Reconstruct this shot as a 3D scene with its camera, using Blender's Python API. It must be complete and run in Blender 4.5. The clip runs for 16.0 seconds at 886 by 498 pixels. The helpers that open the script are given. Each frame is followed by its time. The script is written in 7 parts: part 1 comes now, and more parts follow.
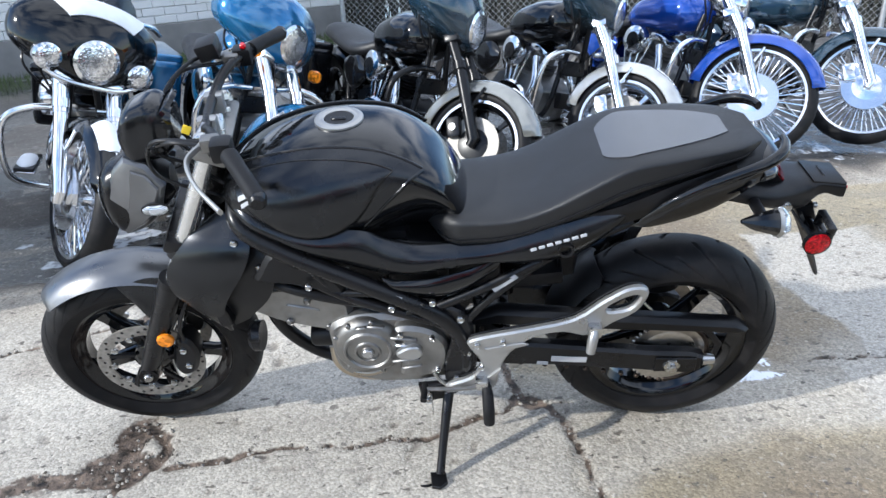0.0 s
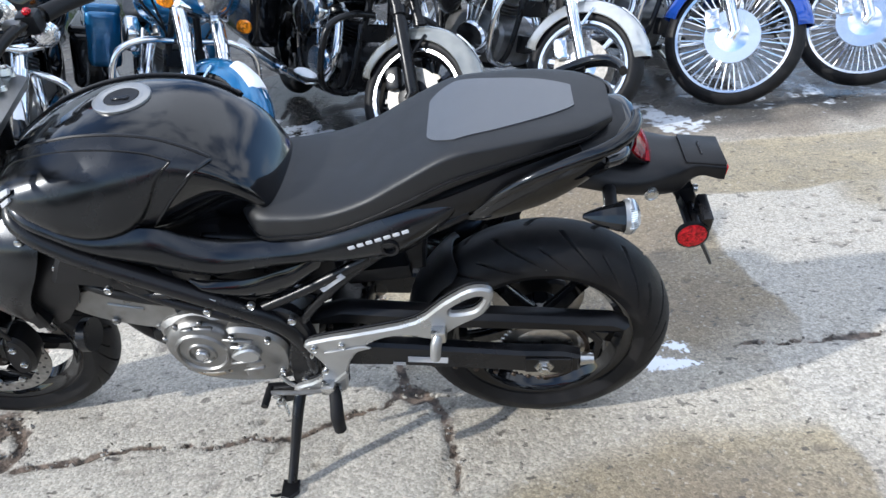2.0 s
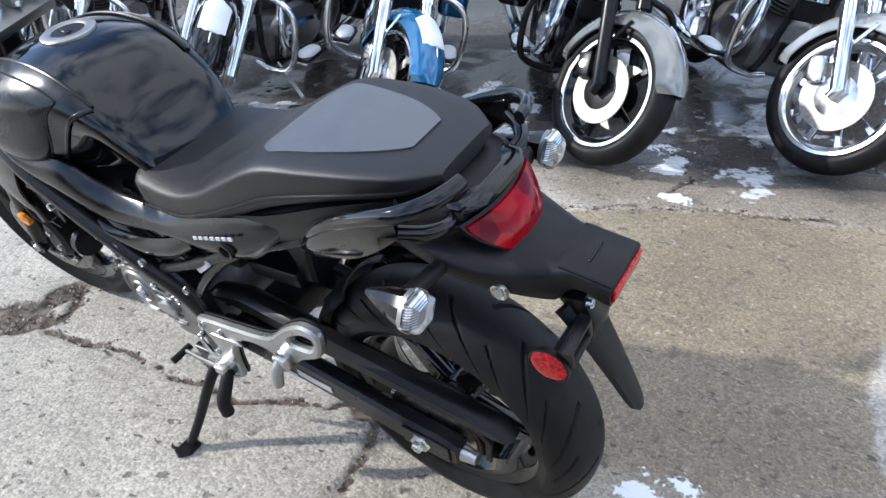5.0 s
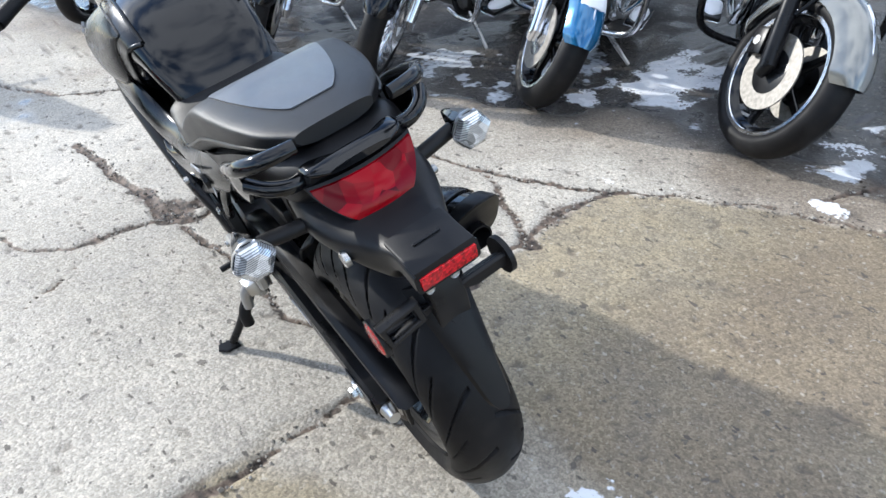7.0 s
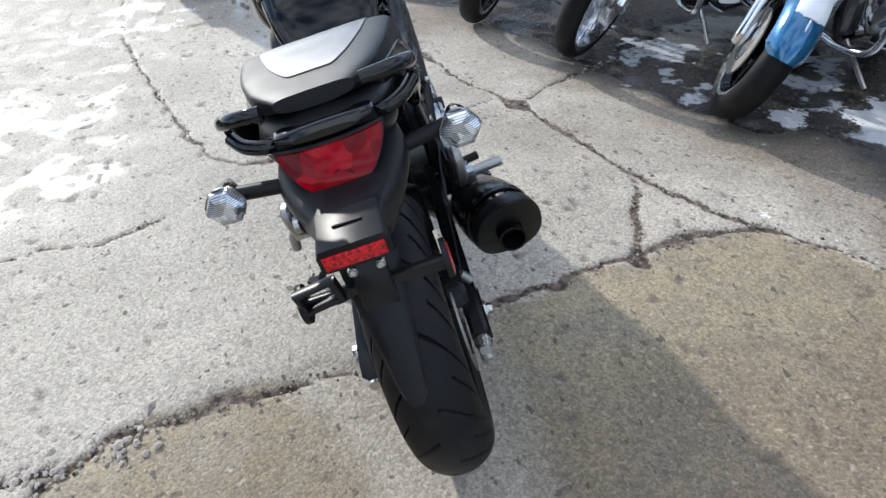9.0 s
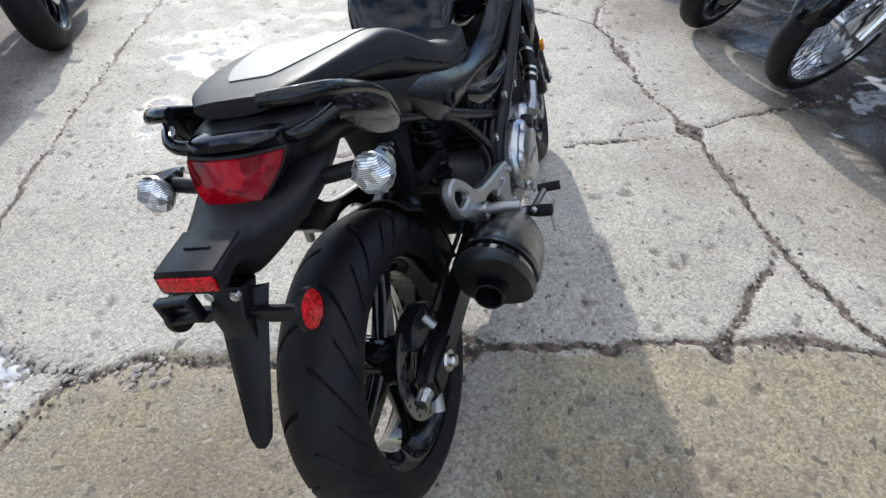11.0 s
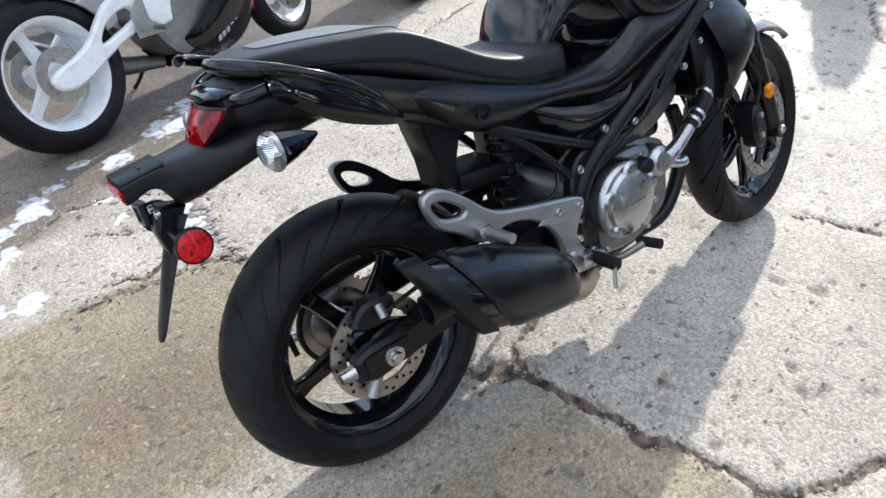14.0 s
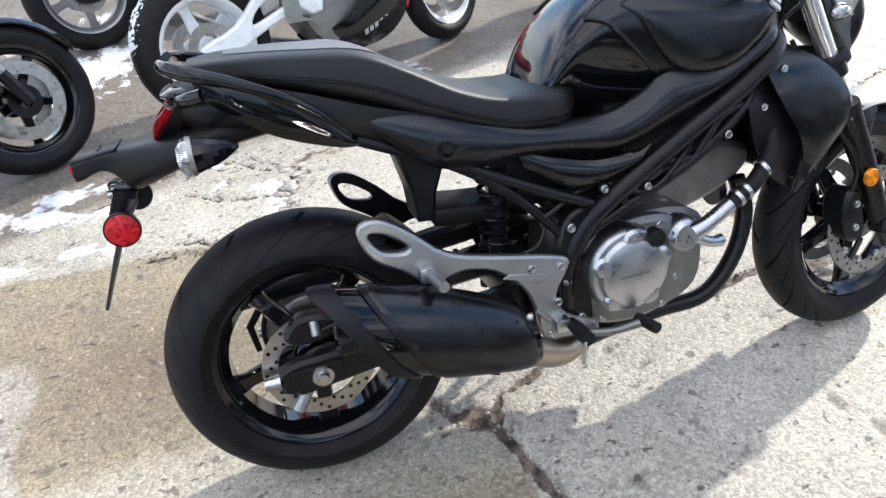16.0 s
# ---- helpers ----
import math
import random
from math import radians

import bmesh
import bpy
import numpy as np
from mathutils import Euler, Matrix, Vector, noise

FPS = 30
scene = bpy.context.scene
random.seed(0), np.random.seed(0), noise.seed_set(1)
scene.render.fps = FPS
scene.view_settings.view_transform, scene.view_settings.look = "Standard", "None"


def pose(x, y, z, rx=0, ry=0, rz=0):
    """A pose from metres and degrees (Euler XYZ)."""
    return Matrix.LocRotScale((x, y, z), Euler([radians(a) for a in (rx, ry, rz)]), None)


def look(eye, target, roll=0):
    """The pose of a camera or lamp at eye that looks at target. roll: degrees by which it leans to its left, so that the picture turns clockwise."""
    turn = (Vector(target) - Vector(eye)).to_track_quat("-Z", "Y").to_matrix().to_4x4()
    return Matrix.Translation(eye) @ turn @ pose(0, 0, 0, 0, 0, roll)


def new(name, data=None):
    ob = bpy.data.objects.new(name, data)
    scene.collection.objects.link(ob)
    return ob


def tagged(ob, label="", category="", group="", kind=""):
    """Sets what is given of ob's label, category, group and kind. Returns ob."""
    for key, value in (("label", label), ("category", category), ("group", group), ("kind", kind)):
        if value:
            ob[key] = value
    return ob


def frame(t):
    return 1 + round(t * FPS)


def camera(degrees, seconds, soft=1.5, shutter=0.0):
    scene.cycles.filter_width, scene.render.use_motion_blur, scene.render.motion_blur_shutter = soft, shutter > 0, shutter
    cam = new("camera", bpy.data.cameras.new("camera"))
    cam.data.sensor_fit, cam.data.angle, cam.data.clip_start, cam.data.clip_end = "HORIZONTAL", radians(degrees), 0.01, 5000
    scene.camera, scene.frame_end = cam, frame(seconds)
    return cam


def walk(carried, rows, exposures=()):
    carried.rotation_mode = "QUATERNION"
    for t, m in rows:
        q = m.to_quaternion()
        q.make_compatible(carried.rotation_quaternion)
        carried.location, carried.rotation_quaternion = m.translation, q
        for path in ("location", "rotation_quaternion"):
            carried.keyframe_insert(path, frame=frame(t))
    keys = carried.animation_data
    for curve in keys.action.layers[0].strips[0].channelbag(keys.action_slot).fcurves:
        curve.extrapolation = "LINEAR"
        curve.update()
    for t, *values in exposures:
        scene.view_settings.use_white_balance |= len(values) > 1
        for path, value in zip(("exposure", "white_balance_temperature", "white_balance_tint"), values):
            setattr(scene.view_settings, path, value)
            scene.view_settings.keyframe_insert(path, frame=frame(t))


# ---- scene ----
cam = camera(64.9, 16.0)
METRES, EYE, TILT, LEAN, TURN = 4.391, 1.346, 0.0, 0.0, 0.0
ROWS = [
    (0.0, 0.0, 0.0, 0.0, -1.01, -24.27, 2.24),
    (0.5, 0.0189, 0.0056, -0.0018, 0.83, -26.01, 2.84),
    (1.0, 0.0396, 0.0209, -0.0027, -0.35, -27.27, 3.36),
    (1.5, 0.0697, 0.0442, -0.002, -0.02, -27.54, 3.19),
    (2.0, 0.1034, 0.0575, -0.0019, 1.03, -29.27, 4.0),
    (2.5, 0.1439, 0.0609, 0.0006, 9.51, -29.13, 2.81),
    (3.0, 0.1719, 0.0793, -0.0045, 12.3, -29.45, 2.37),
    (5.5, 0.3013, 0.1957, -0.0098, 39.1, -31.23, 1.89),
    (6.0, 0.3375, 0.2133, -0.0089, 45.23, -31.43, 3.02),
    (6.5, 0.3545, 0.2349, -0.0096, 49.3, -32.73, 4.02),
    (7.0, 0.3616, 0.2644, -0.0074, 55.01, -33.95, 3.48),
    (7.5, 0.3697, 0.2851, -0.0042, 60.96, -34.23, 3.63),
    (8.0, 0.3899, 0.3118, -0.0022, 68.08, -33.36, 3.71),
    (8.5, 0.4005, 0.3352, -0.0042, 73.76, -34.06, 3.44),
    (11.0, 0.3543, 0.4762, 0.0018, 103.68, -36.89, 1.76),
    (11.5, 0.3458, 0.5127, 0.0049, 111.48, -35.8, 2.81),
    (12.0, 0.3411, 0.5435, 0.0064, 118.14, -35.23, 3.56),
    (12.5, 0.3202, 0.5568, 0.0027, 122.44, -35.34, 3.66),
    (13.0, 0.2942, 0.5679, 0.0038, 127.87, -36.67, 2.51),
    (13.5, 0.2781, 0.592, 0.0041, 133.81, -37.14, 3.24),
    (14.0, 0.26, 0.6204, 0.0059, 140.18, -36.8, 3.1),
    (14.5, 0.2355, 0.6275, 0.0031, 145.03, -36.33, 3.69),
    (15.0, 0.2063, 0.6271, 0.0043, 150.26, -36.38, 2.73),
    (15.5, 0.179, 0.6402, 0.0049, 154.49, -36.31, 3.06),
    (16.0, 0.1528, 0.6582, 0.0056, 160.14, -35.67, 2.8),
]
walk(cam, [(t, pose(0, 0, EYE, TILT, LEAN, TURN) @ pose(METRES * x, METRES * y, METRES * z, 90 + pitch, roll, yaw)) for t, x, y, z, yaw, pitch, roll in ROWS],
     exposures=[(0.0, 0.66, 5800, 10), (3.0, 0.60, 5850, 10), (5.5, 0.62, 5850, 10), (7.0, 0.62, 5900, 10), (8.0, 0.48, 5950, 10), (8.5, 0.22, 6000, 10), (11.0, 0.22, 6000, 10), (12.0, 0.34, 6050, 10), (14.0, 0.60, 6150, 10), (16.0, 0.86, 6250, 10)])

# ---- world and sun ----
TO_SUN = Vector((-0.789, -0.387, 0.478))
world = bpy.data.worlds.new("sky")
world.use_nodes = True
scene.world = world
wn = world.node_tree.nodes
sky = wn.new("ShaderNodeTexSky")
sky.sky_type = "NISHITA"
sky.sun_disc = False
sky.sun_elevation = radians(28.6)
sky.sun_rotation = radians(243.9)
sky.altitude = 200
sky.air_density, sky.dust_density, sky.ozone_density = 1.0, 0.25, 2.0
wn["Background"].inputs["Strength"].default_value = 0.15
wl = world.node_tree.links
sky_way = wn.new("ShaderNodeTexCoord")
stretch = wn.new("ShaderNodeMapping")
stretch.inputs["Scale"].default_value = (1.0, 1.0, 2.2)
puffs = wn.new("ShaderNodeTexNoise")
puffs.inputs["Scale"].default_value, puffs.inputs["Detail"].default_value = 2.6, 6
cover_of = wn.new("ShaderNodeMapRange")
cover_of.inputs[1].default_value, cover_of.inputs[2].default_value, cover_of.inputs[4].default_value = 0.515, 0.71, 0.85
clouded = wn.new("ShaderNodeMix")
clouded.data_type = "RGBA"
clouded.inputs[7].default_value = (8.8, 8.9, 9.1, 1)
wl.new(sky_way.outputs["Generated"], stretch.inputs["Vector"])
wl.new(stretch.outputs[0], puffs.inputs["Vector"])
# the clouds stand overhead and away from the sun, the low sky is clear
bank = wn.new("ShaderNodeVectorMath")
bank.operation = "DOT_PRODUCT"
bank.inputs[1].default_value = (0.06, 0.01, 0.19)
thick = wn.new("ShaderNodeMath")
wl.new(sky_way.outputs["Generated"], bank.inputs[0])
wl.new(puffs.outputs[0], thick.inputs[0])
wl.new(bank.outputs["Value"], thick.inputs[1])
wl.new(thick.outputs[0], cover_of.inputs[0])
wl.new(cover_of.outputs[0], clouded.inputs[0])
wl.new(sky.outputs[0], clouded.inputs[6])
wl.new(clouded.outputs[2], wn["Background"].inputs["Color"])

sun_data = bpy.data.lights.new("sun", "SUN")
sun_data.energy = 3.25
sun_data.angle = radians(1.2)
sun_data.color = (1.0, 0.925, 0.80)
sun = new("sun", sun_data)
sun.matrix_world = look(TO_SUN * 30, (0, 0, 0))




# ---- materials ----
def nodes_of(name):
    m = bpy.data.materials.new(name)
    m.use_nodes = True
    return m, m.node_tree.nodes, m.node_tree.links, m.node_tree.nodes["Principled BSDF"]


def mat(name, color, rough, metal=0.0, var=0.12, scale=14.0, bump=0.0, bump_scale=400.0, coat=0.0, rvar=0.08, spec=0.5, grime=0.0):
    """A surface with slow mottling, fine grain and a little dirt."""
    m, n, l, b = nodes_of(name)
    tc = n.new("ShaderNodeTexCoord")
    big = n.new("ShaderNodeTexNoise")
    big.inputs["Scale"].default_value, big.inputs["Detail"].default_value = scale, 5
    fine = n.new("ShaderNodeTexNoise")
    fine.inputs["Scale"].default_value, fine.inputs["Detail"].default_value = bump_scale, 2
    l.new(tc.outputs["Object"], big.inputs["Vector"])
    l.new(tc.outputs["Object"], fine.inputs["Vector"])
    ramp = n.new("ShaderNodeMapRange")
    ramp.inputs[1].default_value, ramp.inputs[2].default_value = 0.3, 0.7
    ramp.inputs[3].default_value, ramp.inputs[4].default_value = 1 - var, 1 + var
    l.new(big.outputs[0], ramp.inputs[0])
    mul = n.new("ShaderNodeVectorMath")
    mul.operation = "SCALE"
    mul.inputs[0].default_value = color
    l.new(ramp.outputs[0], mul.inputs["Scale"])
    col = mul.outputs[0]
    if grime:
        gn = n.new("ShaderNodeTexNoise")
        gn.inputs["Scale"].default_value, gn.inputs["Detail"].default_value = scale * 2.3, 8
        l.new(tc.outputs["Object"], gn.inputs["Vector"])
        gr = n.new("ShaderNodeMapRange")
        gr.inputs[1].default_value, gr.inputs[2].default_value, gr.inputs[4].default_value = 0.5, 0.75, grime
        l.new(gn.outputs[0], gr.inputs[0])
        mix = n.new("ShaderNodeMix")
        mix.data_type = "RGBA"
        mix.inputs[7].default_value = (0.16, 0.14, 0.12, 1)
        l.new(gr.outputs[0], mix.inputs[0])
        l.new(col, mix.inputs[6])
        col = mix.outputs[2]
    l.new(col, b.inputs["Base Color"])
    rr = n.new("ShaderNodeMapRange")
    rr.inputs[1].default_value, rr.inputs[2].default_value = 0.3, 0.7
    rr.inputs[3].default_value, rr.inputs[4].default_value = max(rough - rvar, 0.02), min(rough + rvar, 1)
    l.new(big.outputs[0], rr.inputs[0])
    l.new(rr.outputs[0], b.inputs["Roughness"])
    b.inputs["Metallic"].default_value = metal
    b.inputs["Specular IOR Level"].default_value = spec
    b.inputs["Coat Weight"].default_value = coat
    b.inputs["Coat Roughness"].default_value = 0.04
    if bump:
        bp = n.new("ShaderNodeBump")
        bp.inputs["Strength"].default_value, bp.inputs["Distance"].default_value = bump, 0.002
        l.new(fine.outputs[0], bp.inputs["Height"])
        l.new(bp.outputs[0], b.inputs["Normal"])
    return m


def lens(name, color, rough=0.08, trans=0.75, ribs=0.35, size=90, metal=0.0, bars=0.0):
    m, n, l, b = nodes_of(name)
    tc, wv = n.new("ShaderNodeTexCoord"), n.new("ShaderNodeTexVoronoi")
    wv.inputs["Scale"].default_value = size
    l.new(tc.outputs["Object"], wv.inputs["Vector"])
    bp = n.new("ShaderNodeBump")
    bp.inputs["Strength"].default_value, bp.inputs["Distance"].default_value = ribs, 0.003
    l.new(wv.outputs["Distance"], bp.inputs["Height"])
    l.new(bp.outputs[0], b.inputs["Normal"])
    # facets of the reflector behind the lens, their bright and dim reflections put into the colour
    sep, rng_ = n.new("ShaderNodeSeparateColor"), n.new("ShaderNodeMapRange")
    l.new(wv.outputs["Color"], sep.inputs[0])
    l.new(sep.outputs[0], rng_.inputs[0])
    rng_.inputs[3].default_value, rng_.inputs[4].default_value = 0.35, 1.5
    tint = n.new("ShaderNodeVectorMath")
    tint.operation = "SCALE"
    tint.inputs[0].default_value = color
    l.new(rng_.outputs[0], tint.inputs["Scale"])
    shade = tint.outputs[0]
    if bars:
        # ribs drawn as darker bands in the colour
        wave, cut = n.new("ShaderNodeTexWave"), n.new("ShaderNodeMapRange")
        wave.bands_direction = "Z"
        wave.inputs["Scale"].default_value = bars
        l.new(tc.outputs["Object"], wave.inputs["Vector"])
        l.new(wave.outputs["Fac"], cut.inputs[0])
        cut.inputs[1].default_value, cut.inputs[2].default_value, cut.inputs[3].default_value = 0.15, 0.45, 0.30
        groove = n.new("ShaderNodeVectorMath")
        groove.operation = "SCALE"
        l.new(shade, groove.inputs[0])
        l.new(cut.outputs[0], groove.inputs["Scale"])
        shade = groove.outputs[0]
    l.new(shade, b.inputs["Base Color"])
    b.inputs["Metallic"].default_value = metal
    b.inputs["Specular IOR Level"].default_value = 0.3
    b.inputs["Roughness"].default_value = rough
    b.inputs["Transmission Weight"].default_value = trans
    b.inputs["IOR"].default_value = 1.45
    b.inputs["Coat Weight"].default_value = 0.25
    return m


GLOSS = mat("gloss black paint", (0.004, 0.0043, 0.0052), 0.12, coat=0.8, var=0.2, rvar=0.03, spec=0.08)
SATIN = mat("satin charcoal paint", (0.040, 0.0415, 0.045), 0.235, metal=0.90, var=0.08, bump=0.02, bump_scale=900, coat=0.0, spec=0.4)
PLASTIC = mat("black moulded plastic", (0.005, 0.005, 0.006), 0.42, var=0.2, bump=0.06, bump_scale=700, rvar=0.08, grime=0.02, spec=0.30)
FRAME = mat("black frame enamel", (0.007, 0.007, 0.008), 0.3, var=0.2, rvar=0.08, spec=0.3)
RUBBER = mat("tyre rubber", (0.0065, 0.0065, 0.0075), 0.54, spec=0.24, var=0.25, bump=0.15, bump_scale=500, scale=9, rvar=0.12, grime=0.05)
SEAT = mat("black seat vinyl", (0.007, 0.0075, 0.009), 0.46, spec=0.5, var=0.10, bump=0.22, bump_scale=1100, rvar=0.05)
SEATGREY = mat("grey seat cloth", (0.046, 0.049, 0.057), 0.36, spec=0.95, var=0.08, bump=0.3, bump_scale=1300, grime=0.04)
ALU = mat("cast aluminium", (0.235, 0.232, 0.225), 0.42, metal=0.85, var=0.2, bump=0.14, bump_scale=650, grime=0.5)
SILVER = mat("silver painted alloy", (0.36, 0.36, 0.355), 0.34, metal=0.75, var=0.06, bump=0.05, bump_scale=900)
STANCHION = mat("bright fork tube", (0.72, 0.72, 0.71), 0.2, metal=0.9, var=0.05)
POLISH = mat("polished cover", (0.50, 0.51, 0.53), 0.30, metal=1.0, var=0.06, rvar=0.06, grime=0.08)
SEATGREY.node_tree.nodes["Principled BSDF"].inputs["Coat Weight"].default_value = 0.65
SEATGREY.node_tree.nodes["Principled BSDF"].inputs["Coat Roughness"].default_value = 0.42
CHROME = mat("chrome", (0.82, 0.83, 0.85), 0.14, metal=1.0, var=0.04, rvar=0.03)
STEEL = mat("steel bolt", (0.55, 0.55, 0.54), 0.3, metal=1.0, var=0.1)
DISC = mat("brushed disc steel", (0.47, 0.45, 0.42), 0.33, metal=1.0, var=0.18, scale=40, grime=0.2)
CASTDISC = mat("worn disc steel", (0.29, 0.275, 0.25), 0.5, metal=0.45, var=0.3, scale=60, grime=0.3)
PIPE = mat("heat tinted steel", (0.44, 0.38, 0.30), 0.32, metal=1.0, var=0.25, scale=10)
RUSTY = mat("greasy chain", (0.06, 0.045, 0.035), 0.5, metal=0.7, var=0.4, scale=60)
REDLENS = lens("red lens", (0.24, 0.001, 0.006), 0.05, 0.0, 0.10, 34)
for key, value in (("Specular IOR Level", 0.2), ("Coat Weight", 0.08)):
    REDLENS.node_tree.nodes["Principled BSDF"].inputs[key].default_value = value
REFLECT = lens("red reflector", (0.52, 0.006, 0.012), 0.2, 0.0, 0.15, 260)
AMBER = lens("amber reflector", (0.85, 0.26, 0.01), 0.2, 0.0)
CLEAR = lens("clear lens", (0.82, 0.85, 0.88), 0.08, 0.4)
GLASS = lens("headlight glass", (0.86, 0.88, 0.92), 0.10, 0.0, 0.3, 130, 0.9)
RIBBED = lens("ribbed clear lens", (0.80, 0.83, 0.86), 0.10, 0.0, 0.25, 70, 0.55, 95)
REDPAINT = mat("red paint", (0.55, 0.02, 0.025), 0.15, coat=1.0)
# the satin charcoal with its sunlit brightness put into the base colour
SATIN_LIT = mat("satin charcoal paint, sunlit tone", (0.140, 0.143, 0.150), 0.34, metal=0.8, var=0.08, coat=0.3)
WHITE = mat("white paint", (0.86, 0.87, 0.88), 0.3, coat=0.5, var=0.06, grime=0.12)
DECAL = mat("pale decal", (0.42, 0.43, 0.45), 0.4, var=0.05)
YELLOW = mat("yellow tag", (0.85, 0.62, 0.02), 0.5, var=0.05)
BLUECAN = mat("metallic bright blue paint", (0.012, 0.06, 0.34), 0.14, metal=0.35, coat=1.0)
SKYBLUE = mat("metallic sky blue paint", (0.02, 0.145, 0.32), 0.14, metal=0.4, coat=1.0)
NAVY = mat("dark teal paint", (0.02, 0.045, 0.07), 0.14, metal=0.3, coat=1.0)
PEARL = mat("pearl silver paint", (0.50, 0.51, 0.50), 0.2, metal=0.55, coat=1.0)
GREYPAINT = mat("warm grey paint", (0.26, 0.265, 0.25), 0.2, metal=0.5, coat=1.0)
SNOW = mat("old snow", (0.86, 0.88, 0.92), 0.7, var=0.06, bump=0.6, bump_scale=120)
GLASSDARK = lens("smoked screen", (0.03, 0.035, 0.045), 0.05, 0.4)


# ---- building blocks ----
def bez(points, n, closed=False):
    """A smooth curve through the points (Catmull-Rom), n samples."""
    p = np.array(points, float)
    k = len(p)
    if k == 2 and not closed:
        return p[0] + (p[1] - p[0]) * np.linspace(0, 1, n)[:, None]
    out = []
    for u in (np.arange(n) * k / n if closed else np.linspace(0, k - 1, n)):
        i = int(min(u, k - 1 if closed else k - 2))
        f = u - i
        if closed:
            a, b, c, d = (p[(i + j) % k] for j in (-1, 0, 1, 2))
        else:
            b, c = p[i], p[i + 1]
            a = p[i - 1] if i else 2 * b - c
            d = p[i + 2] if i + 2 < k else 2 * c - b
        out.append(0.5 * (2 * b + (c - a) * f + (2 * a - 5 * b + 4 * c - d) * f * f + (3 * b - a - 3 * c + d) * f ** 3))
    return np.array(out)


def part(name, bm, material, parent=None, label="", m=None, angle=38, normals=True):
    """Links a bmesh (or a ready mesh) as one mesh object under a thing or a part."""
    if isinstance(bm, bmesh.types.BMesh):
        if normals:
            bmesh.ops.recalc_face_normals(bm, faces=bm.faces)
        me = bpy.data.meshes.new(name)
        bm.to_mesh(me)
        bm.free()
        me.polygons.foreach_set("use_smooth", [True] * len(me.polygons))
        if angle < 180:
            me.set_sharp_from_angle(angle=radians(angle))
        me.materials.append(material)
    else:
        me = bm
    ob = new(name, me)
    if parent:
        ob.parent = parent
    if m is not None:
        ob.matrix_local = m
    if label:
        tagged(ob, label)
    return ob


def grid_faces(bm, rows, close_u=False, close_v=False):
    nu, nv = len(rows), len(rows[0])
    for i in range(nu if close_u else nu - 1):
        for j in range(nv if close_v else nv - 1):
            q = [rows[i][j], rows[(i + 1) % nu][j], rows[(i + 1) % nu][(j + 1) % nv], rows[i][(j + 1) % nv]]
            if len(set(q)) == 4:
                bm.faces.new(q)
    return bm


def tube(path, r, seg=10, n=0, closed=False, squash=1.0, bm=None):
    """A round bar along a path; r is one radius or one for each point."""
    bm = bm or bmesh.new()
    path = np.array(path, float)
    rad = np.full(len(path), float(r)) if np.isscalar(r) else np.array(r, float)
    if n:
        both = bez(np.column_stack([path, rad]), n, closed)
        path, rad = both[:, :3], both[:, 3]
    k = len(path)
    tang = np.roll(path, -1, 0) - np.roll(path, 1, 0) if closed else np.gradient(path, axis=0)
    up = Vector((0.13, 0.21, 0.97))
    rings = []
    for i in range(k):
        t = Vector(tang[i]).normalized()
        up = (up - t * up.dot(t)).normalized()
        side = t.cross(up)
        rings.append([bm.verts.new(Vector(path[i]) + (up * math.cos(a) + side * (squash * math.sin(a))) * float(rad[i]))
                      for a in np.arange(seg) * 2 * math.pi / seg])
    grid_faces(bm, rings, close_u=closed, close_v=True)
    if not closed:
        bm.faces.new(rings[0])
        bm.faces.new(rings[-1])
    return bm


def lathe(profile, seg=40, bm=None, m=None):
    """Turns (radius, height) pairs about the y axis; closed where the radius is 0."""
    bm = bm or bmesh.new()
    m = m or Matrix()
    rings = []
    for r, h in profile:
        if r < 1e-6:
            v = bm.verts.new(m @ Vector((0, h, 0)))
            rings.append([v] * seg)
        else:
            rings.append([bm.verts.new(m @ Vector((r * math.cos(a), h, r * math.sin(a)))) for a in np.arange(seg) * 2 * math.pi / seg])
    for a, b in zip(rings, rings[1:]):
        for j in range(seg):
            q = []
            for v in (a[j], b[j], b[(j + 1) % seg], a[(j + 1) % seg]):
                if v not in q:
                    q.append(v)
            if len(q) > 2:
                bm.faces.new(q)
    return bm


def inset(loop, d):
    p = np.array(loop, float)
    e1, e2 = p - np.roll(p, 1, 0), np.roll(p, -1, 0) - p
    area = np.sum(p[:, 0] * np.roll(p[:, 1], -1) - np.roll(p[:, 0], -1) * p[:, 1])
    nrm = []
    for a, b in zip(e1, e2):
        a, b = a / (np.hypot(*a) + 1e-9), b / (np.hypot(*b) + 1e-9)
        v = np.array((-a[1] - b[1], a[0] + b[0]))
        nrm.append(v / (np.hypot(*v) + 1e-9))
    return p + np.array(nrm) * d * (1 if area > 0 else -1)


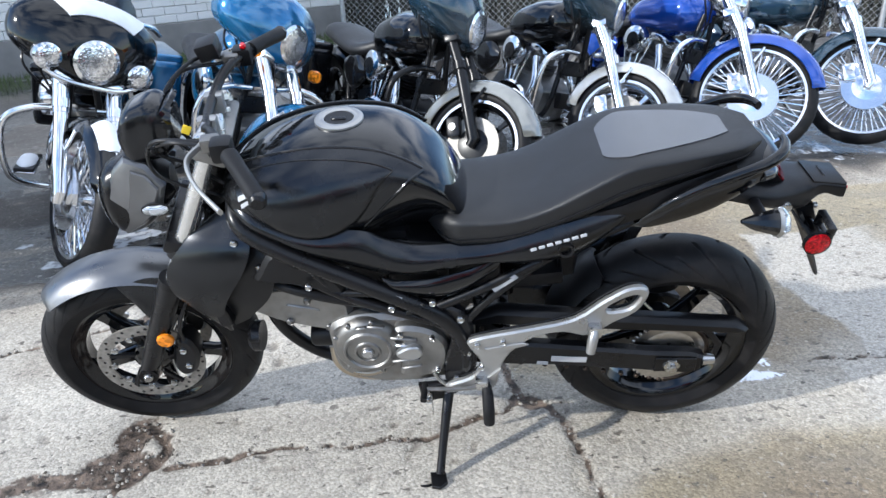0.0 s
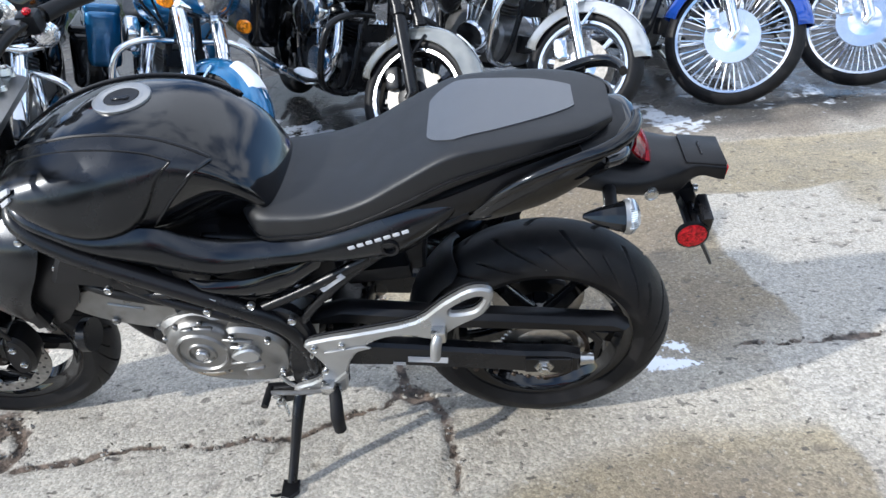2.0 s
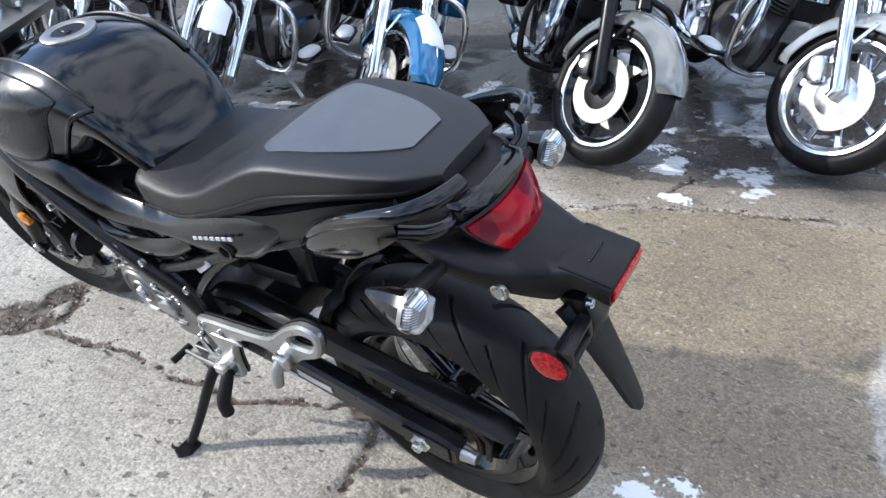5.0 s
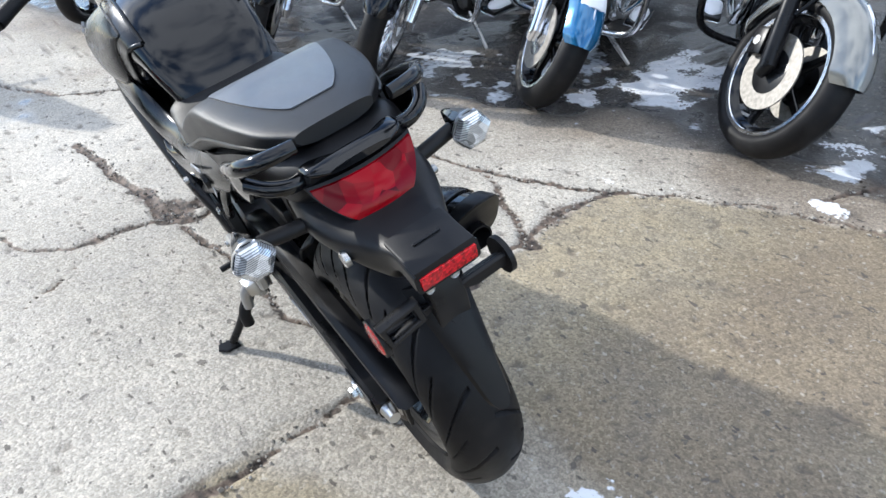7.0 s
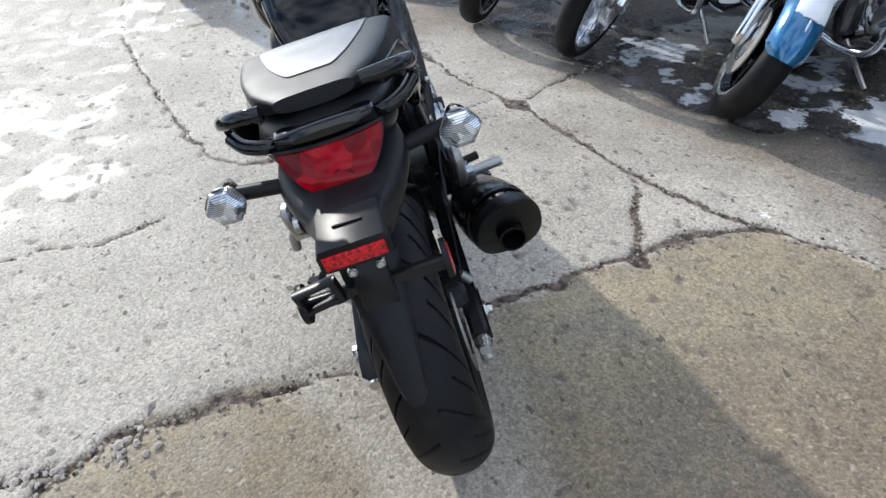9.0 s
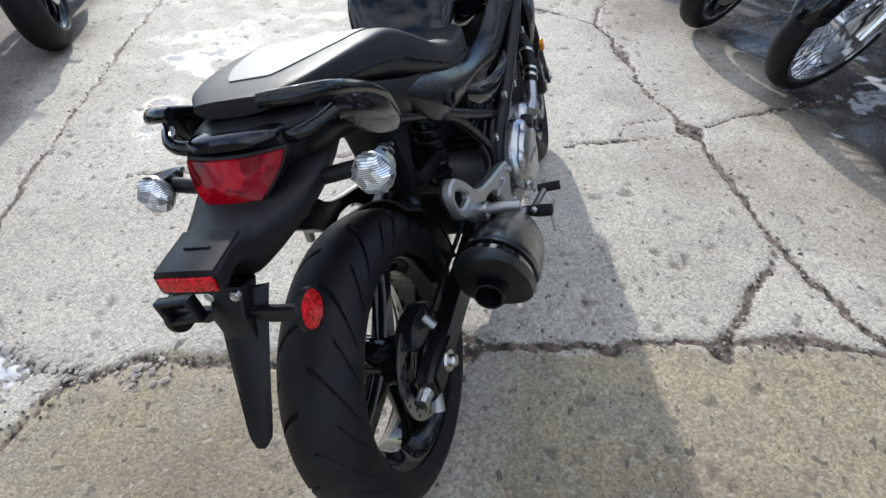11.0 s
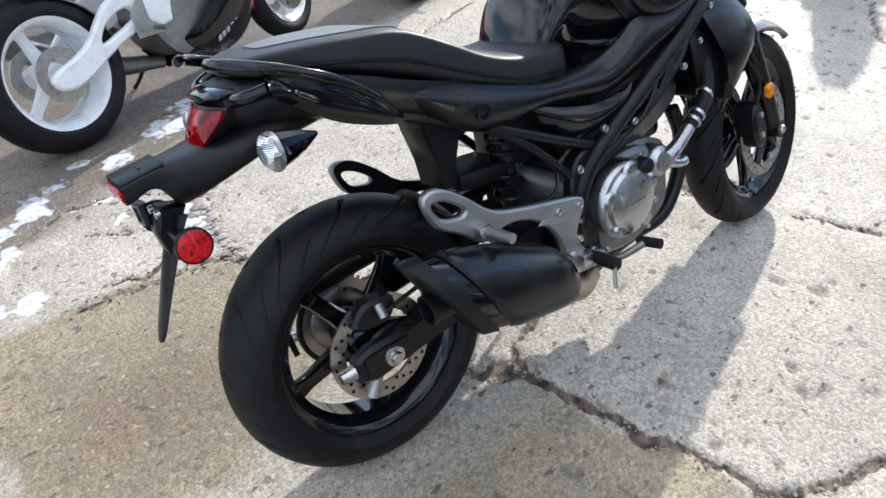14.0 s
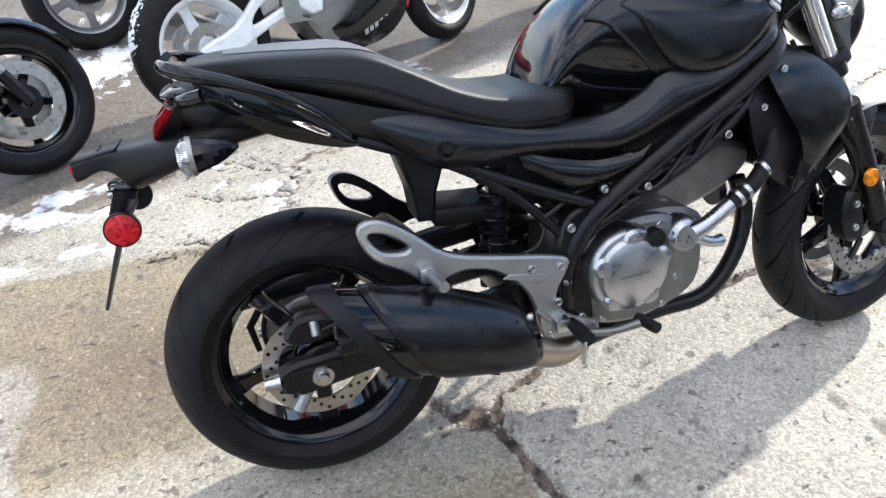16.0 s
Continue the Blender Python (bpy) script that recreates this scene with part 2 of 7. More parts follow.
def plate(outline, y0, y1, bevel=0.003, holes=(), smooth=0, bm=None, bend=None):
    """A plate cut from an (x, z) outline, between y0 and y1, with chamfered edges and through holes. bend(x, z) shifts y."""
    from mathutils.geometry import tessellate_polygon
    bm = bm or bmesh.new()
    loops = [bez(o, smooth * len(o), True) if smooth else np.array(o, float) for o in (outline, *holes)]
    caps = [inset(o, bevel if i == 0 else -bevel) for i, o in enumerate(loops)]
    yy = lambda x, z: bend(x, z) if bend else 0.0
    s = 1 if y1 > y0 else -1
    ring = []
    for o, c in zip(loops, caps):
        ring.append([[bm.verts.new((x, y + yy(x, z), z)) for x, z in q]
                     for q, y in ((c, y0), (o, y0 + s * bevel), (o, y1 - s * bevel), (c, y1))])
    for rr in ring:
        grid_faces(bm, rr, close_v=True)
    tris = tessellate_polygon([[Vector((x, z, 0)) for x, z in c] for c in caps])
    for k in (0, 3):
        flat = [v for rr in ring for v in rr[k]]
        for t in tris:
            try:
                bm.faces.new([flat[i] for i in t])
            except ValueError:
                pass
    return bm


def box(sx, sy, sz, bevel=0.01, seg=2, m=None, taper=1.0, bm=None):
    bm = bm or bmesh.new()
    made = bmesh.ops.create_cube(bm, size=1.0)
    for v in made["verts"]:
        k = taper if v.co.z > 0 else 1.0
        v.co = Vector((v.co.x * sx * k, v.co.y * sy * k, v.co.z * sz))
    if bevel:
        es = {e for v in made["verts"] for e in v.link_edges}
        res = bmesh.ops.bevel(bm, geom=list(es), offset=bevel, segments=seg, affect="EDGES", profile=0.6)
        vs = {v for f in res["faces"] for v in f.verts} | {v for v in made["verts"] if v.is_valid}
    else:
        vs = set(made["verts"])
    if m is not None:
        bmesh.ops.transform(bm, matrix=m, verts=list(vs))
    return bm


def shell(A, B, bulge, thick, n=22, m=10, side=1, power=2.0):
    """A bowed panel between two edge curves, given on the +y side."""
    A, B = bez(A, n), bez(B, n)
    bm = bmesh.new()
    outer, inner = [], []
    for i in range(n):
        u = i / (n - 1)
        ro, ri = [], []
        for j in range(m):
            t = j / (m - 1)
            p = A[i] * (1 - t) + B[i] * t
            bow = bulge * (1 - abs(2 * t - 1) ** power) * min(1.0, 4 * u + 0.25, 4 * (1 - u) + 0.25)
            rim = thick if 0 < j < m - 1 and 0 < i < n - 1 else thick * 0.55
            ro.append(bm.verts.new((p[0], side * (p[1] + bow), p[2])))
            ri.append(bm.verts.new((p[0], side * (p[1] + bow - rim), p[2])))
        outer.append(ro)
        inner.append(ri)
    grid_faces(bm, outer)
    grid_faces(bm, inner)
    ring = lambda g: [g[i][0] for i in range(n)] + g[-1][1:] + [g[i][-1] for i in range(n - 2, -1, -1)] + g[0][-2:0:-1]
    grid_faces(bm, [ring(outer), ring(inner)], close_v=True)
    return bm


class Body:
    """A closed body along x, each section an oval: rows of x, top, bottom, half width, height of the widest line, and two roundness powers."""

    def __init__(self, rows, y=0.0):
        self.r = np.array(rows, float)
        self.y = y

    def at(self, x):
        xs = self.r[:, 0]
        i = int(np.clip(np.searchsorted(xs, x) - 1, 0, len(xs) - 2))
        h = xs[i + 1] - xs[i]
        f = np.clip((x - xs[i]) / h, 0, 1)
        d = np.gradient(self.r[:, 1:], xs, axis=0)
        a, b, da, db = self.r[i, 1:], self.r[i + 1, 1:], d[i] * h, d[i + 1] * h
        return (2 * f ** 3 - 3 * f * f + 1) * a + (f ** 3 - 2 * f * f + f) * da + (3 * f * f - 2 * f ** 3) * b + (f ** 3 - f * f) * db

    def raw(self, x, a):
        zt, zb, w, zw, pt, pb = self.at(x)
        c, s = math.cos(a), math.sin(a)
        p = pt if c > 0 else pb
        y = math.copysign(abs(s) ** (2 / p), s) * w
        z = zw + (zt - zw if c > 0 else zw - zb) * math.copysign(abs(c) ** (2 / p), c)
        return Vector((x, self.y + y, z))

    def pt(self, x, a, off=0.0):
        p = self.raw(x, a)
        if off:
            e = 0.004
            x0, x1 = max(x - e, self.r[0, 0]), min(x + e, self.r[-1, 0])
            nrm = (self.raw(x1, a) - self.raw(x0, a)).cross(self.raw(x, a + 0.03) - self.raw(x, a - 0.03))
            if nrm.length > 1e-9:
                nrm.normalize()
                c = Vector((x, self.y, self.at(x)[3]))
                p = p + nrm * (off if nrm.dot(p - c) > 0 else -off)
        return p

    def mesh(self, n=36, seg=36, off=0.0, x0=None, x1=None):
        bm = bmesh.new()
        xs = np.linspace(self.r[0, 0] if x0 is None else x0, self.r[-1, 0] if x1 is None else x1, n)
        rings = [[bm.verts.new(self.pt(x, a, off)) for a in (np.arange(seg) + 0.5) * 2 * math.pi / seg] for x in xs]
        grid_faces(bm, rings, close_v=True)
        bm.faces.new(rings[0])
        bm.faces.new(rings[-1])
        return bm

    def patch(self, x0, x1, lo, hi, off=0.004, n=26, m=14, puff=0.0, depth=0.004):
        """A panel lying on the body between the angles lo(u) and hi(u), u from 0 at x0 to 1 at x1."""
        bm = bmesh.new()
        rows, back = [], []
        for i in range(n):
            u = i / (n - 1)
            x = x0 + (x1 - x0) * u
            ra, rb = [], []
            for j in range(m):
                t = j / (m - 1)
                a = lo(u) * (1 - t) + hi(u) * t
                k = off + puff * math.sin(math.pi * t) ** 0.7 * math.sin(math.pi * min(max(u, 0.0), 1.0)) ** 0.5 if 0 < t < 1 else off
                ra.append(bm.verts.new(self.pt(x, a, k)))
                rb.append(bm.verts.new(self.pt(x, a, off - depth)))
            rows.append(ra)
            back.append(rb)
        grid_faces(bm, rows)
        ring = lambda g: [g[i][0] for i in range(n)] + g[-1][1:] + [g[i][-1] for i in range(n - 2, -1, -1)] + g[0][-2:0:-1]
        grid_faces(bm, [ring(rows), ring(back)], close_v=True)
        return bm


def quilt(body, A, B, side=1, off=0.004, puff=0.0, depth=0.006, n=44, m=18, low=1.0, fore=1.0):
    """A panel lying on a body between two edge curves of (x, degrees from the top); low and fore move its fullest place down and ahead."""
    A, B = bez(A, n), bez(B, n)
    bm = bmesh.new()
    rows, back = [], []
    for i in range(n):
        u = i / (n - 1)
        ra, rb = [], []
        for j in range(m):
            t = j / (m - 1)
            x, a = A[i] * (1 - t) + B[i] * t
            k = off + puff * min(1.0, 1.9 * (t ** low * (1 - t) ** 0.6) * 1.25) * min(1.0, 3.0 * u ** 0.8 * (1 - u) ** fore)
            ra.append(bm.verts.new(body.pt(x, side * radians(a), k)))
            rb.append(bm.verts.new(body.pt(x, side * radians(a), off - depth)))
        rows.append(ra)
        back.append(rb)
    grid_faces(bm, rows)
    ring = lambda g: [g[i][0] for i in range(n)] + g[-1][1:] + [g[i][-1] for i in range(n - 2, -1, -1)] + g[0][-2:0:-1]
    grid_faces(bm, [ring(rows), ring(back)], close_v=True)
    return bm


def bolt(r=0.007, h=0.006):
    return lathe([(0, h), (r * 0.55, h), (r * 0.6, h * 0.55), (r * 0.85, h), (r, h * 0.8), (r, -0.004), (0, -0.004)], 12)


def side_pose(x, y, z, side):
    """Stands a lathed piece on a side: its top looks out to +y or -y."""
    return pose(x, y, z) if side > 0 else pose(x, y, z, 0, 0, 180)


def fan(center, radius, width, a0, a1, thick=0.004, n=28, m=13, flare=0.0, crown=0.35, skirt=0.0):
    """A mudguard: an arched shell round a wheel from angle a0 to a1 (degrees, 0 ahead on +x, 90 on top)."""
    bm = bmesh.new()
    out, inn = [], []
    for i in range(n):
        u = i / (n - 1)
        a = radians(a0 + (a1 - a0) * u)
        ro, ri = [], []
        for j in range(m):
            v = 2 * j / (m - 1) - 1
            w = width * (1 + flare * (u - 0.5)) * min(1.0, 0.72 + 2.4 * min(u, 1 - u) ** 0.7)
            rr = radius - crown * width * abs(v) ** 2.4 - skirt * abs(v) ** 6
            for lst, k in ((ro, 0.0), (ri, -thick)):
                r = rr + k
                lst.append(bm.verts.new((center[0] + r * math.cos(a), center[1] + v * (w + k), center[2] + r * math.sin(a))))
        out.append(ro)
        inn.append(ri)
    grid_faces(bm, out)
    grid_faces(bm, inn)
    ring = lambda g: [g[i][0] for i in range(n)] + g[-1][1:] + [g[i][-1] for i in range(n - 2, -1, -1)] + g[0][-2:0:-1]
    grid_faces(bm, [ring(out), ring(inn)], close_v=True)
    return bm


def tyre_mesh(R, r_in, w, seg=96, nprof=22, groove=0.0, count=0, flip=1):
    """A tyre turned about y, with a round crown and slanting curved grooves cut in where groove is the depth."""
    bm = bmesh.new()
    rings = []
    for i in range(seg):
        a = 2 * math.pi * i / seg
        row = []
        for j in range(nprof):
            s = 2 * j / (nprof - 1) - 1
            ang = s * radians(118)
            y = w / 2 * math.sin(ang) if abs(ang) < math.pi / 2 else math.copysign(w / 2 - (abs(ang) - math.pi / 2) * 0.03, ang)
            h = math.cos(ang) if abs(ang) < math.pi / 2 else -(abs(ang) - math.pi / 2) * 2.0
            crown = w * 0.44
            r = R - crown + crown * h if h > 0 else (R - crown) + h * (R - crown - r_in)
            r = max(r, r_in)
            if groove and abs(s) < 0.72:
                v = abs(s) / 0.72
                k = (a * flip * count / (2 * math.pi) + (0.5 if s > 0 else 0.0) + 0.95 * v ** 1.6) % 1.0
                d = min(k, 1 - k)
                wide = 0.034 * (1.15 - 0.75 * v)
                if 0.07 < v < 0.97 and d < wide:
                    r -= groove * (1 - (d / wide) ** 2) ** 0.5
                k2 = (k + 0.42) % 1.0
                if 0.45 < v < 0.92 and min(k2, 1 - k2) < 0.022:
                    r -= groove * 0.8
            row.append(bm.verts.new((r * math.cos(a), y, r * math.sin(a))))
        rings.append(row)
    grid_faces(bm, rings, close_u=True)
    grid_faces(bm, [[rw[0] for rw in rings], [rw[-1] for rw in rings]], close_v=True)
    return bm


def disc_mesh(R, r, th, holes=0, bm=None):
    """A brake disc with a drilled band."""
    bm = bm or bmesh.new()
    seg = 72
    rings = []
    for rr, y in ((r, -th / 2), (r, th / 2), (R, th / 2), (R, -th / 2)):
        rings.append([bm.verts.new((rr * math.cos(a), y, rr * math.sin(a))) for a in np.arange(seg) * 2 * math.pi / seg])
    grid_faces(bm, rings, close_u=True, close_v=True)
    return bm


def cast_rim(name, parent, m, material, R, w, spokes, hub_r=0.052, hub_w=0.13, sw=0.04, st=0.034, lip=0.012, label="cast wheel", start=0.3):
    """A cast wheel: the barrel carries its hub and its spokes."""
    rim = part(name, lathe([(R, w / 2), (R - lip, w / 2 - 0.003), (R - lip - 0.012, w / 2 - 0.018), (R - lip - 0.026, w * 0.22), (R - lip - 0.026, -w * 0.22),
                            (R - lip - 0.012, -w / 2 + 0.018), (R - lip, -w / 2 + 0.003), (R, -w / 2), (R - 0.004, -w / 2 + 0.004), (R - 0.004, w / 2 - 0.004), (R, w / 2)], 72), material, parent, label, m=m)
    part("hub", lathe([(0, hub_w / 2), (hub_r * 0.7, hub_w / 2), (hub_r, hub_w / 2 - 0.012), (hub_r, -hub_w / 2 + 0.012), (hub_r * 0.7, -hub_w / 2), (0, -hub_w / 2)], 28), material, rim)
    bm = bmesh.new()
    rows = []
    for u in np.linspace(0, 1, 7):
        r = hub_r * 0.8 + (R - lip - 0.026 - hub_r * 0.8) * u
        ww = sw * (1.25 - 0.5 * u + 2.2 * max(0.0, u - 0.8))
        tt = st * (1.15 - 0.35 * u)
        rows.append([bm.verts.new((r, tt * c, ww * q)) for c, q in
                     ((-0.5, -0.35), (-0.2, -0.5), (0.2, -0.5), (0.5, -0.35), (0.5, 0.35), (0.2, 0.5), (-0.2, 0.5), (-0.5, 0.35))])
    grid_faces(bm, rows, close_v=True)
    bm.faces.new(rows[0])
    bm.faces.new(rows[-1])
    first = part("spoke", bm, material, rim, m=Matrix.Rotation(start, 4, "Y"))
    for k in range(1, spokes):
        ob = new("spoke", first.data)
        ob.parent = rim
        ob.matrix_local = Matrix.Rotation(start + 2 * math.pi * k / spokes, 4, "Y")
    return rim


# ---- ground ----
def value_noise(x, y, seed):
    """Smooth lattice noise between -1 and 1."""
    xi, yi = np.floor(x).astype(np.int64), np.floor(y).astype(np.int64)
    fx, fy = x - xi, y - yi
    fx, fy = fx * fx * (3 - 2 * fx), fy * fy * (3 - 2 * fy)

    def h(a, b):
        k = (a * 374761393 + b * 668265263 + seed * 974711) & 0x7FFFFFFF
        k = ((k ^ (k >> 13)) * 1274126177) & 0x7FFFFFFF
        return (k ^ (k >> 16)) % 65536 / 32768.0 - 1

    return (h(xi, yi) * (1 - fx) + h(xi + 1, yi) * fx) * (1 - fy) + (h(xi, yi + 1) * (1 - fx) + h(xi + 1, yi + 1) * fx) * fy


def fractal(x, y, seed, octaves=4):
    return sum(value_noise(x * 2 ** k, y * 2 ** k, seed + k) / 2 ** k for k in range(octaves))


def line_distance(x, y, line):
    d = np.full(x.shape, 1e9)
    for (ax, ay), (bx, by) in zip(line, line[1:]):
        vx, vy = bx - ax, by - ay
        t = np.clip(((x - ax) * vx + (y - ay) * vy) / (vx * vx + vy * vy), 0, 1)
        d = np.minimum(d, np.hypot(x - ax - t * vx, y - ay - t * vy))
    return d


def side_of(x, y, line):
    """How far a point lies beyond a long line that runs from low to high, positive to its right."""
    best = np.full(x.shape, 1e9)
    sign = np.zeros(x.shape)
    for (ax, ay), (bx, by) in zip(line, line[1:]):
        vx, vy = bx - ax, by - ay
        t = np.clip(((x - ax) * vx + (y - ay) * vy) / (vx * vx + vy * vy), 0, 1)
        d = np.hypot(x - ax - t * vx, y - ay - t * vy)
        s = np.sign((x - ax) * vy - (y - ay) * vx)
        near = d < best
        best, sign = np.where(near, d, best), np.where(near, s, sign)
    return best * sign


def spaced(lo, hi, step, far):
    """Even steps in the middle, growing outwards to the horizon."""
    mid = list(np.arange(lo, hi, step))
    out, s, a, b = [], step, lo, hi
    while a > -far:
        s *= 1.13
        a -= s
        b += s
        out += [a, b]
    return np.array(sorted(mid + [hi] + out))


SLAB_JOINT = [(1.6, 0.70), (1.04, 0.72), (0.80, 0.75), (0.57, 0.79), (0.46, 0.95), (0.40, 1.21), (0.37, 1.45), (0.36, 1.68), (0.30, 1.78), (0.23, 1.81),
              (0.21, 1.90), (0.18, 2.05), (0.15, 2.18), (0.10, 2.29), (0.10, 2.46), (0.02, 2.70), (0.03, 2.92), (0.20, 3.08), (0.45, 3.24), (0.90, 3.42),
              (1.16, 3.50), (2.5, 3.72), (6.0, 4.3)]
FRONT_CRACKS = [
    (0.022, [(-1.9, 1.40), (-1.25, 1.49), (-1.10, 1.52), (-0.99, 1.53), (-0.94, 1.66), (-0.93, 1.76)]),
    (0.016, [(-0.99, 1.50), (-0.84, 1.57), (-0.85, 1.70), (-0.92, 1.76), (-0.93, 1.36), (-0.94, 1.20)]),
    (0.012, [(-0.80, 1.56), (-0.56, 1.61), (-0.29, 1.625), (-0.06, 1.65), (0.04, 1.70), (0.14, 1.735), (0.23, 1.81)]),
    (0.009, [(0.22, 1.79), (0.13, 1.73), (0.05, 1.71)]),
    (0.014, [(0.10, 2.46), (-0.14, 2.56), (-0.38, 2.64)]),
    (0.015, [(-4.2, 0.6), (-2.67, 1.46), (-2.39, 1.96), (-1.98, 2.13), (-1.65, 2.20), (-1.16, 2.43), (-0.70, 2.58), (-0.41, 2.67), (-0.19, 2.77), (0.02, 2.91)]),
    (0.011, [(-1.16, 2.43), (-1.30, 2.60), (-1.48, 2.85), (-1.7, 3.3)]),
]
SIDE_CRACKS = [
    (0.006, [(-0.94, 1.94), (-1.04, 2.16), (-1.12, 2.42)]),
    (0.005, [(-1.05, 2.15), (-1.17, 2.17), (-1.28, 2.32)]),
    (0.009, [(-4.62, 0.06), (-2.76, 0.40), (-1.82, 0.72), (-1.25, 0.94), (-1.03, 1.06), (-0.94, 1.20)]),
    (0.007, [(-0.40, 0.3), (-0.47, 0.49), (-0.45, 0.72), (-0.58, 0.91), (-0.72, 1.09), (-0.86, 1.25)]),
    (0.006, [(1.20, 1.945), (1.26, 1.96), (1.48, 1.98), (2.4, 2.05)]),
    (0.008, [(-2.39, 1.96), (-3.2, 2.0), (-4.6, 1.7)]),
]
BROKEN_CORNER = [
    (0.009, [(0.45, 0.24), (-0.08, 0.02), (-0.96, -0.31), (-1.5, -0.5), (-2.34, -0.76), (-4.0, -1.4)]),
    (0.024, [(0.62, 0.10), (0.54, 0.19), (0.45, 0.28), (0.51, 0.50), (0.55, 0.68), (0.54, 0.80)]),
    (0.016, [(1.30, 0.34), (1.05, 0.20), (0.90, 0.09), (0.66, 0.15), (0.54, 0.28)]),
    (0.018, [(0.55, 0.66), (0.68, 0.62), (0.80, 0.70), (0.95, 0.66)]),
    (0.012, [(0.47, 0.42), (0.60, 0.46), (0.74, 0.43), (0.90, 0.33)]),
    (0.020, [(0.56, 3.44), (0.60, 3.54), (0.66, 3.72)]),
]
CRACKS = FRONT_CRACKS + SIDE_CRACKS + BROKEN_CORNER
KERB_LINE = [(2.2, 0.95), (1.3, 0.60), (0.36, 0.19), (0.0, 0.05), (-0.48, -0.16), (-1.20, -0.43), (-2.3, -0.85), (-6.0, -2.2)]
FAR_EDGE = [(-7.0, 0.9), (-2.6, 2.42), (-1.89, 2.82), (-1.25, 3.02), (-0.46, 3.40), (0.17, 3.58), (0.55, 3.68), (1.1, 3.84), (2.5, 3.95), (7.0, 4.6)]


def ground_sheet():
    xs, ys = spaced(-2.7, 2.3, 0.0125, 260), spaced(-0.9, 3.9, 0.0125, 260)
    X, Y = np.meshgrid(xs, ys, indexing="ij")
    wx = X + 0.018 * fractal(X * 9, Y * 9, 3) + 0.05 * fractal(X * 1.7, Y * 1.7, 9, 2)
    wy = Y + 0.018 * fractal(X * 9, Y * 9, 23) + 0.05 * fractal(X * 1.7, Y * 1.7, 29, 2)
    wx2 = X + 0.016 * fractal(X * 11, Y * 11, 43)
    wy2 = Y + 0.016 * fractal(X * 11, Y * 11, 53)
    crack = np.zeros(X.shape)
    z = 0.004 * fractal(X * 0.8, Y * 0.8, 5, 2) + 0.0016 * fractal(X * 7, Y * 7, 15, 3)
    for width, line in [(0.013, SLAB_JOINT[1:21])] + CRACKS:
        d = line_distance(wx2, wy2, line)
        wide = np.maximum(width * (0.75 + 0.6 * fractal(X * 2.6, Y * 2.6, 61, 2)), 0.0058 if width > 0.0075 else 0.003)
        crack = np.maximum(crack, np.clip(1.25 - d / np.maximum(wide, 0.001), 0, 1))
        # crumbled edges
        rough = np.clip(1 - d / (wide * 4.5), 0, 1) * np.clip(fractal(X * 5, Y * 5, 71, 3) * 1.4 + 0.1, 0, 1)
        crack = np.maximum(crack, rough * 0.55)
    # the broken corner by the front wheel, filled with dirt
    gap = np.clip(1.3 - np.hypot((wx2 + 0.95) / 0.10, (wy2 - 1.57) / 0.075), 0, 1)
    gap = np.maximum(gap, np.clip(1.25 - np.hypot((wx2 + 1.05) / 0.17, (wy2 - 1.525) / 0.032), 0, 1))
    gap = np.maximum(gap, np.clip(1.2 - np.hypot((wx2 + 0.95) / 0.05, (wy2 - 1.70) / 0.10), 0, 1))
    gap = np.maximum(gap, np.clip(1.2 - np.hypot((wx2 - 0.24) / 0.05, (wy2 - 1.80) / 0.035), 0, 1))
    gap = np.maximum(gap, np.clip(1.2 - np.hypot((wx2 - 0.10) / 0.05, (wy2 - 2.47) / 0.035), 0, 1))
    gap = np.maximum(gap, np.clip(1.2 - np.hypot((wx2 + 1.16) / 0.07, (wy2 - 2.43) / 0.05), 0, 1))
    crack = np.maximum(crack, np.clip(gap * 2.2, 0, 1) * 0.85)
    # shallow spalls scattered over the slab
    cell = value_noise(X * 17 + 40, Y * 24, 81) + 0.6 * value_noise(X * 47, Y * 47, 82) + 0.2 * value_noise(X * 2, Y * 2, 83)
    spall = np.clip((cell - 1.00) * 14, 0, 1)
    z = z - 0.013 * crack - 0.007 * spall + 0.004 * crack * fractal(X * 30, Y * 30, 91, 2)
    beyond = side_of(wx, wy, SLAB_JOINT)
    brown = np.clip(0.5 + beyond / 0.02, 0, 1)
    brown = np.where((X > 3.5) | (Y > 4.2), 0.0, brown)
    z = z - 0.005 * brown
    kerb = side_of(wx, wy, KERB_LINE)
    far_side = side_of(X + 0.12 * fractal(X * 2.2, Y * 2.2, 101), Y + 0.12 * fractal(X * 2.2, Y * 2.2, 111), FAR_EDGE)
    return xs, ys, X, Y, z, crack, brown, kerb, far_side, spall


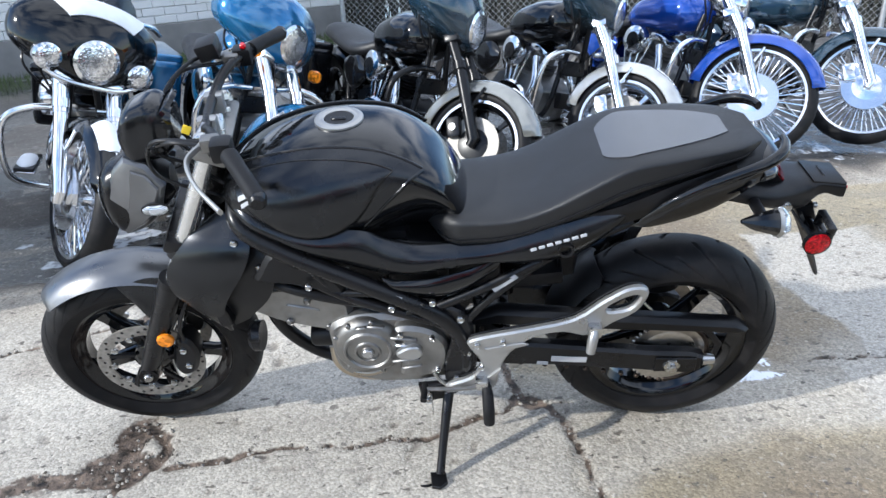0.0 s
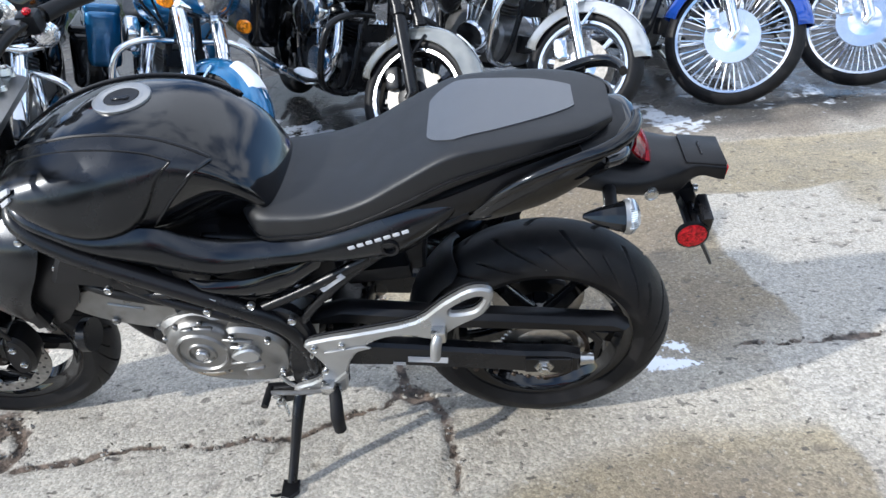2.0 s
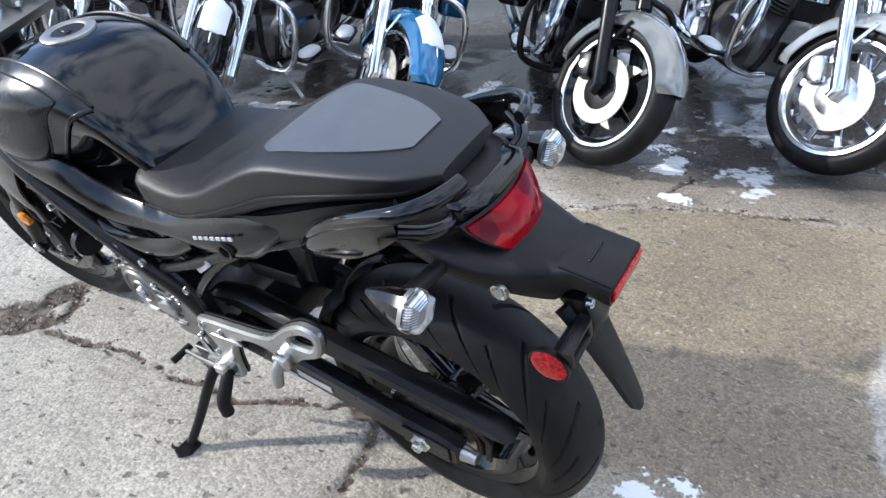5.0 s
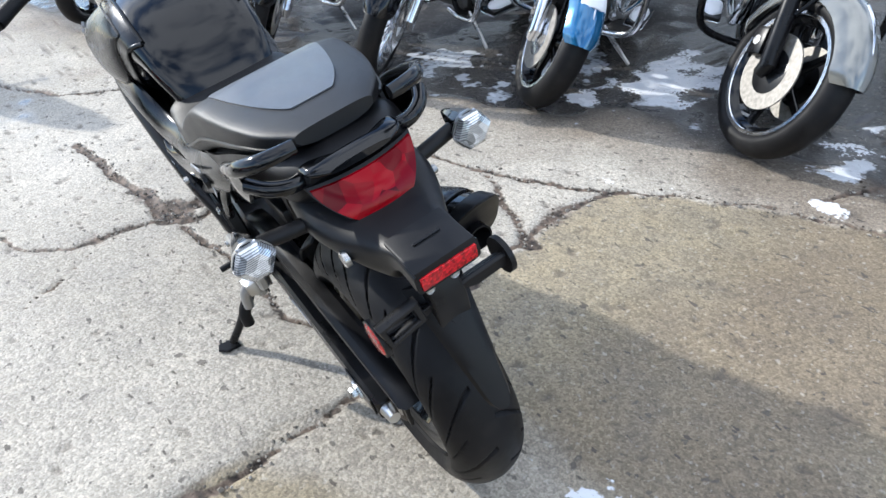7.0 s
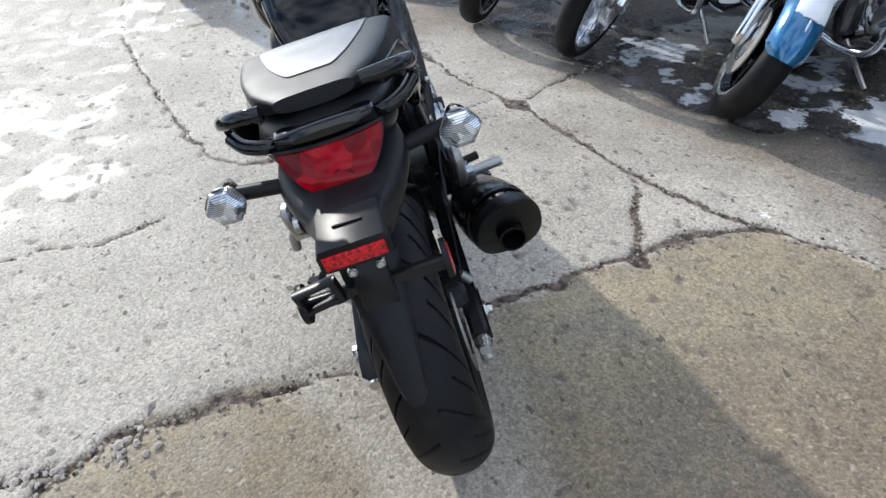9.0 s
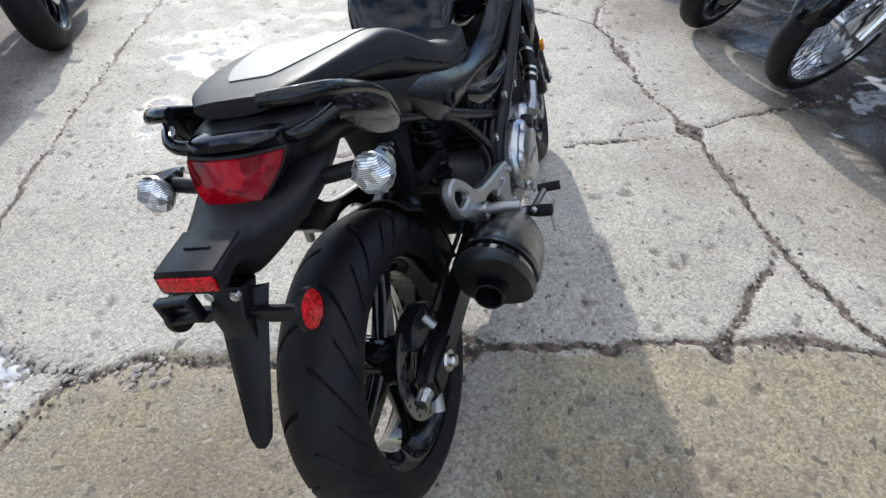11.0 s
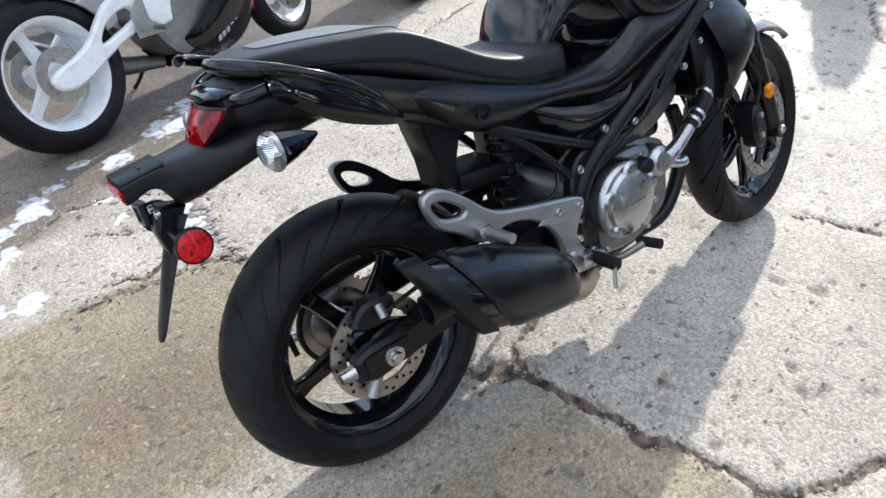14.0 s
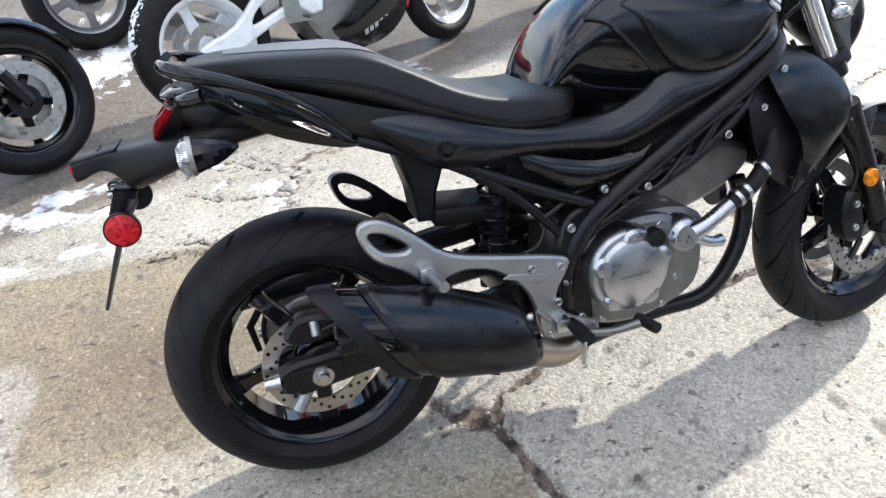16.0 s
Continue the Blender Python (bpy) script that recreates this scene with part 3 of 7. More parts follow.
def build_ground():
    xs, ys, X, Y, z, crack, brown, kerb, far_side, spall = ground_sheet()
    warp = fractal(X * 2.4, Y * 2.4, 131, 4)
    # tarmac under the far row, and beside the near row
    far_tar = np.clip(0.5 - (far_side) / 0.16 + 0.25 * warp, 0, 1)
    near_tar = np.clip(0.5 - (kerb + 0.26) / 0.14 + 0.2 * warp, 0, 1)
    tar = np.maximum(far_tar, near_tar)
    wet = np.maximum(far_tar * np.clip(0.75 + 0.6 * fractal(X * 1.3, Y * 1.3, 141, 3), 0, 1), near_tar * 0.35)
    # damp stain behind the rear wheel and a pale patch past it
    pale_patch = np.clip(0.5 + (np.minimum(X - 1.40 - 0.07 * warp, 3.03 - Y + 0.04 * warp)) / 0.02, 0, 1) * np.clip(0.5 + (Y - 1.15 - 0.1 * warp) / 0.1, 0, 1)
    pale_patch = np.maximum(pale_patch, np.clip(1.3 - np.hypot((X - 1.42) / 0.26, (Y - 1.85) / 0.22) + 0.3 * warp, 0, 1))
    line = np.minimum(1.48 + 0.42 * (X - 0.62), 1.72) + 0.10 * warp
    pale_patch = np.maximum(pale_patch, np.clip(0.5 + (Y - line) / 0.09, 0, 1) * np.clip(0.5 + (1.92 - Y) / 0.12, 0, 1) * np.clip(0.5 + (1.5 - X) / 0.2, 0, 1))
    pale_patch = np.where((Y < 1.92) & (X < 1.3), pale_patch * 0.75, pale_patch)
    pale_patch = pale_patch * np.clip(0.5 + (2.6 - X - 0.5 * warp) / 0.6, 0, 1)
    seep = np.clip(1.0 - far_side / 0.66 + 0.5 * warp, 0, 1) * (1 - brown) * 0.95
    damp_dark = np.maximum(seep, brown * np.clip(1.25 - np.hypot((X - 1.15) / 0.5, (Y - 1.25) / 0.40) + 0.35 * warp, 0, 1))
    # a second, darker brown area on the slab right of the rear wheel
    damp_dark = np.maximum(damp_dark, 0.85 * brown * np.clip(1.5 - np.hypot((X - 1.02) / 0.46, (Y - 2.65) / 0.80) + 0.4 * warp, 0, 1) * (1 - pale_patch))
    snow = np.zeros(X.shape)
    sn = fractal(X * 8, Y * 8, 151, 4)
    for cx, cy, rx, ry in ((1.02, 1.885, 0.14, 0.035), (1.17, 1.955, 0.14, 0.045), (0.17, 3.09, 0.10, 0.05), (-0.03, 2.98, 0.06, 0.03),
                           (0.6, 3.4, 0.06, 0.05), (1.22, -1.42, 0.24, 0.62), (1.60, -2.0, 0.40, 0.40), (1.34, 0.30, 0.20, 0.05), (1.45, 0.62, 0.14, 0.03), (0.86, 0.12, 0.10, 0.03),
                           (-0.72, 3.45, 0.12, 0.16), (-0.55, 4.0, 0.35, 0.3), (0.42, 3.9, 0.22, 0.2), (-3.4, 0.35, 0.7, 0.3)):
        snow = np.maximum(snow, np.clip((1.1 - np.hypot((X - cx) / rx, (Y - cy) / ry) + 1.0 * sn) * 1.2, 0, 1))
    ice = np.zeros(X.shape)
    for cx, cy, rx, ry in ((0.62, 0.22, 0.10, 0.08), (0.56, 0.52, 0.07, 0.16), (0.82, 0.62, 0.14, 0.06), (1.42, 0.26, 0.28, 0.06), (1.32, 0.58, 0.30, 0.05), (0.80, 0.13, 0.16, 0.03), (0.45, 3.82, 0.30, 0.16), (0.80, 3.70, 0.16, 0.12), (-0.40, 3.66, 0.26, 0.14), (-0.62, 3.40, 0.10, 0.10), (1.45, 4.05, 0.35, 0.2), (-1.15, 3.25, 0.3, 0.12), (0.05, 4.1, 0.4, 0.25), (-1.7, 3.3, 0.3, 0.3), (2.2, 4.5, 0.4, 0.3), (-1.0, 3.9, 0.4, 0.3), (0.95, 4.45, 0.5, 0.3)):
        ice = np.maximum(ice, np.clip((0.9 - np.hypot((X - cx) / rx, (Y - cy) / ry) + 1.3 * sn) * 1.1, 0, 1))
    # water lying on the slab, which glares towards the sun
    for cx, cy, rx, ry in ((-1.15, 0.42, 0.42, 0.20), (-2.2, 0.50, 0.60, 0.22), (-1.7, -0.05, 0.60, 0.28), (-2.5, 1.25, 0.40, 0.22), (-0.95, 0.10, 0.30, 0.14), (-3.1, 0.9, 0.6, 0.3)):
        wet = np.maximum(wet, 0.62 * np.clip(1.3 - np.hypot((X - cx) / rx, (Y - cy) / ry) + 0.7 * warp, 0, 1))
    edge = np.abs(kerb + 0.44)
    snow = np.maximum(snow, np.clip((0.045 - edge) / 0.06 + 1.1 * sn - 0.4, 0, 0.7) * np.clip((X + 0.35) / 0.3, 0, 1) * np.clip((1.6 - X) / 0.2, 0, 1))
    snow = np.maximum(snow, np.clip((0.03 - np.abs(kerb + 0.05)) / 0.03 + 1.1 * sn - 0.9, 0, 0.7) * np.clip((X - 0.1) / 0.2, 0, 1) * np.clip((1.9 - X) / 0.2, 0, 1))
    ice = np.maximum(ice, np.clip((0.10 - edge) / 0.10 + 1.2 * sn, 0, 0.95) * np.clip((X + 0.55) / 0.3, 0, 1) * np.clip((1.9 - X) / 0.2, 0, 1))
    z = z + 0.006 * np.clip(snow - 0.3, 0, 1) - 0.012 * far_tar * np.clip(1 - crack, 0, 1)
    n, k = len(xs), len(ys)
    co = np.column_stack([X.ravel(), Y.ravel(), z.ravel()])
    idx = np.arange(n * k).reshape(n, k)
    faces = np.stack([idx[:-1, :-1], idx[1:, :-1], idx[1:, 1:], idx[:-1, 1:]], -1).reshape(-1, 4)
    me = bpy.data.meshes.new("ground")
    me.vertices.add(len(co))
    me.vertices.foreach_set("co", co.ravel())
    me.loops.add(faces.size)
    me.loops.foreach_set("vertex_index", faces.ravel())
    me.polygons.add(len(faces))
    me.polygons.foreach_set("loop_start", np.arange(0, faces.size, 4))
    me.polygons.foreach_set("use_smooth", np.ones(len(faces), bool))
    me.update(calc_edges=True)
    for key, val in (("crack", crack), ("brown", brown), ("tar", far_tar), ("yard", near_tar), ("ice", ice), ("wet", wet), ("pale_patch", pale_patch), ("damp_dark", damp_dark), ("snow", snow), ("spall", spall)):
        at = me.attributes.new(key, "FLOAT", "POINT")
        at.data.foreach_set("value", val.ravel().astype(np.float32))
    me.materials.append(ground_material())
    return tagged(new("ground", me), "cracked pale concrete yard with damp stains, old snow and wet tarmac edges", "ground", kind="structure")


def ground_material():
    m, n, l, b = nodes_of("cracked concrete")
    tc = n.new("ShaderNodeTexCoord")

    def attr(key):
        a = n.new("ShaderNodeAttribute")
        a.attribute_name = key
        return a.outputs["Fac"]

    def noise_tex(scale, detail=4, kind="ShaderNodeTexNoise", out=0):
        t = n.new(kind)
        t.inputs["Scale"].default_value = scale
        if "Detail" in t.inputs:
            t.inputs["Detail"].default_value = detail
        l.new(tc.outputs["Object"], t.inputs["Vector"])
        return t.outputs[out]

    def span(src, a, c, lo=0.0, hi=1.0):
        r = n.new("ShaderNodeMapRange")
        r.inputs[1].default_value, r.inputs[2].default_value, r.inputs[3].default_value, r.inputs[4].default_value = a, c, lo, hi
        l.new(src, r.inputs[0])
        return r.outputs[0]

    def blend(fac, a, c, mode="MIX"):
        x = n.new("ShaderNodeMix")
        x.data_type, x.blend_type = "RGBA", mode
        if isinstance(fac, float):
            x.inputs[0].default_value = fac
        else:
            l.new(fac, x.inputs[0])
        for s, v in ((6, a), (7, c)):
            if isinstance(v, tuple):
                x.inputs[s].default_value = (*v, 1)
            else:
                l.new(v, x.inputs[s])
        return x.outputs[2]

    def calc(op, a, c):
        x = n.new("ShaderNodeMath")
        x.operation = op
        for s, v in ((0, a), (1, c)):
            if isinstance(v, (int, float)):
                x.inputs[s].default_value = v
            else:
                l.new(v, x.inputs[s])
        return x.outputs[0]

    cloud = span(noise_tex(1.3, 6), 0.32, 0.68)
    blot = span(noise_tex(6.5, 6), 0.38, 0.66)
    grit = noise_tex(170, 2)
    stone = noise_tex(120, 0, "ShaderNodeTexVoronoi", 1)
    stone_d = noise_tex(120, 0, "ShaderNodeTexVoronoi", 0)
    speck = span(noise_tex(55, 3), 0.62, 0.72)
    pits = span(noise_tex(23, 4), 0.655, 0.685)
    pale = blend(cloud, (0.37, 0.340, 0.286), (0.52, 0.483, 0.415))
    pale = blend(span(blot, 0, 1, 0.0, 0.35), pale, (0.26, 0.235, 0.20))
    pebbled = blend(cloud, (0.262, 0.220, 0.145), (0.365, 0.309, 0.212))
    pebbled = blend(span(blot, 0, 1, 0.0, 0.4), pebbled, (0.16, 0.145, 0.12))
    base = blend(attr("brown"), pale, pebbled)
    # the slab is paler inside the patch
    base = blend(calc("MULTIPLY", attr("pale_patch"), calc("MULTIPLY", attr("brown"), 0.8)), base, (0.44, 0.41, 0.36))
    base = blend(calc("MULTIPLY", attr("damp_dark"), 0.72), base, (0.150, 0.112, 0.076))
    tarry = blend(cloud, (0.050, 0.048, 0.047), (0.105, 0.098, 0.09))
    base = blend(attr("yard"), base, blend(cloud, (0.12, 0.10, 0.082), (0.20, 0.172, 0.14)))
    base = blend(attr("tar"), base, tarry)
    val = span(grit, 0.25, 0.75, 0.68, 1.30)
    sc = n.new("ShaderNodeVectorMath")
    sc.operation = "SCALE"
    l.new(base, sc.inputs[0])
    l.new(val, sc.inputs["Scale"])
    sv = n.new("ShaderNodeSeparateColor")
    l.new(stone, sv.inputs[0])
    sc2 = n.new("ShaderNodeVectorMath")
    sc2.operation = "SCALE"
    l.new(sc.outputs[0], sc2.inputs[0])
    l.new(span(sv.outputs[0], 0, 1, 0.74, 1.24), sc2.inputs["Scale"])
    col = blend(calc("MULTIPLY", speck, 0.35), sc2.outputs[0], (0.62, 0.59, 0.53))
    col = blend(calc("MULTIPLY", pits, 0.7), col, (0.09, 0.08, 0.07))
    col = blend(calc("MULTIPLY", attr("spall"), 0.6), col, (0.10, 0.085, 0.07))
    lie = n.new("ShaderNodeMapping")
    lie.inputs["Scale"].default_value = (1.0, 1.9, 1.0)
    l.new(tc.outputs["Object"], lie.inputs["Vector"])
    chip = n.new("ShaderNodeTexNoise")
    chip.inputs["Scale"].default_value, chip.inputs["Detail"].default_value = 19, 3
    l.new(lie.outputs[0], chip.inputs["Vector"])
    col = blend(calc("MULTIPLY", span(chip.outputs[0], 0.668, 0.69), 0.85), col, (0.075, 0.065, 0.055))
    dirt = blend(span(noise_tex(34, 4), 0.35, 0.65), (0.03, 0.023, 0.017), (0.20, 0.15, 0.115))
    col = blend(span(calc("ADD", attr("crack"), calc("MULTIPLY", calc("SUBTRACT", noise_tex(70, 3), 0.5), 0.7)), 0.22, 0.5), col, dirt)
    frost = span(calc("ADD", attr("snow"), calc("MULTIPLY", calc("SUBTRACT", noise_tex(60, 4), 0.5), 1.9)), 0.50, 0.75)
    col = blend(frost, col, (0.84, 0.86, 0.90))
    rime = span(calc("ADD", attr("ice"), calc("MULTIPLY", calc("SUBTRACT", noise_tex(26, 6), 0.5), 2.2)), 0.55, 0.95)
    col = blend(calc("MULTIPLY", rime, 0.8), col, (0.68, 0.72, 0.78))
    l.new(col, b.inputs["Base Color"])
    film = span(calc("ADD", attr("wet"), calc("MULTIPLY", calc("SUBTRACT", noise_tex(4.5, 5), 0.5), 1.4)), 0.5, 0.75)
    rough = n.new("ShaderNodeMix")
    l.new(film, rough.inputs[0])
    rough.inputs[3].default_value = 0.13
    l.new(span(blot, 0, 1, 0.78, 0.60), rough.inputs[2])
    l.new(rough.outputs[0], b.inputs["Roughness"])
    h = calc("ADD", calc("MULTIPLY", grit, 0.5), calc("MULTIPLY", stone_d, -0.6))
    h = calc("SUBTRACT", h, calc("MULTIPLY", pits, 0.9))
    bp = n.new("ShaderNodeBump")
    bp.inputs["Distance"].default_value = 0.004
    l.new(span(film, 0, 1, 0.5, 0.10), bp.inputs["Strength"])
    l.new(h, bp.inputs["Height"])
    l.new(bp.outputs[0], b.inputs["Normal"])
    return m


def build_gravel():
    """Loose grit lying in and beside the cracks."""
    rng = random.Random(21)
    verts, faces = [], []
    for width, line in [(0.016, SLAB_JOINT[1:21])] + CRACKS:
        for (ax, ay), (bx, by) in zip(line, line[1:]):
            length = math.hypot(bx - ax, by - ay)
            for k in range(int(length * (90 if width > 0.01 else 30))):
                t = rng.random()
                x, y = ax + (bx - ax) * t + rng.gauss(0, width * 1.5), ay + (by - ay) * t + rng.gauss(0, width * 1.5)
                if not (-2.7 < x < 2.3 and -0.9 < y < 3.9):
                    continue
                r = rng.uniform(0.0022, 0.0075) * (1.5 if rng.random() < 0.08 else 1)
                i = len(verts)
                a0 = rng.uniform(0, 6.28)
                for zz, rr, n in ((-0.6, 0.7, 4), (0.2, 1.0, 4)):
                    for j in range(n):
                        a = a0 + j * 1.5708 + zz
                        q = r * rr * rng.uniform(0.75, 1.2)
                        verts.append((x + q * math.cos(a), y + q * math.sin(a), r * zz * 0.7 - 0.001))
                verts.append((x + rng.uniform(-0.3, 0.3) * r, y + rng.uniform(-0.3, 0.3) * r, r * 0.75 - 0.001))
                for j in range(4):
                    k2 = (j + 1) % 4
                    faces += [(i + j, i + k2, i + 4 + k2, i + 4 + j), (i + 4 + j, i + 4 + k2, i + 8)]
    me = bpy.data.meshes.new("gravel")
    me.from_pydata(verts, [], faces)
    m, n, l, b = nodes_of("loose grit")
    geo, ramp = n.new("ShaderNodeNewGeometry"), n.new("ShaderNodeValToRGB")
    ramp.color_ramp.elements[0].color = (0.05, 0.038, 0.028, 1)
    ramp.color_ramp.elements[1].color = (0.42, 0.39, 0.34, 1)
    l.new(geo.outputs["Random Per Island"], ramp.inputs[0])
    l.new(ramp.outputs[0], b.inputs["Base Color"])
    b.inputs["Roughness"].default_value = 0.9
    me.materials.append(m)
    tagged(new("gravel", me), "loose grit and crumbs lying along the cracks", "gravel", kind="stuff")


def build_rubble():
    """Broken lumps of slab where the joints meet."""
    rng = random.Random(8)
    m = mat("broken concrete", (0.40, 0.36, 0.32), 0.85, var=0.3, scale=30, bump=0.6, bump_scale=180)
    verts, faces = [], []
    line = [(0.62, 0.10), (0.54, 0.19), (0.45, 0.28), (0.51, 0.50), (0.55, 0.68), (0.54, 0.80), (0.46, 1.02)]
    for k in range(330):
        j = rng.randrange(len(line) - 1)
        t = rng.random()
        spread = 0.030 if rng.random() < 0.75 else 0.10
        x = line[j][0] + (line[j + 1][0] - line[j][0]) * t + rng.gauss(0, spread)
        y = line[j][1] + (line[j + 1][1] - line[j][1]) * t + rng.gauss(0, spread)
        r = rng.uniform(0.004, 0.013) * (2.2 if rng.random() < 0.10 else 1)
        i, a0 = len(verts), rng.uniform(0, 6.28)
        for zz, rr in ((-0.5, 0.9), (0.35, 1.0)):
            for q in range(5):
                d = r * rr * rng.uniform(0.7, 1.2)
                verts.append((x + d * math.cos(a0 + q * 1.2566), y + d * math.sin(a0 + q * 1.2566) * 0.8, r * zz * rng.uniform(0.6, 1.0) - 0.003))
        verts.append((x + rng.uniform(-0.3, 0.3) * r, y, r * 0.62 - 0.003))
        for q in range(5):
            w = (q + 1) % 5
            faces += [(i + q, i + w, i + 5 + w, i + 5 + q), (i + 5 + q, i + 5 + w, i + 10)]
    me = bpy.data.meshes.new("rubble")
    me.from_pydata(verts, [], faces)
    me.materials.append(m)
    tagged(new("rubble", me), "broken concrete crumbs along a crumbling slab joint", "rubble", kind="stuff")


build_ground()
build_gravel()
build_rubble()


# ---- the black naked motorcycle ----
# its own frame: x runs back along the machine, y to its right, z up; it leans on its side stand
hero = tagged(new("motorcycle"), "black naked street motorcycle leaning on its side stand on cracked concrete", "motorcycle", group="parked motorcycles")
hero.matrix_world = pose(0.65, 1.770, 0.002, 0, 0, -2.0) @ pose(-0.65, 0, 0, 13.3, 0, 0)
STEER = Matrix.Translation((-0.50, 0, 0.97)) @ Matrix.Rotation(radians(8), 4, Vector((0.43, 0, 0.90))) @ Matrix.Translation((0.50, 0, -0.97))
H = hero


def cast_wheel(name, parent, at, R, rim_r, w, rim_w, flip, disc_r, disc_y, spokes=5, rim_mat=GLOSS, m=None):
    hub = cast_rim(name, parent, (m or Matrix()) @ pose(*at), rim_mat, rim_r, rim_w, spokes, label="glossy black cast five-spoke wheel")
    part("tyre", tyre_mesh(R, rim_r - 0.004, w, 620, 121, 0.007, 13, flip), RUBBER, hub, "black grooved sport tyre")
    for y in disc_y:
        d = part("brake_disc", disc_mesh(disc_r, disc_r - 0.034, 0.005), DISC if disc_r < 0.13 else CASTDISC, hub, "drilled steel brake disc", m=pose(0, y, 0))
    return hub


def disc_holes(parent, R, y, side):
    """The drilled holes, dark studs let into the disc's face."""
    bm = bmesh.new()
    for k in range(40):
        a = 2 * math.pi * k / 40
        r = R - 0.009 - 0.010 * (k % 3)
        lathe([(0, 0.0029), (0.0046, 0.0029), (0.0046, 0.0), (0, 0)], 8, bm, pose(r * math.cos(a), y, r * math.sin(a), 0, 0, 0 if side > 0 else 180))
    tagged(part("drilled_hole", bm, FRAME, parent), kind="stuff")


rear_wheel = cast_wheel("rear_wheel", H, (0.604, 0, 0.312), 0.314, 0.222, 0.165, 0.125, 1, 0.120, (0.088,))
disc_holes(rear_wheel, 0.120, 0.088, 1)
front_wheel = cast_wheel("front_wheel", H, (-0.841, 0, 0.302), 0.302, 0.222, 0.122, 0.092, -1, 0.145, (-0.068, 0.068), m=STEER)
disc_holes(front_wheel, 0.145, -0.068, -1)
disc_holes(front_wheel, 0.145, 0.068, 1)
bm = bmesh.new()
for y in (-0.068, 0.068):
    for k in range(5):
        tube([(0.05 * math.cos(k * 1.2566), y * 0.9, 0.05 * math.sin(k * 1.2566)), (0.112 * math.cos(k * 1.2566 + 0.25), y, 0.112 * math.sin(k * 1.2566 + 0.25))], 0.008, 6, bm=bm)
tagged(part("disc_carrier", bm, FRAME, front_wheel), kind="stuff")
for k in range(10):
    for sd in (-1, 1):
        part("rivet", bolt(0.009, 0.004), STEEL, front_wheel, m=side_pose(0.104 * math.cos(k * 0.628), sd * 0.070, 0.104 * math.sin(k * 0.628), sd))
bm = lathe([(0.0, 0.006), (0.05, 0.006), (0.075, 0.004), (0.082, 0.0), (0.075, -0.004), (0.05, -0.006), (0, -0.006)], 40)
for k in range(44):
    a = 2 * math.pi * k / 44
    box(0.011, 0.006, 0.008, 0.002, 1, pose(0.104 * math.cos(a), 0, 0.104 * math.sin(a), 0, -math.degrees(a), 0), bm=bm)
disc_mesh(0.102, 0.078, 0.006, bm=bm)
part("sprocket", bm, DISC, rear_wheel, "toothed steel sprocket", m=pose(0, -0.092, 0))

# tank
TANK = Body([(-0.505, 0.885, 0.80, 0.035, 0.845, 2.2, 2.2), (-0.475, 0.912, 0.775, 0.112, 0.85, 2.2, 2.4), (-0.42, 0.948, 0.755, 0.160, 0.87, 2.2, 2.5),
             (-0.34, 0.980, 0.735, 0.178, 0.880, 2.3, 2.6), (-0.25, 0.998, 0.725, 0.178, 0.888, 2.4, 2.6), (-0.17, 0.998, 0.715, 0.168, 0.900, 2.5, 2.2),
             (-0.10, 0.984, 0.705, 0.155, 0.905, 2.6, 1.6), (-0.03, 0.944, 0.70, 0.142, 0.885, 2.7, 1.3), (0.03, 0.884, 0.70, 0.128, 0.835, 2.7, 1.3), (0.065, 0.825, 0.70, 0.108, 0.78, 2.5, 1.5), (0.08, 0.79, 0.70, 0.09, 0.75, 2.3, 1.8)])
tank = part("fuel_tank", TANK.mesh(60, 72), GLOSS, H, "glossy black fuel tank")
RIDGE = [(-0.485, 14), (-0.44, 25), (-0.36, 30), (-0.26, 33), (-0.16, 38), (-0.09, 44), (-0.03, 49)]
MANTLE_FOOT = [(-0.488, 120), (-0.44, 128), (-0.36, 130), (-0.27, 128), (-0.190, 124), (-0.150, 114), (-0.090, 98), (-0.055, 76), (-0.028, 51)]
ALMOND_TOP = [(-0.438, 52), (-0.415, 43), (-0.36, 42), (-0.29, 44), (-0.21, 49), (-0.14, 56), (-0.092, 65)]
ALMOND_FOOT = [(-0.438, 56), (-0.415, 84), (-0.36, 104), (-0.29, 120), (-0.215, 117), (-0.145, 98), (-0.092, 67)]
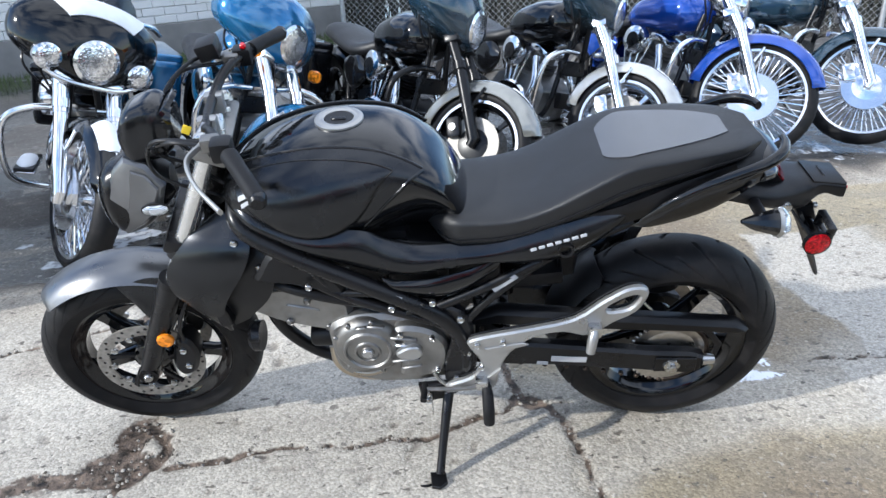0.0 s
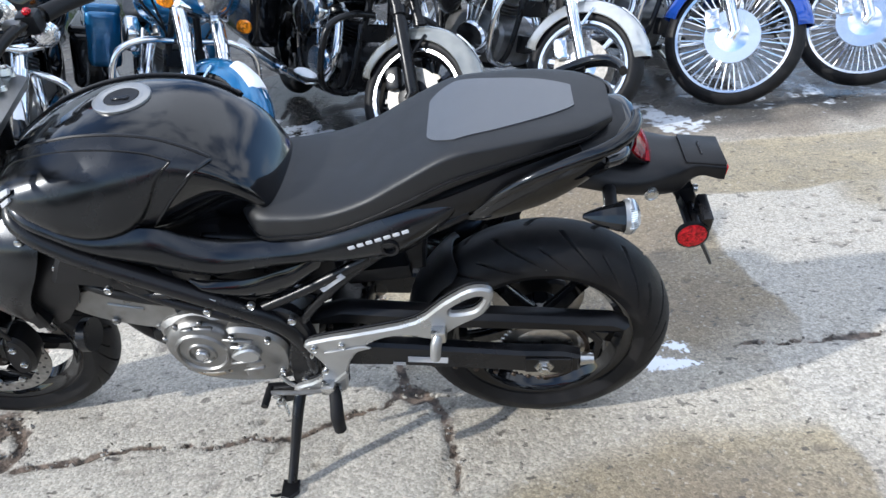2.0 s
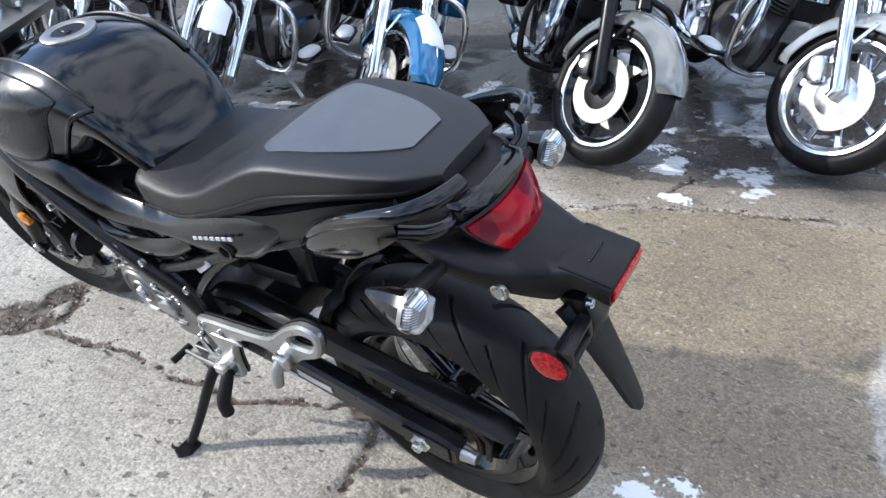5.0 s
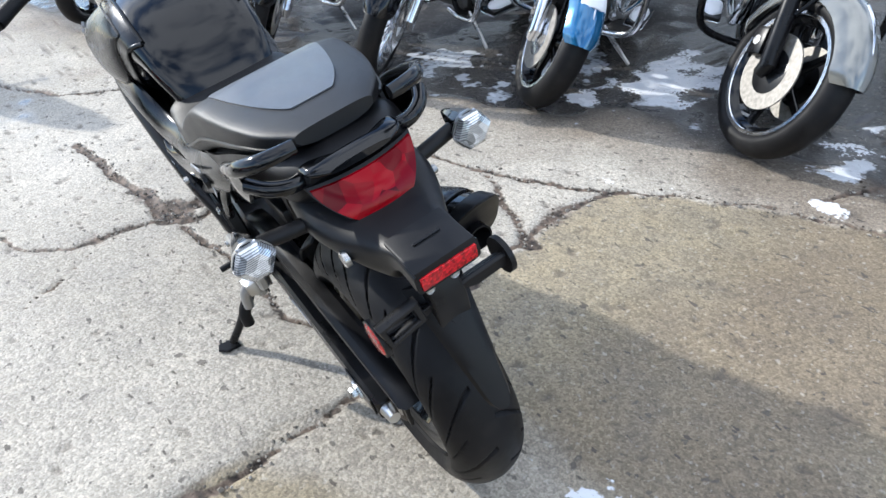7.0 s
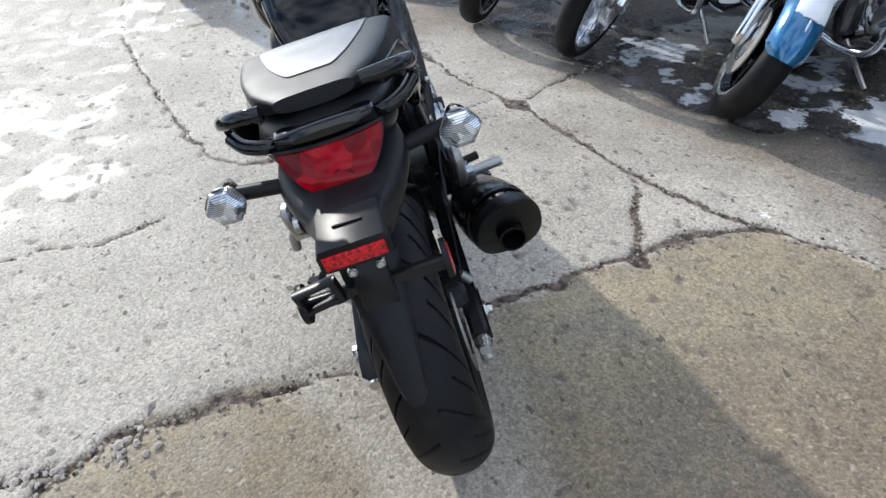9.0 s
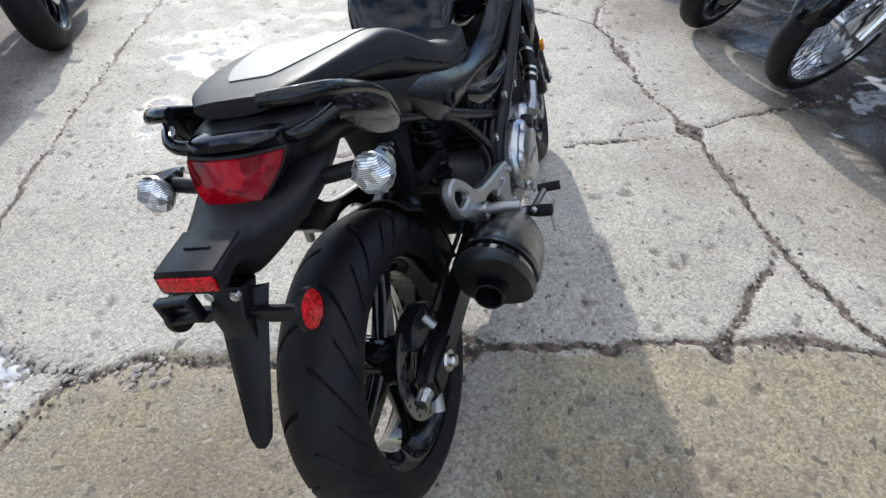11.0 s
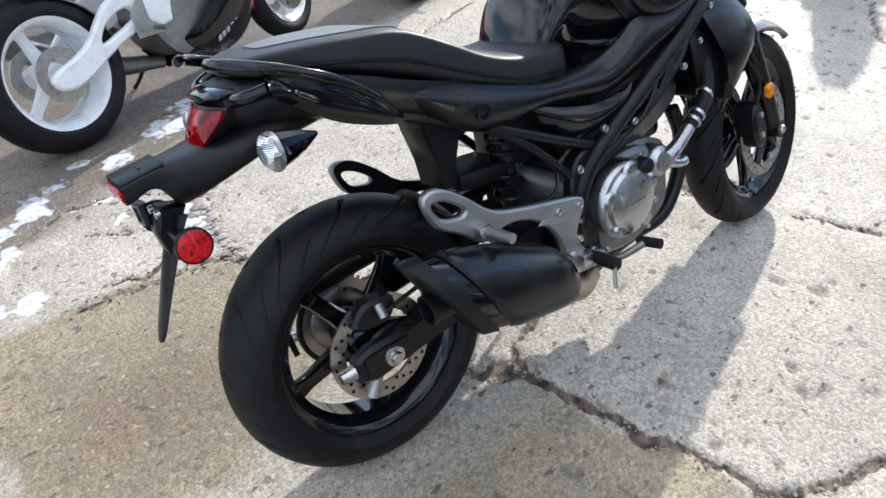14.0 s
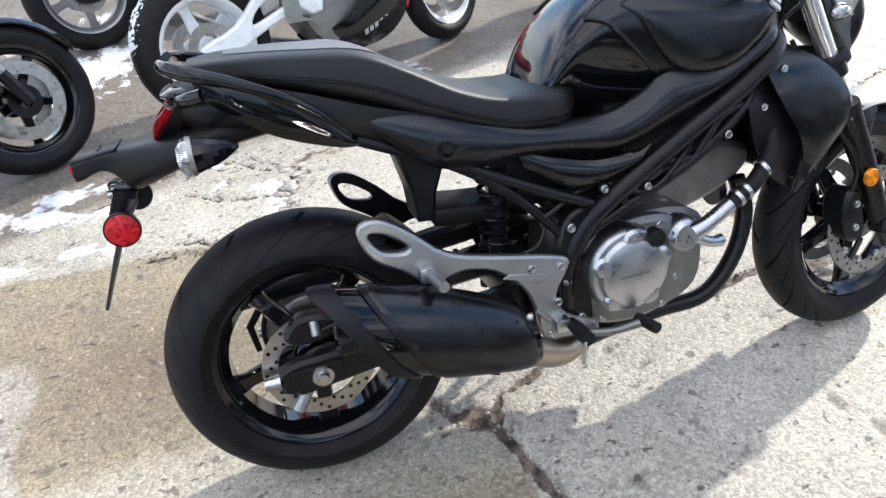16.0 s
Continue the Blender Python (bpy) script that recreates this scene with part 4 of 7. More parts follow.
for sd in (-1, 1):
    mantle = part("tank_mantle", quilt(TANK, RIDGE, MANTLE_FOOT, sd, 0.005, 0.0, 0.007, 56, 26), SATIN, tank, "satin charcoal tank mantle")
    almond = part("tank_side_panel", quilt(TANK, ALMOND_TOP, ALMOND_FOOT, sd, 0.0062, 0.050, 0.010, 60, 40, 1.7, 1.3), SATIN, tank, "satin charcoal almond-shaped tank panel")
    outline = [TANK.pt(x, sd * radians(a), 0.0052) for x, a in list(bez(ALMOND_TOP, 26)) + list(bez(ALMOND_FOOT, 26))[::-1]]
    part("panel_gap", tube(outline, 0.0026, 6, closed=True), FRAME, almond)
    part("mantle_edge", tube([TANK.pt(x, sd * radians(a), 0.0035) for x, a in bez(RIDGE, 40)], 0.0042, 8), FRAME, mantle)
    part("knee_edge", tube([TANK.pt(x, sd * radians(a), 0.003) for x, a in bez(MANTLE_FOOT[4:], 30)], 0.0046, 8), SATIN, mantle)
    for (x0, x1), lo, hi in (((-0.408, -0.383), 72, 77), ((-0.404, -0.386), 79, 83)):
        part("badge", TANK.patch(x0, x1, lambda u, t=sd, k=lo: t * radians(k - 4 * u), lambda u, t=sd, k=hi: t * radians(k - 5 * u), 0.0330, 6, 5, 0.0, 0.006), DECAL, tank, "small pale maker's badge")
cap = part("filler_cap", lathe([(0.034, 0.002), (0.037, 0.004), (0.052, 0.004), (0.056, 0.001), (0.056, -0.02), (0.034, -0.02), (0.034, 0.002)], 48), SILVER, tank,
           "brushed silver filler cap ring", m=pose(-0.216, 0, 1.0005, 90, 0, 0))
part("lock_plate", lathe([(0, 0.002), (0.032, 0.002), (0.034, 0.0), (0.034, -0.01), (0, -0.01)], 36), PLASTIC, cap)
part("lock_flap", box(0.034, 0.004, 0.012, 0.0015, 1, pose(0, 0.003, 0.006)), FRAME, cap)

# seat
SEATB = Body([(-0.035, 0.785, 0.745, 0.05, 0.765, 2.4, 2.4), (0.02, 0.812, 0.722, 0.132, 0.780, 3.0, 6.0), (0.09, 0.812, 0.724, 0.150, 0.786, 3.6, 6.0), (0.17, 0.818, 0.738, 0.156, 0.796, 4.0, 6.0),
              (0.25, 0.846, 0.770, 0.158, 0.822, 4.2, 6.0), (0.33, 0.890, 0.798, 0.156, 0.866, 4.4, 6.0), (0.42, 0.934, 0.838, 0.148, 0.908, 5.0, 6.0), (0.52, 0.947, 0.874, 0.138, 0.926, 5.5, 6.0),
              (0.62, 0.953, 0.902, 0.120, 0.936, 5.5, 6.0), (0.68, 0.953, 0.914, 0.098, 0.939, 5.0, 6.0), (0.722, 0.950, 0.922, 0.066, 0.940, 4.0, 2.6)])
seat = part("seat", SEATB.mesh(70, 64), SEAT, H, "stepped black vinyl seat")
half = lambda u: radians(3 + 23 * min(1.0, ((u + 0.01) / 0.20) ** 0.6) * (1 - max(0.0, u - 0.20) / 0.80) ** 0.85)
part("seat_insert", SEATB.patch(0.378, 0.655, lambda u: -half(u), half, 0.0022, 44, 24, 0.0, 0.004), SEATGREY, seat, "grey cloth seat insert")
part("seat_piping", tube([SEATB.pt(x, radians(97) * sd, 0.001) for sd in (1,) for x in np.linspace(0.0, 0.69, 30)], 0.0035, 6), FRAME, seat)
part("seat_piping", tube([SEATB.pt(x, radians(-97), 0.001) for x in np.linspace(0.0, 0.69, 30)], 0.0035, 6), FRAME, seat)

# tail body, side covers, grab rail
TAIL = Body([(0.10, 0.765, 0.69, 0.138, 0.735, 3, 2.6), (0.25, 0.785, 0.690, 0.144, 0.74, 3, 2.8), (0.40, 0.845, 0.735, 0.144, 0.80, 3, 2.8), (0.52, 0.885, 0.785, 0.136, 0.845, 2.8, 2.6),
             (0.63, 0.915, 0.810, 0.122, 0.87, 2.6, 2.6), (0.72, 0.920, 0.820, 0.104, 0.875, 2.5, 2.4), (0.755, 0.915, 0.84, 0.080, 0.88, 2.4, 2.2)])
part("tail_body", TAIL.mesh(40, 48), PLASTIC, H, "black plastic tail body")
for sd in (-1, 1):
    up = [(-0.49, 0.10, 0.870), (-0.43, 0.160, 0.862), (-0.36, 0.172, 0.832), (-0.28, 0.174, 0.808), (-0.20, 0.170, 0.808), (-0.160, 0.164, 0.798), (-0.12, 0.156, 0.770), (-0.06, 0.146, 0.746), (0.02, 0.140, 0.742), (0.107, 0.146, 0.746), (0.20, 0.152, 0.768), (0.30, 0.150, 0.797), (0.40, 0.140, 0.821), (0.452, 0.128, 0.826)]
    dn = [(-0.485, 0.10, 0.858), (-0.43, 0.160, 0.820), (-0.36, 0.170, 0.782), (-0.28, 0.172, 0.738), (-0.20, 0.170, 0.704), (-0.155, 0.168, 0.686), (-0.11, 0.165, 0.672), (-0.06, 0.161, 0.664), (0.03, 0.155, 0.678), (0.12, 0.151, 0.687), (0.22, 0.148, 0.683), (0.32, 0.146, 0.702), (0.40, 0.140, 0.764), (0.452, 0.128, 0.818)]
    cover = part("side_cover", shell(up, dn, 0.024, 0.012, 70, 18, sd, 2.0), SATIN, H, "satin charcoal side cover")
    for k in range(7 if sd < 0 else 0):
        part("model_badge", box(0.0145, 0.003, 0.0075, 0.001, 1), DECAL, cover, "pale plain bar of a model badge", m=pose(0.218 + 0.0185 * k, sd * 0.1745, 0.742 + 0.0060 * k, sd * 8, -18, 0))
    part("cover_screw", lathe([(0.0, -0.010), (0.012, -0.010), (0.013, 0.003), (0.018, 0.004), (0.019, -0.004)], 24), FRAME, cover, m=side_pose(0.293, sd * 0.1725, 0.735, sd))
    # long glossy wedge that runs up beside the seat and becomes the grab handle
    rail = part("tail_rail", shell([(0.448, 0.128, 0.772), (0.516, 0.148, 0.842), (0.577, 0.158, 0.883), (0.650, 0.162, 0.918), (0.700, 0.158, 0.938)],
                                   [(0.440, 0.126, 0.764), (0.489, 0.140, 0.772), (0.584, 0.148, 0.808), (0.650, 0.154, 0.852), (0.700, 0.154, 0.895)], 0.006, 0.012, 44, 12, sd), GLOSS, H, "glossy black tail rail and grab handle")
    part("rail_crest", tube([(0.462, sd * 0.134, 0.786), (0.516, sd * 0.149, 0.840), (0.577, sd * 0.156, 0.882), (0.650, sd * 0.159, 0.917), (0.705, sd * 0.155, 0.938), (0.742, sd * 0.132, 0.950), (0.758, sd * 0.102, 0.955), (0.762, sd * 0.078, 0.956)], [0.004, 0.009, 0.011, 0.012, 0.013, 0.013, 0.012, 0.011], 14, 54, squash=0.75), GLOSS, rail)
    part("handle_root", tube([(0.700, sd * 0.152, 0.905), (0.730, sd * 0.130, 0.898), (0.742, sd * 0.100, 0.892), (0.725, sd * 0.070, 0.885)], [0.012, 0.012, 0.012, 0.013], 12, 24), GLOSS, rail)
    part("under_seat_trim", shell([(0.30, 0.146, 0.800), (0.42, 0.144, 0.836), (0.54, 0.130, 0.880), (0.66, 0.108, 0.912)],
                                  [(0.32, 0.138, 0.762), (0.45, 0.138, 0.790), (0.56, 0.130, 0.845), (0.67, 0.106, 0.892)], 0.004, 0.012, 30, 6, sd), PLASTIC, H)
part("grab_bar", Body([(0.705, 0.908, 0.888, 0.080, 0.898, 2.6, 2.6), (0.740, 0.914, 0.888, 0.082, 0.901, 2.6, 2.6), (0.765, 0.912, 0.890, 0.074, 0.901, 2.4, 2.4), (0.778, 0.906, 0.894, 0.052, 0.900, 2.2, 2.2)]).mesh(20, 32), GLOSS, H, "glossy black grab bar behind the seat")

# tail light
def tail_lens(grow, deep):
    """A three-cornered bowed lens: straight on top, rounded to a point below, leaning back."""
    b = bmesh.new()
    front, back = [], []
    for i in range(19):
        u = i / 18 * 0.995
        w = 0.086 * (1 - u ** 1.65) ** 0.82 + grow
        z = 0.878 + grow - (0.083 + 2 * grow) * u
        rf, rb = [], []
        for j in range(21):
            v = 2 * j / 20 - 1
            x = 0.746 + (0.876 - z) * 0.52 + 0.026 * (1 - (v * w / 0.09) ** 2) * (0.55 + 0.45 * math.sin(math.pi * min(u + 0.12, 1.0)))
            rf.append(b.verts.new((x, v * w, z)))
            rb.append(b.verts.new((x - deep, v * w, z)))
        front.append(rf)
        back.append(rb)
    grid_faces(b, front)
    ring = lambda g: [g[i][0] for i in range(19)] + g[-1][1:] + [g[i][-1] for i in range(17, -1, -1)] + g[0][-2:0:-1]
    grid_faces(b, [ring(front), ring(back)], close_v=True)
    return b


tl = part("tail_light", tail_lens(0.0, 0.04), REDLENS, H, "dark red three-cornered tail light", m=pose(0.018, 0, 0.003))
part("light_bezel", tail_lens(0.004, 0.03), PLASTIC, tl, m=pose(-0.006, 0, 0))

# rear mudguard with its plate carrier
TB = Body([(0.600, 0.860, 0.800, 0.085, 0.82, 2.4, 2.4), (0.68, 0.872, 0.790, 0.106, 0.818, 2.4, 2.4), (0.75, 0.846, 0.772, 0.108, 0.806, 2.4, 2.6), (0.80, 0.830, 0.755, 0.092, 0.796, 2.8, 2.8),
           (0.840, 0.824, 0.741, 0.074, 0.790, 3.4, 2.8), (0.872, 0.821, 0.741, 0.060, 0.790, 4.2, 3.0), (0.886, 0.820, 0.768, 0.055, 0.796, 6, 5), (0.955, 0.810, 0.774, 0.053, 0.793, 7, 7)])
guard = part("rear_mudguard", TB.mesh(52, 52), PLASTIC, H, "black plastic rear mudguard")
tagbox = part("plate_lamp_housing", plate([(0.876, 0.824), (0.956, 0.8135), (0.958, 0.800), (0.878, 0.808)], -0.049, 0.049, 0.003), PLASTIC, guard, "flat black lamp housing")
part("housing_slot", box(0.004, 0.045, 0.003, 0.001, 1, pose(0.912, 0, 0.8205, 0, 7, 0)), FRAME, guard)
part("rear_reflector", box(0.006, 0.092, 0.024, 0.002, 2, pose(0.957, 0, 0.792, 0, 8, 0)), REFLECT, guard, "flat red rear reflector")
part("number_plate_bracket", plate([(0.862, 0.735), (0.905, 0.745), (0.925, 0.70), (0.918, 0.655), (0.900, 0.665), (0.885, 0.70)], -0.028, 0.028, 0.003), FRAME, guard)
part("reflector_bar", tube([(0.893, -0.115, 0.692), (0.893, 0.115, 0.692)], 0.009, 8), PLASTIC, guard)
bm = plate([(-0.115, 0.012), (-0.118, -0.012), (-0.055, -0.014), (-0.03, -0.004), (0.03, -0.004), (0.055, -0.014), (0.118, -0.012), (0.115, 0.012)], -0.005, 0.005, 0.002)
part("reflector_arm", bm, FRAME, guard, m=pose(0.905, 0, 0.695, 10, 0, 90))
for sd in (-1, 1):
    rf = part("round_reflector", lathe([(0, 0.006), (0.024, 0.0055), (0.029, 0.003), (0.029, -0.003), (0, -0.003)], 32), REFLECT, guard, "round red side reflector", m=side_pose(0.892, sd * 0.117, 0.692, sd))
    part("reflector_rim", lathe([(0.0295, 0.004), (0.032, 0.003), (0.032, -0.006), (0, -0.006), (0, -0.004), (0.0295, -0.004), (0.0295, 0.004)], 32), PLASTIC, rf)
    if sd < 0:
        part("guard_bolt", bolt(0.014, 0.005), STEEL, guard, m=side_pose(0.806, -0.091, 0.780, -1))
part("plate_frame", plate([(-0.120, 0.734), (-0.050, 0.742), (-0.045, 0.700), (-0.112, 0.690)], -0.010, 0.010, 0.003, holes=[[(-0.108, 0.726), (-0.062, 0.732), (-0.058, 0.708), (-0.104, 0.700)]]), FRAME, guard, "black plate bracket frame", m=pose(0.918, 0, 0, 0, 0, 0) @ Matrix(((0, 1, 0, 0), (1, 0, 0, 0), (0, 0, 1, 0), (0, 0, 0, 1))))
flap = bmesh.new()
rows = []
for u in np.linspace(0, 1, 18):
    x, z = 0.872 + 0.115 * u ** 0.9, 0.725 - 0.222 * u
    w = (0.050 - 0.030 * u) * (1 - max(0, u - 0.90) ** 2 * 50)
    rows.append([flap.verts.new((x + 0.006 * k + 0.010 * (1 - v * v) * (1 - u), v * w, z)) for v, k in
                 ((-1, -0.5), (-0.8, 0.5), (-0.4, 0.6), (0, 0.7), (0.4, 0.6), (0.8, 0.5), (1, -0.5), (0.5, -0.7), (0, -0.8), (-0.5, -0.7))])
grid_faces(flap, rows, close_v=True)
flap.faces.new(rows[0])
flap.faces.new(rows[-1])
fl = part("mud_flap", flap, PLASTIC, guard, "long tapered black mud flap")
part("flap_boss", plate([(-0.018, 0.025), (0.018, 0.025), (0.020, 0.0), (0.0, -0.030), (-0.020, 0.0)], -0.003, 0.003, 0.002), PLASTIC, fl, m=pose(0.912, 0, 0.672, 0, 0, 90) @ pose(0, 0, 0, -26, 0, 0))
for y in (-0.022, 0.022):
    part("plate_bolt", bolt(0.008, 0.005), STEEL, guard, m=pose(0.912, y, 0.736, 0, 0, -90))

# turn signals at the tail
for sd in (-1, 1):
    y = sd * 0.200
    shellb = Body([(0.660, 0.826, 0.818, 0.005, 0.822, 2, 2), (0.69, 0.838, 0.800, 0.018, 0.820, 1.7, 1.7), (0.725, 0.847, 0.789, 0.029, 0.818, 1.7, 1.7), (0.742, 0.850, 0.784, 0.033, 0.817, 1.7, 1.7)], y)
    stem = part("rear_turn_signal", shellb.mesh(10, 12), GLOSS, H, "black turn signal with a clear lens", angle=18)
    lb = Body([(0.740, 0.853, 0.781, 0.035, 0.817, 1.7, 1.7), (0.750, 0.851, 0.783, 0.034, 0.817, 1.7, 1.7), (0.757, 0.844, 0.790, 0.028, 0.817, 1.7, 1.7), (0.760, 0.838, 0.796, 0.022, 0.817, 1.7, 1.7)], y)
    part("lens", lb.mesh(4, 6), RIBBED, stem, "clear faceted lens", angle=5)
    part("lens_rim", shellb.mesh(3, 12, 0.002, 0.734, 0.742), SILVER, stem)
    part("lamp_bulb", lathe([(0, 0.010), (0.007, 0.006), (0.008, -0.006), (0, -0.010)], 12), AMBER, stem, m=pose(0.752, y, 0.817))
    part("stalk", tube([(0.722, sd * 0.09, 0.808), (0.714, sd * 0.18, 0.818)], 0.013, 10), PLASTIC, stem)

# frame
frame_tubes = bmesh.new()
for sd in (-1, 1):
    for path, r in (([(-0.47, 0.075, 0.86), (-0.449, 0.15, 0.815), (-0.352, 0.178, 0.755), (-0.20, 0.180, 0.668), (-0.047, 0.172, 0.570), (0.02, 0.158, 0.50), (0.055, 0.15, 0.42), (0.06, 0.145, 0.33)], 0.0215),
                    ([(-0.46, 0.070, 0.78), (-0.40, 0.13, 0.705), (-0.25, 0.160, 0.615), (-0.09, 0.165, 0.545), (0.00, 0.155, 0.50)], 0.0135),
                    ([(-0.33, 0.172, 0.735), (-0.25, 0.160, 0.615)], 0.010), ([(-0.25, 0.160, 0.615), (-0.14, 0.178, 0.625)], 0.010),
                    ([(-0.40, 0.13, 0.705), (-0.20, 0.178, 0.665)], 0.009), ([(-0.09, 0.165, 0.545), (-0.05, 0.172, 0.575)], 0.010),
                    ([(-0.02, 0.158, 0.555), (0.12, 0.150, 0.62), (0.28, 0.135, 0.70), (0.45, 0.118, 0.775)], 0.0125),
                    ([(0.03, 0.15, 0.46), (0.10, 0.145, 0.55), (0.20, 0.14, 0.645), (0.30, 0.13, 0.71)], 0.0115)):
        tube([(x, sd * y, z) for x, y, z in path], r, 10, len(path) * 6, bm=frame_tubes)
tube([(-0.50, 0, 0.98), (-0.56, 0, 0.80)], 0.034, 16, bm=frame_tubes)
part("frame", frame_tubes, FRAME, H, "black tubular trellis frame")
for sd in (-1, 1):
    pv = part("pivot_plate", plate([(-0.03, 0.565), (0.045, 0.545), (0.075, 0.48), (0.085, 0.36), (0.060, 0.285), (0.005, 0.275), (0.0, 0.36), (0.02, 0.45), (-0.02, 0.52)], sd * 0.128, sd * 0.162, 0.006, smooth=4), FRAME, H, "black frame pivot plate")
    for x, z in ((0.045, 0.52), (0.03, 0.305), (0.06, 0.40)):
        part("bolt", bolt(0.010, 0.006), STEEL, pv, m=side_pose(x, sd * 0.163, z, sd))
    for x, z in ((-0.12, 0.585), (-0.31, 0.66), (-0.02, 0.60)):
        part("frame_bolt", bolt(0.0085, 0.007), STEEL, H, m=side_pose(x, sd * 0.188, z, sd))
    # black trim between side cover and engine
    part("frame_cover", shell([(0.15, 0.150, 0.700), (0.06, 0.160, 0.672), (-0.02, 0.168, 0.655), (-0.10, 0.176, 0.660), (-0.135, 0.178, 0.672)],
                              [(0.13, 0.150, 0.660), (0.05, 0.158, 0.610), (-0.02, 0.166, 0.600), (-0.10, 0.174, 0.628), (-0.13, 0.178, 0.660)], 0.012, 0.010, 24, 8, sd), GLOSS, H, "glossy black frame cover")
part("sticker", box(0.115, 0.002, 0.018, 0.0005, 1, pose(-0.145, -0.190, 0.640, 0, 30, 0)), DECAL, H, "pale sticker on the frame tube")
part("sticker", box(0.070, 0.002, 0.014, 0.0005, 1, pose(0.155, -0.157, 0.628, 0, -38, 0)), DECAL, H)

# engine
crank = part("crankcase", plate([(-0.30, 0.40), (-0.29, 0.47), (-0.20, 0.50), (-0.06, 0.49), (0.02, 0.45), (0.035, 0.36), (0.02, 0.28), (-0.07, 0.25), (-0.20, 0.255), (-0.285, 0.30)], -0.125, 0.135, 0.012, smooth=4), ALU, H, "grey cast aluminium crankcase")
for ob_name, ax, base, length, wx, wy in (("rear_cylinder", -8, (-0.075, 0.47), 0.24, 0.15, 0.20),):
    bm = bmesh.new()
    box(wx, wy, length, 0.02, 3, pose(0, 0, length / 2), bm=bm)
    for k in range(5):
        box(wx * 1.05, wy * 1.04, 0.007, 0.002, 1, pose(0, 0, length * (0.12 + 0.09 * k)), bm=bm)
    box(wx * 1.08, wy * 1.06, 0.055, 0.016, 3, pose(0, 0, length * 0.93), bm=bm)
    cyl = part(ob_name, bm, ALU if ax > 0 else FRAME, H, "finned grey engine cylinder", m=pose(base[0], 0, base[1], 0, -ax, 0))
    for sd in (-1, 1):
        part("cover_boss", lathe([(0, 0.010), (0.018, 0.010), (0.024, 0.004), (0.024, -0.01), (0, -0.01)], 20), ALU if ax > 0 else FRAME, cyl, m=side_pose(0.02, sd * wy * 0.51, length * 0.85, sd))
fc = part("front_cylinder", plate([(-0.505, 0.560), (-0.500, 0.510), (-0.44, 0.470), (-0.38, 0.448), (-0.29, 0.430), (-0.24, 0.47), (-0.245, 0.54), (-0.33, 0.575), (-0.42, 0.590)], -0.105, 0.020, 0.014, smooth=3), ALU, H, "grey cast front cylinder")
for x, z in ((-0.47, 0.545), (-0.40, 0.475), (-0.30, 0.452), (-0.345, 0.545)):
    part("head_bolt", bolt(0.010, 0.008), ALU, fc, m=side_pose(x, -0.106, z, -1))
part("head_rib", box(0.085, 0.006, 0.010, 0.003, 1, pose(-0.36, -0.106, 0.520, 0, 14, 0)), ALU, fc)
gen = part("generator_cover", lathe([(0, 0.030), (0.015, 0.030), (0.018, 0.024), (0.045, 0.023), (0.078, 0.019), (0.090, 0.008), (0.094, -0.004), (0.094, -0.05), (0, -0.05)], 56), ALU, H, "round cast generator cover", m=side_pose(-0.200, -0.130, 0.402, -1))
part("cover_ring", lathe([(0.058, 0.0275), (0.062, 0.0265), (0.066, 0.021), (0.054, 0.021), (0.058, 0.0275)], 48), ALU, gen)
part("cover_ring", lathe([(0.030, 0.0285), (0.033, 0.0275), (0.036, 0.022), (0.027, 0.022), (0.030, 0.0285)], 40), ALU, gen)
for k, (x, z, w, a) in enumerate(((0.098, 0.048, 0.070, 8), (0.104, 0.022, 0.060, 6), (0.098, -0.030, 0.075, -6), (0.112, -0.056, 0.055, -10), (0.03, 0.092, 0.045, 4), (-0.01, 0.088, 0.03, -12))):
    part("case_rib", box(w, 0.012, 0.0075, 0.003, 1), POLISH if k == 1 else ALU, H, m=pose(-0.200 + x, -0.156, 0.402 + z, 0, a, 0))
part("oil_pipe", tube([(-0.285, -0.10, 0.325), (-0.262, -0.115, 0.295), (-0.213, -0.122, 0.288), (-0.165, -0.118, 0.298)], 0.0085, 10, 24), PIPE, H, "brassy oil pipe under the generator cover")
part("inspection_plug", lathe([(0, 0.035), (0.013, 0.035), (0.016, 0.031), (0.016, 0.02), (0, 0.02)], 24), POLISH, gen)
for a in (25, 60, 100, 200, 250, 310):
    part("cover_lug", box(0.02, 0.012, 0.012, 0.003, 1), ALU, gen, m=pose(0.088 * math.cos(radians(a)), 0.008, 0.088 * math.sin(radians(a)), 0, -a, 0))
part("sprocket_cover", plate([(-0.125, 0.475), (-0.06, 0.48), (-0.005, 0.445), (0.012, 0.39), (-0.005, 0.325), (-0.06, 0.300), (-0.12, 0.31), (-0.10, 0.39)], -0.155, -0.11, 0.010, smooth=4), ALU, H, "grey cast sprocket cover")
part("cover_bracket", plate([(-0.125, 0.405), (-0.10, 0.425), (-0.07, 0.43), (-0.055, 0.405), (-0.075, 0.385), (-0.11, 0.388)], -0.172, -0.150, 0.004, smooth=3), SILVER, H)
for x, z in ((-0.085, 0.40), (-0.03, 0.45), (-0.02, 0.335), (-0.11, 0.465)):
    part("engine_bolt", bolt(0.008, 0.008), STEEL, H, m=side_pose(x, -0.157, z, -1))
clutch = part("clutch_cover", lathe([(0, 0.028), (0.060, 0.027), (0.074, 0.022), (0.080, 0.012), (0.090, 0.010), (0.096, 0.002), (0.098, -0.006), (0.098, -0.06), (0, -0.06)], 64), POLISH, H, "round polished clutch cover", m=pose(-0.076, 0.186, 0.402))
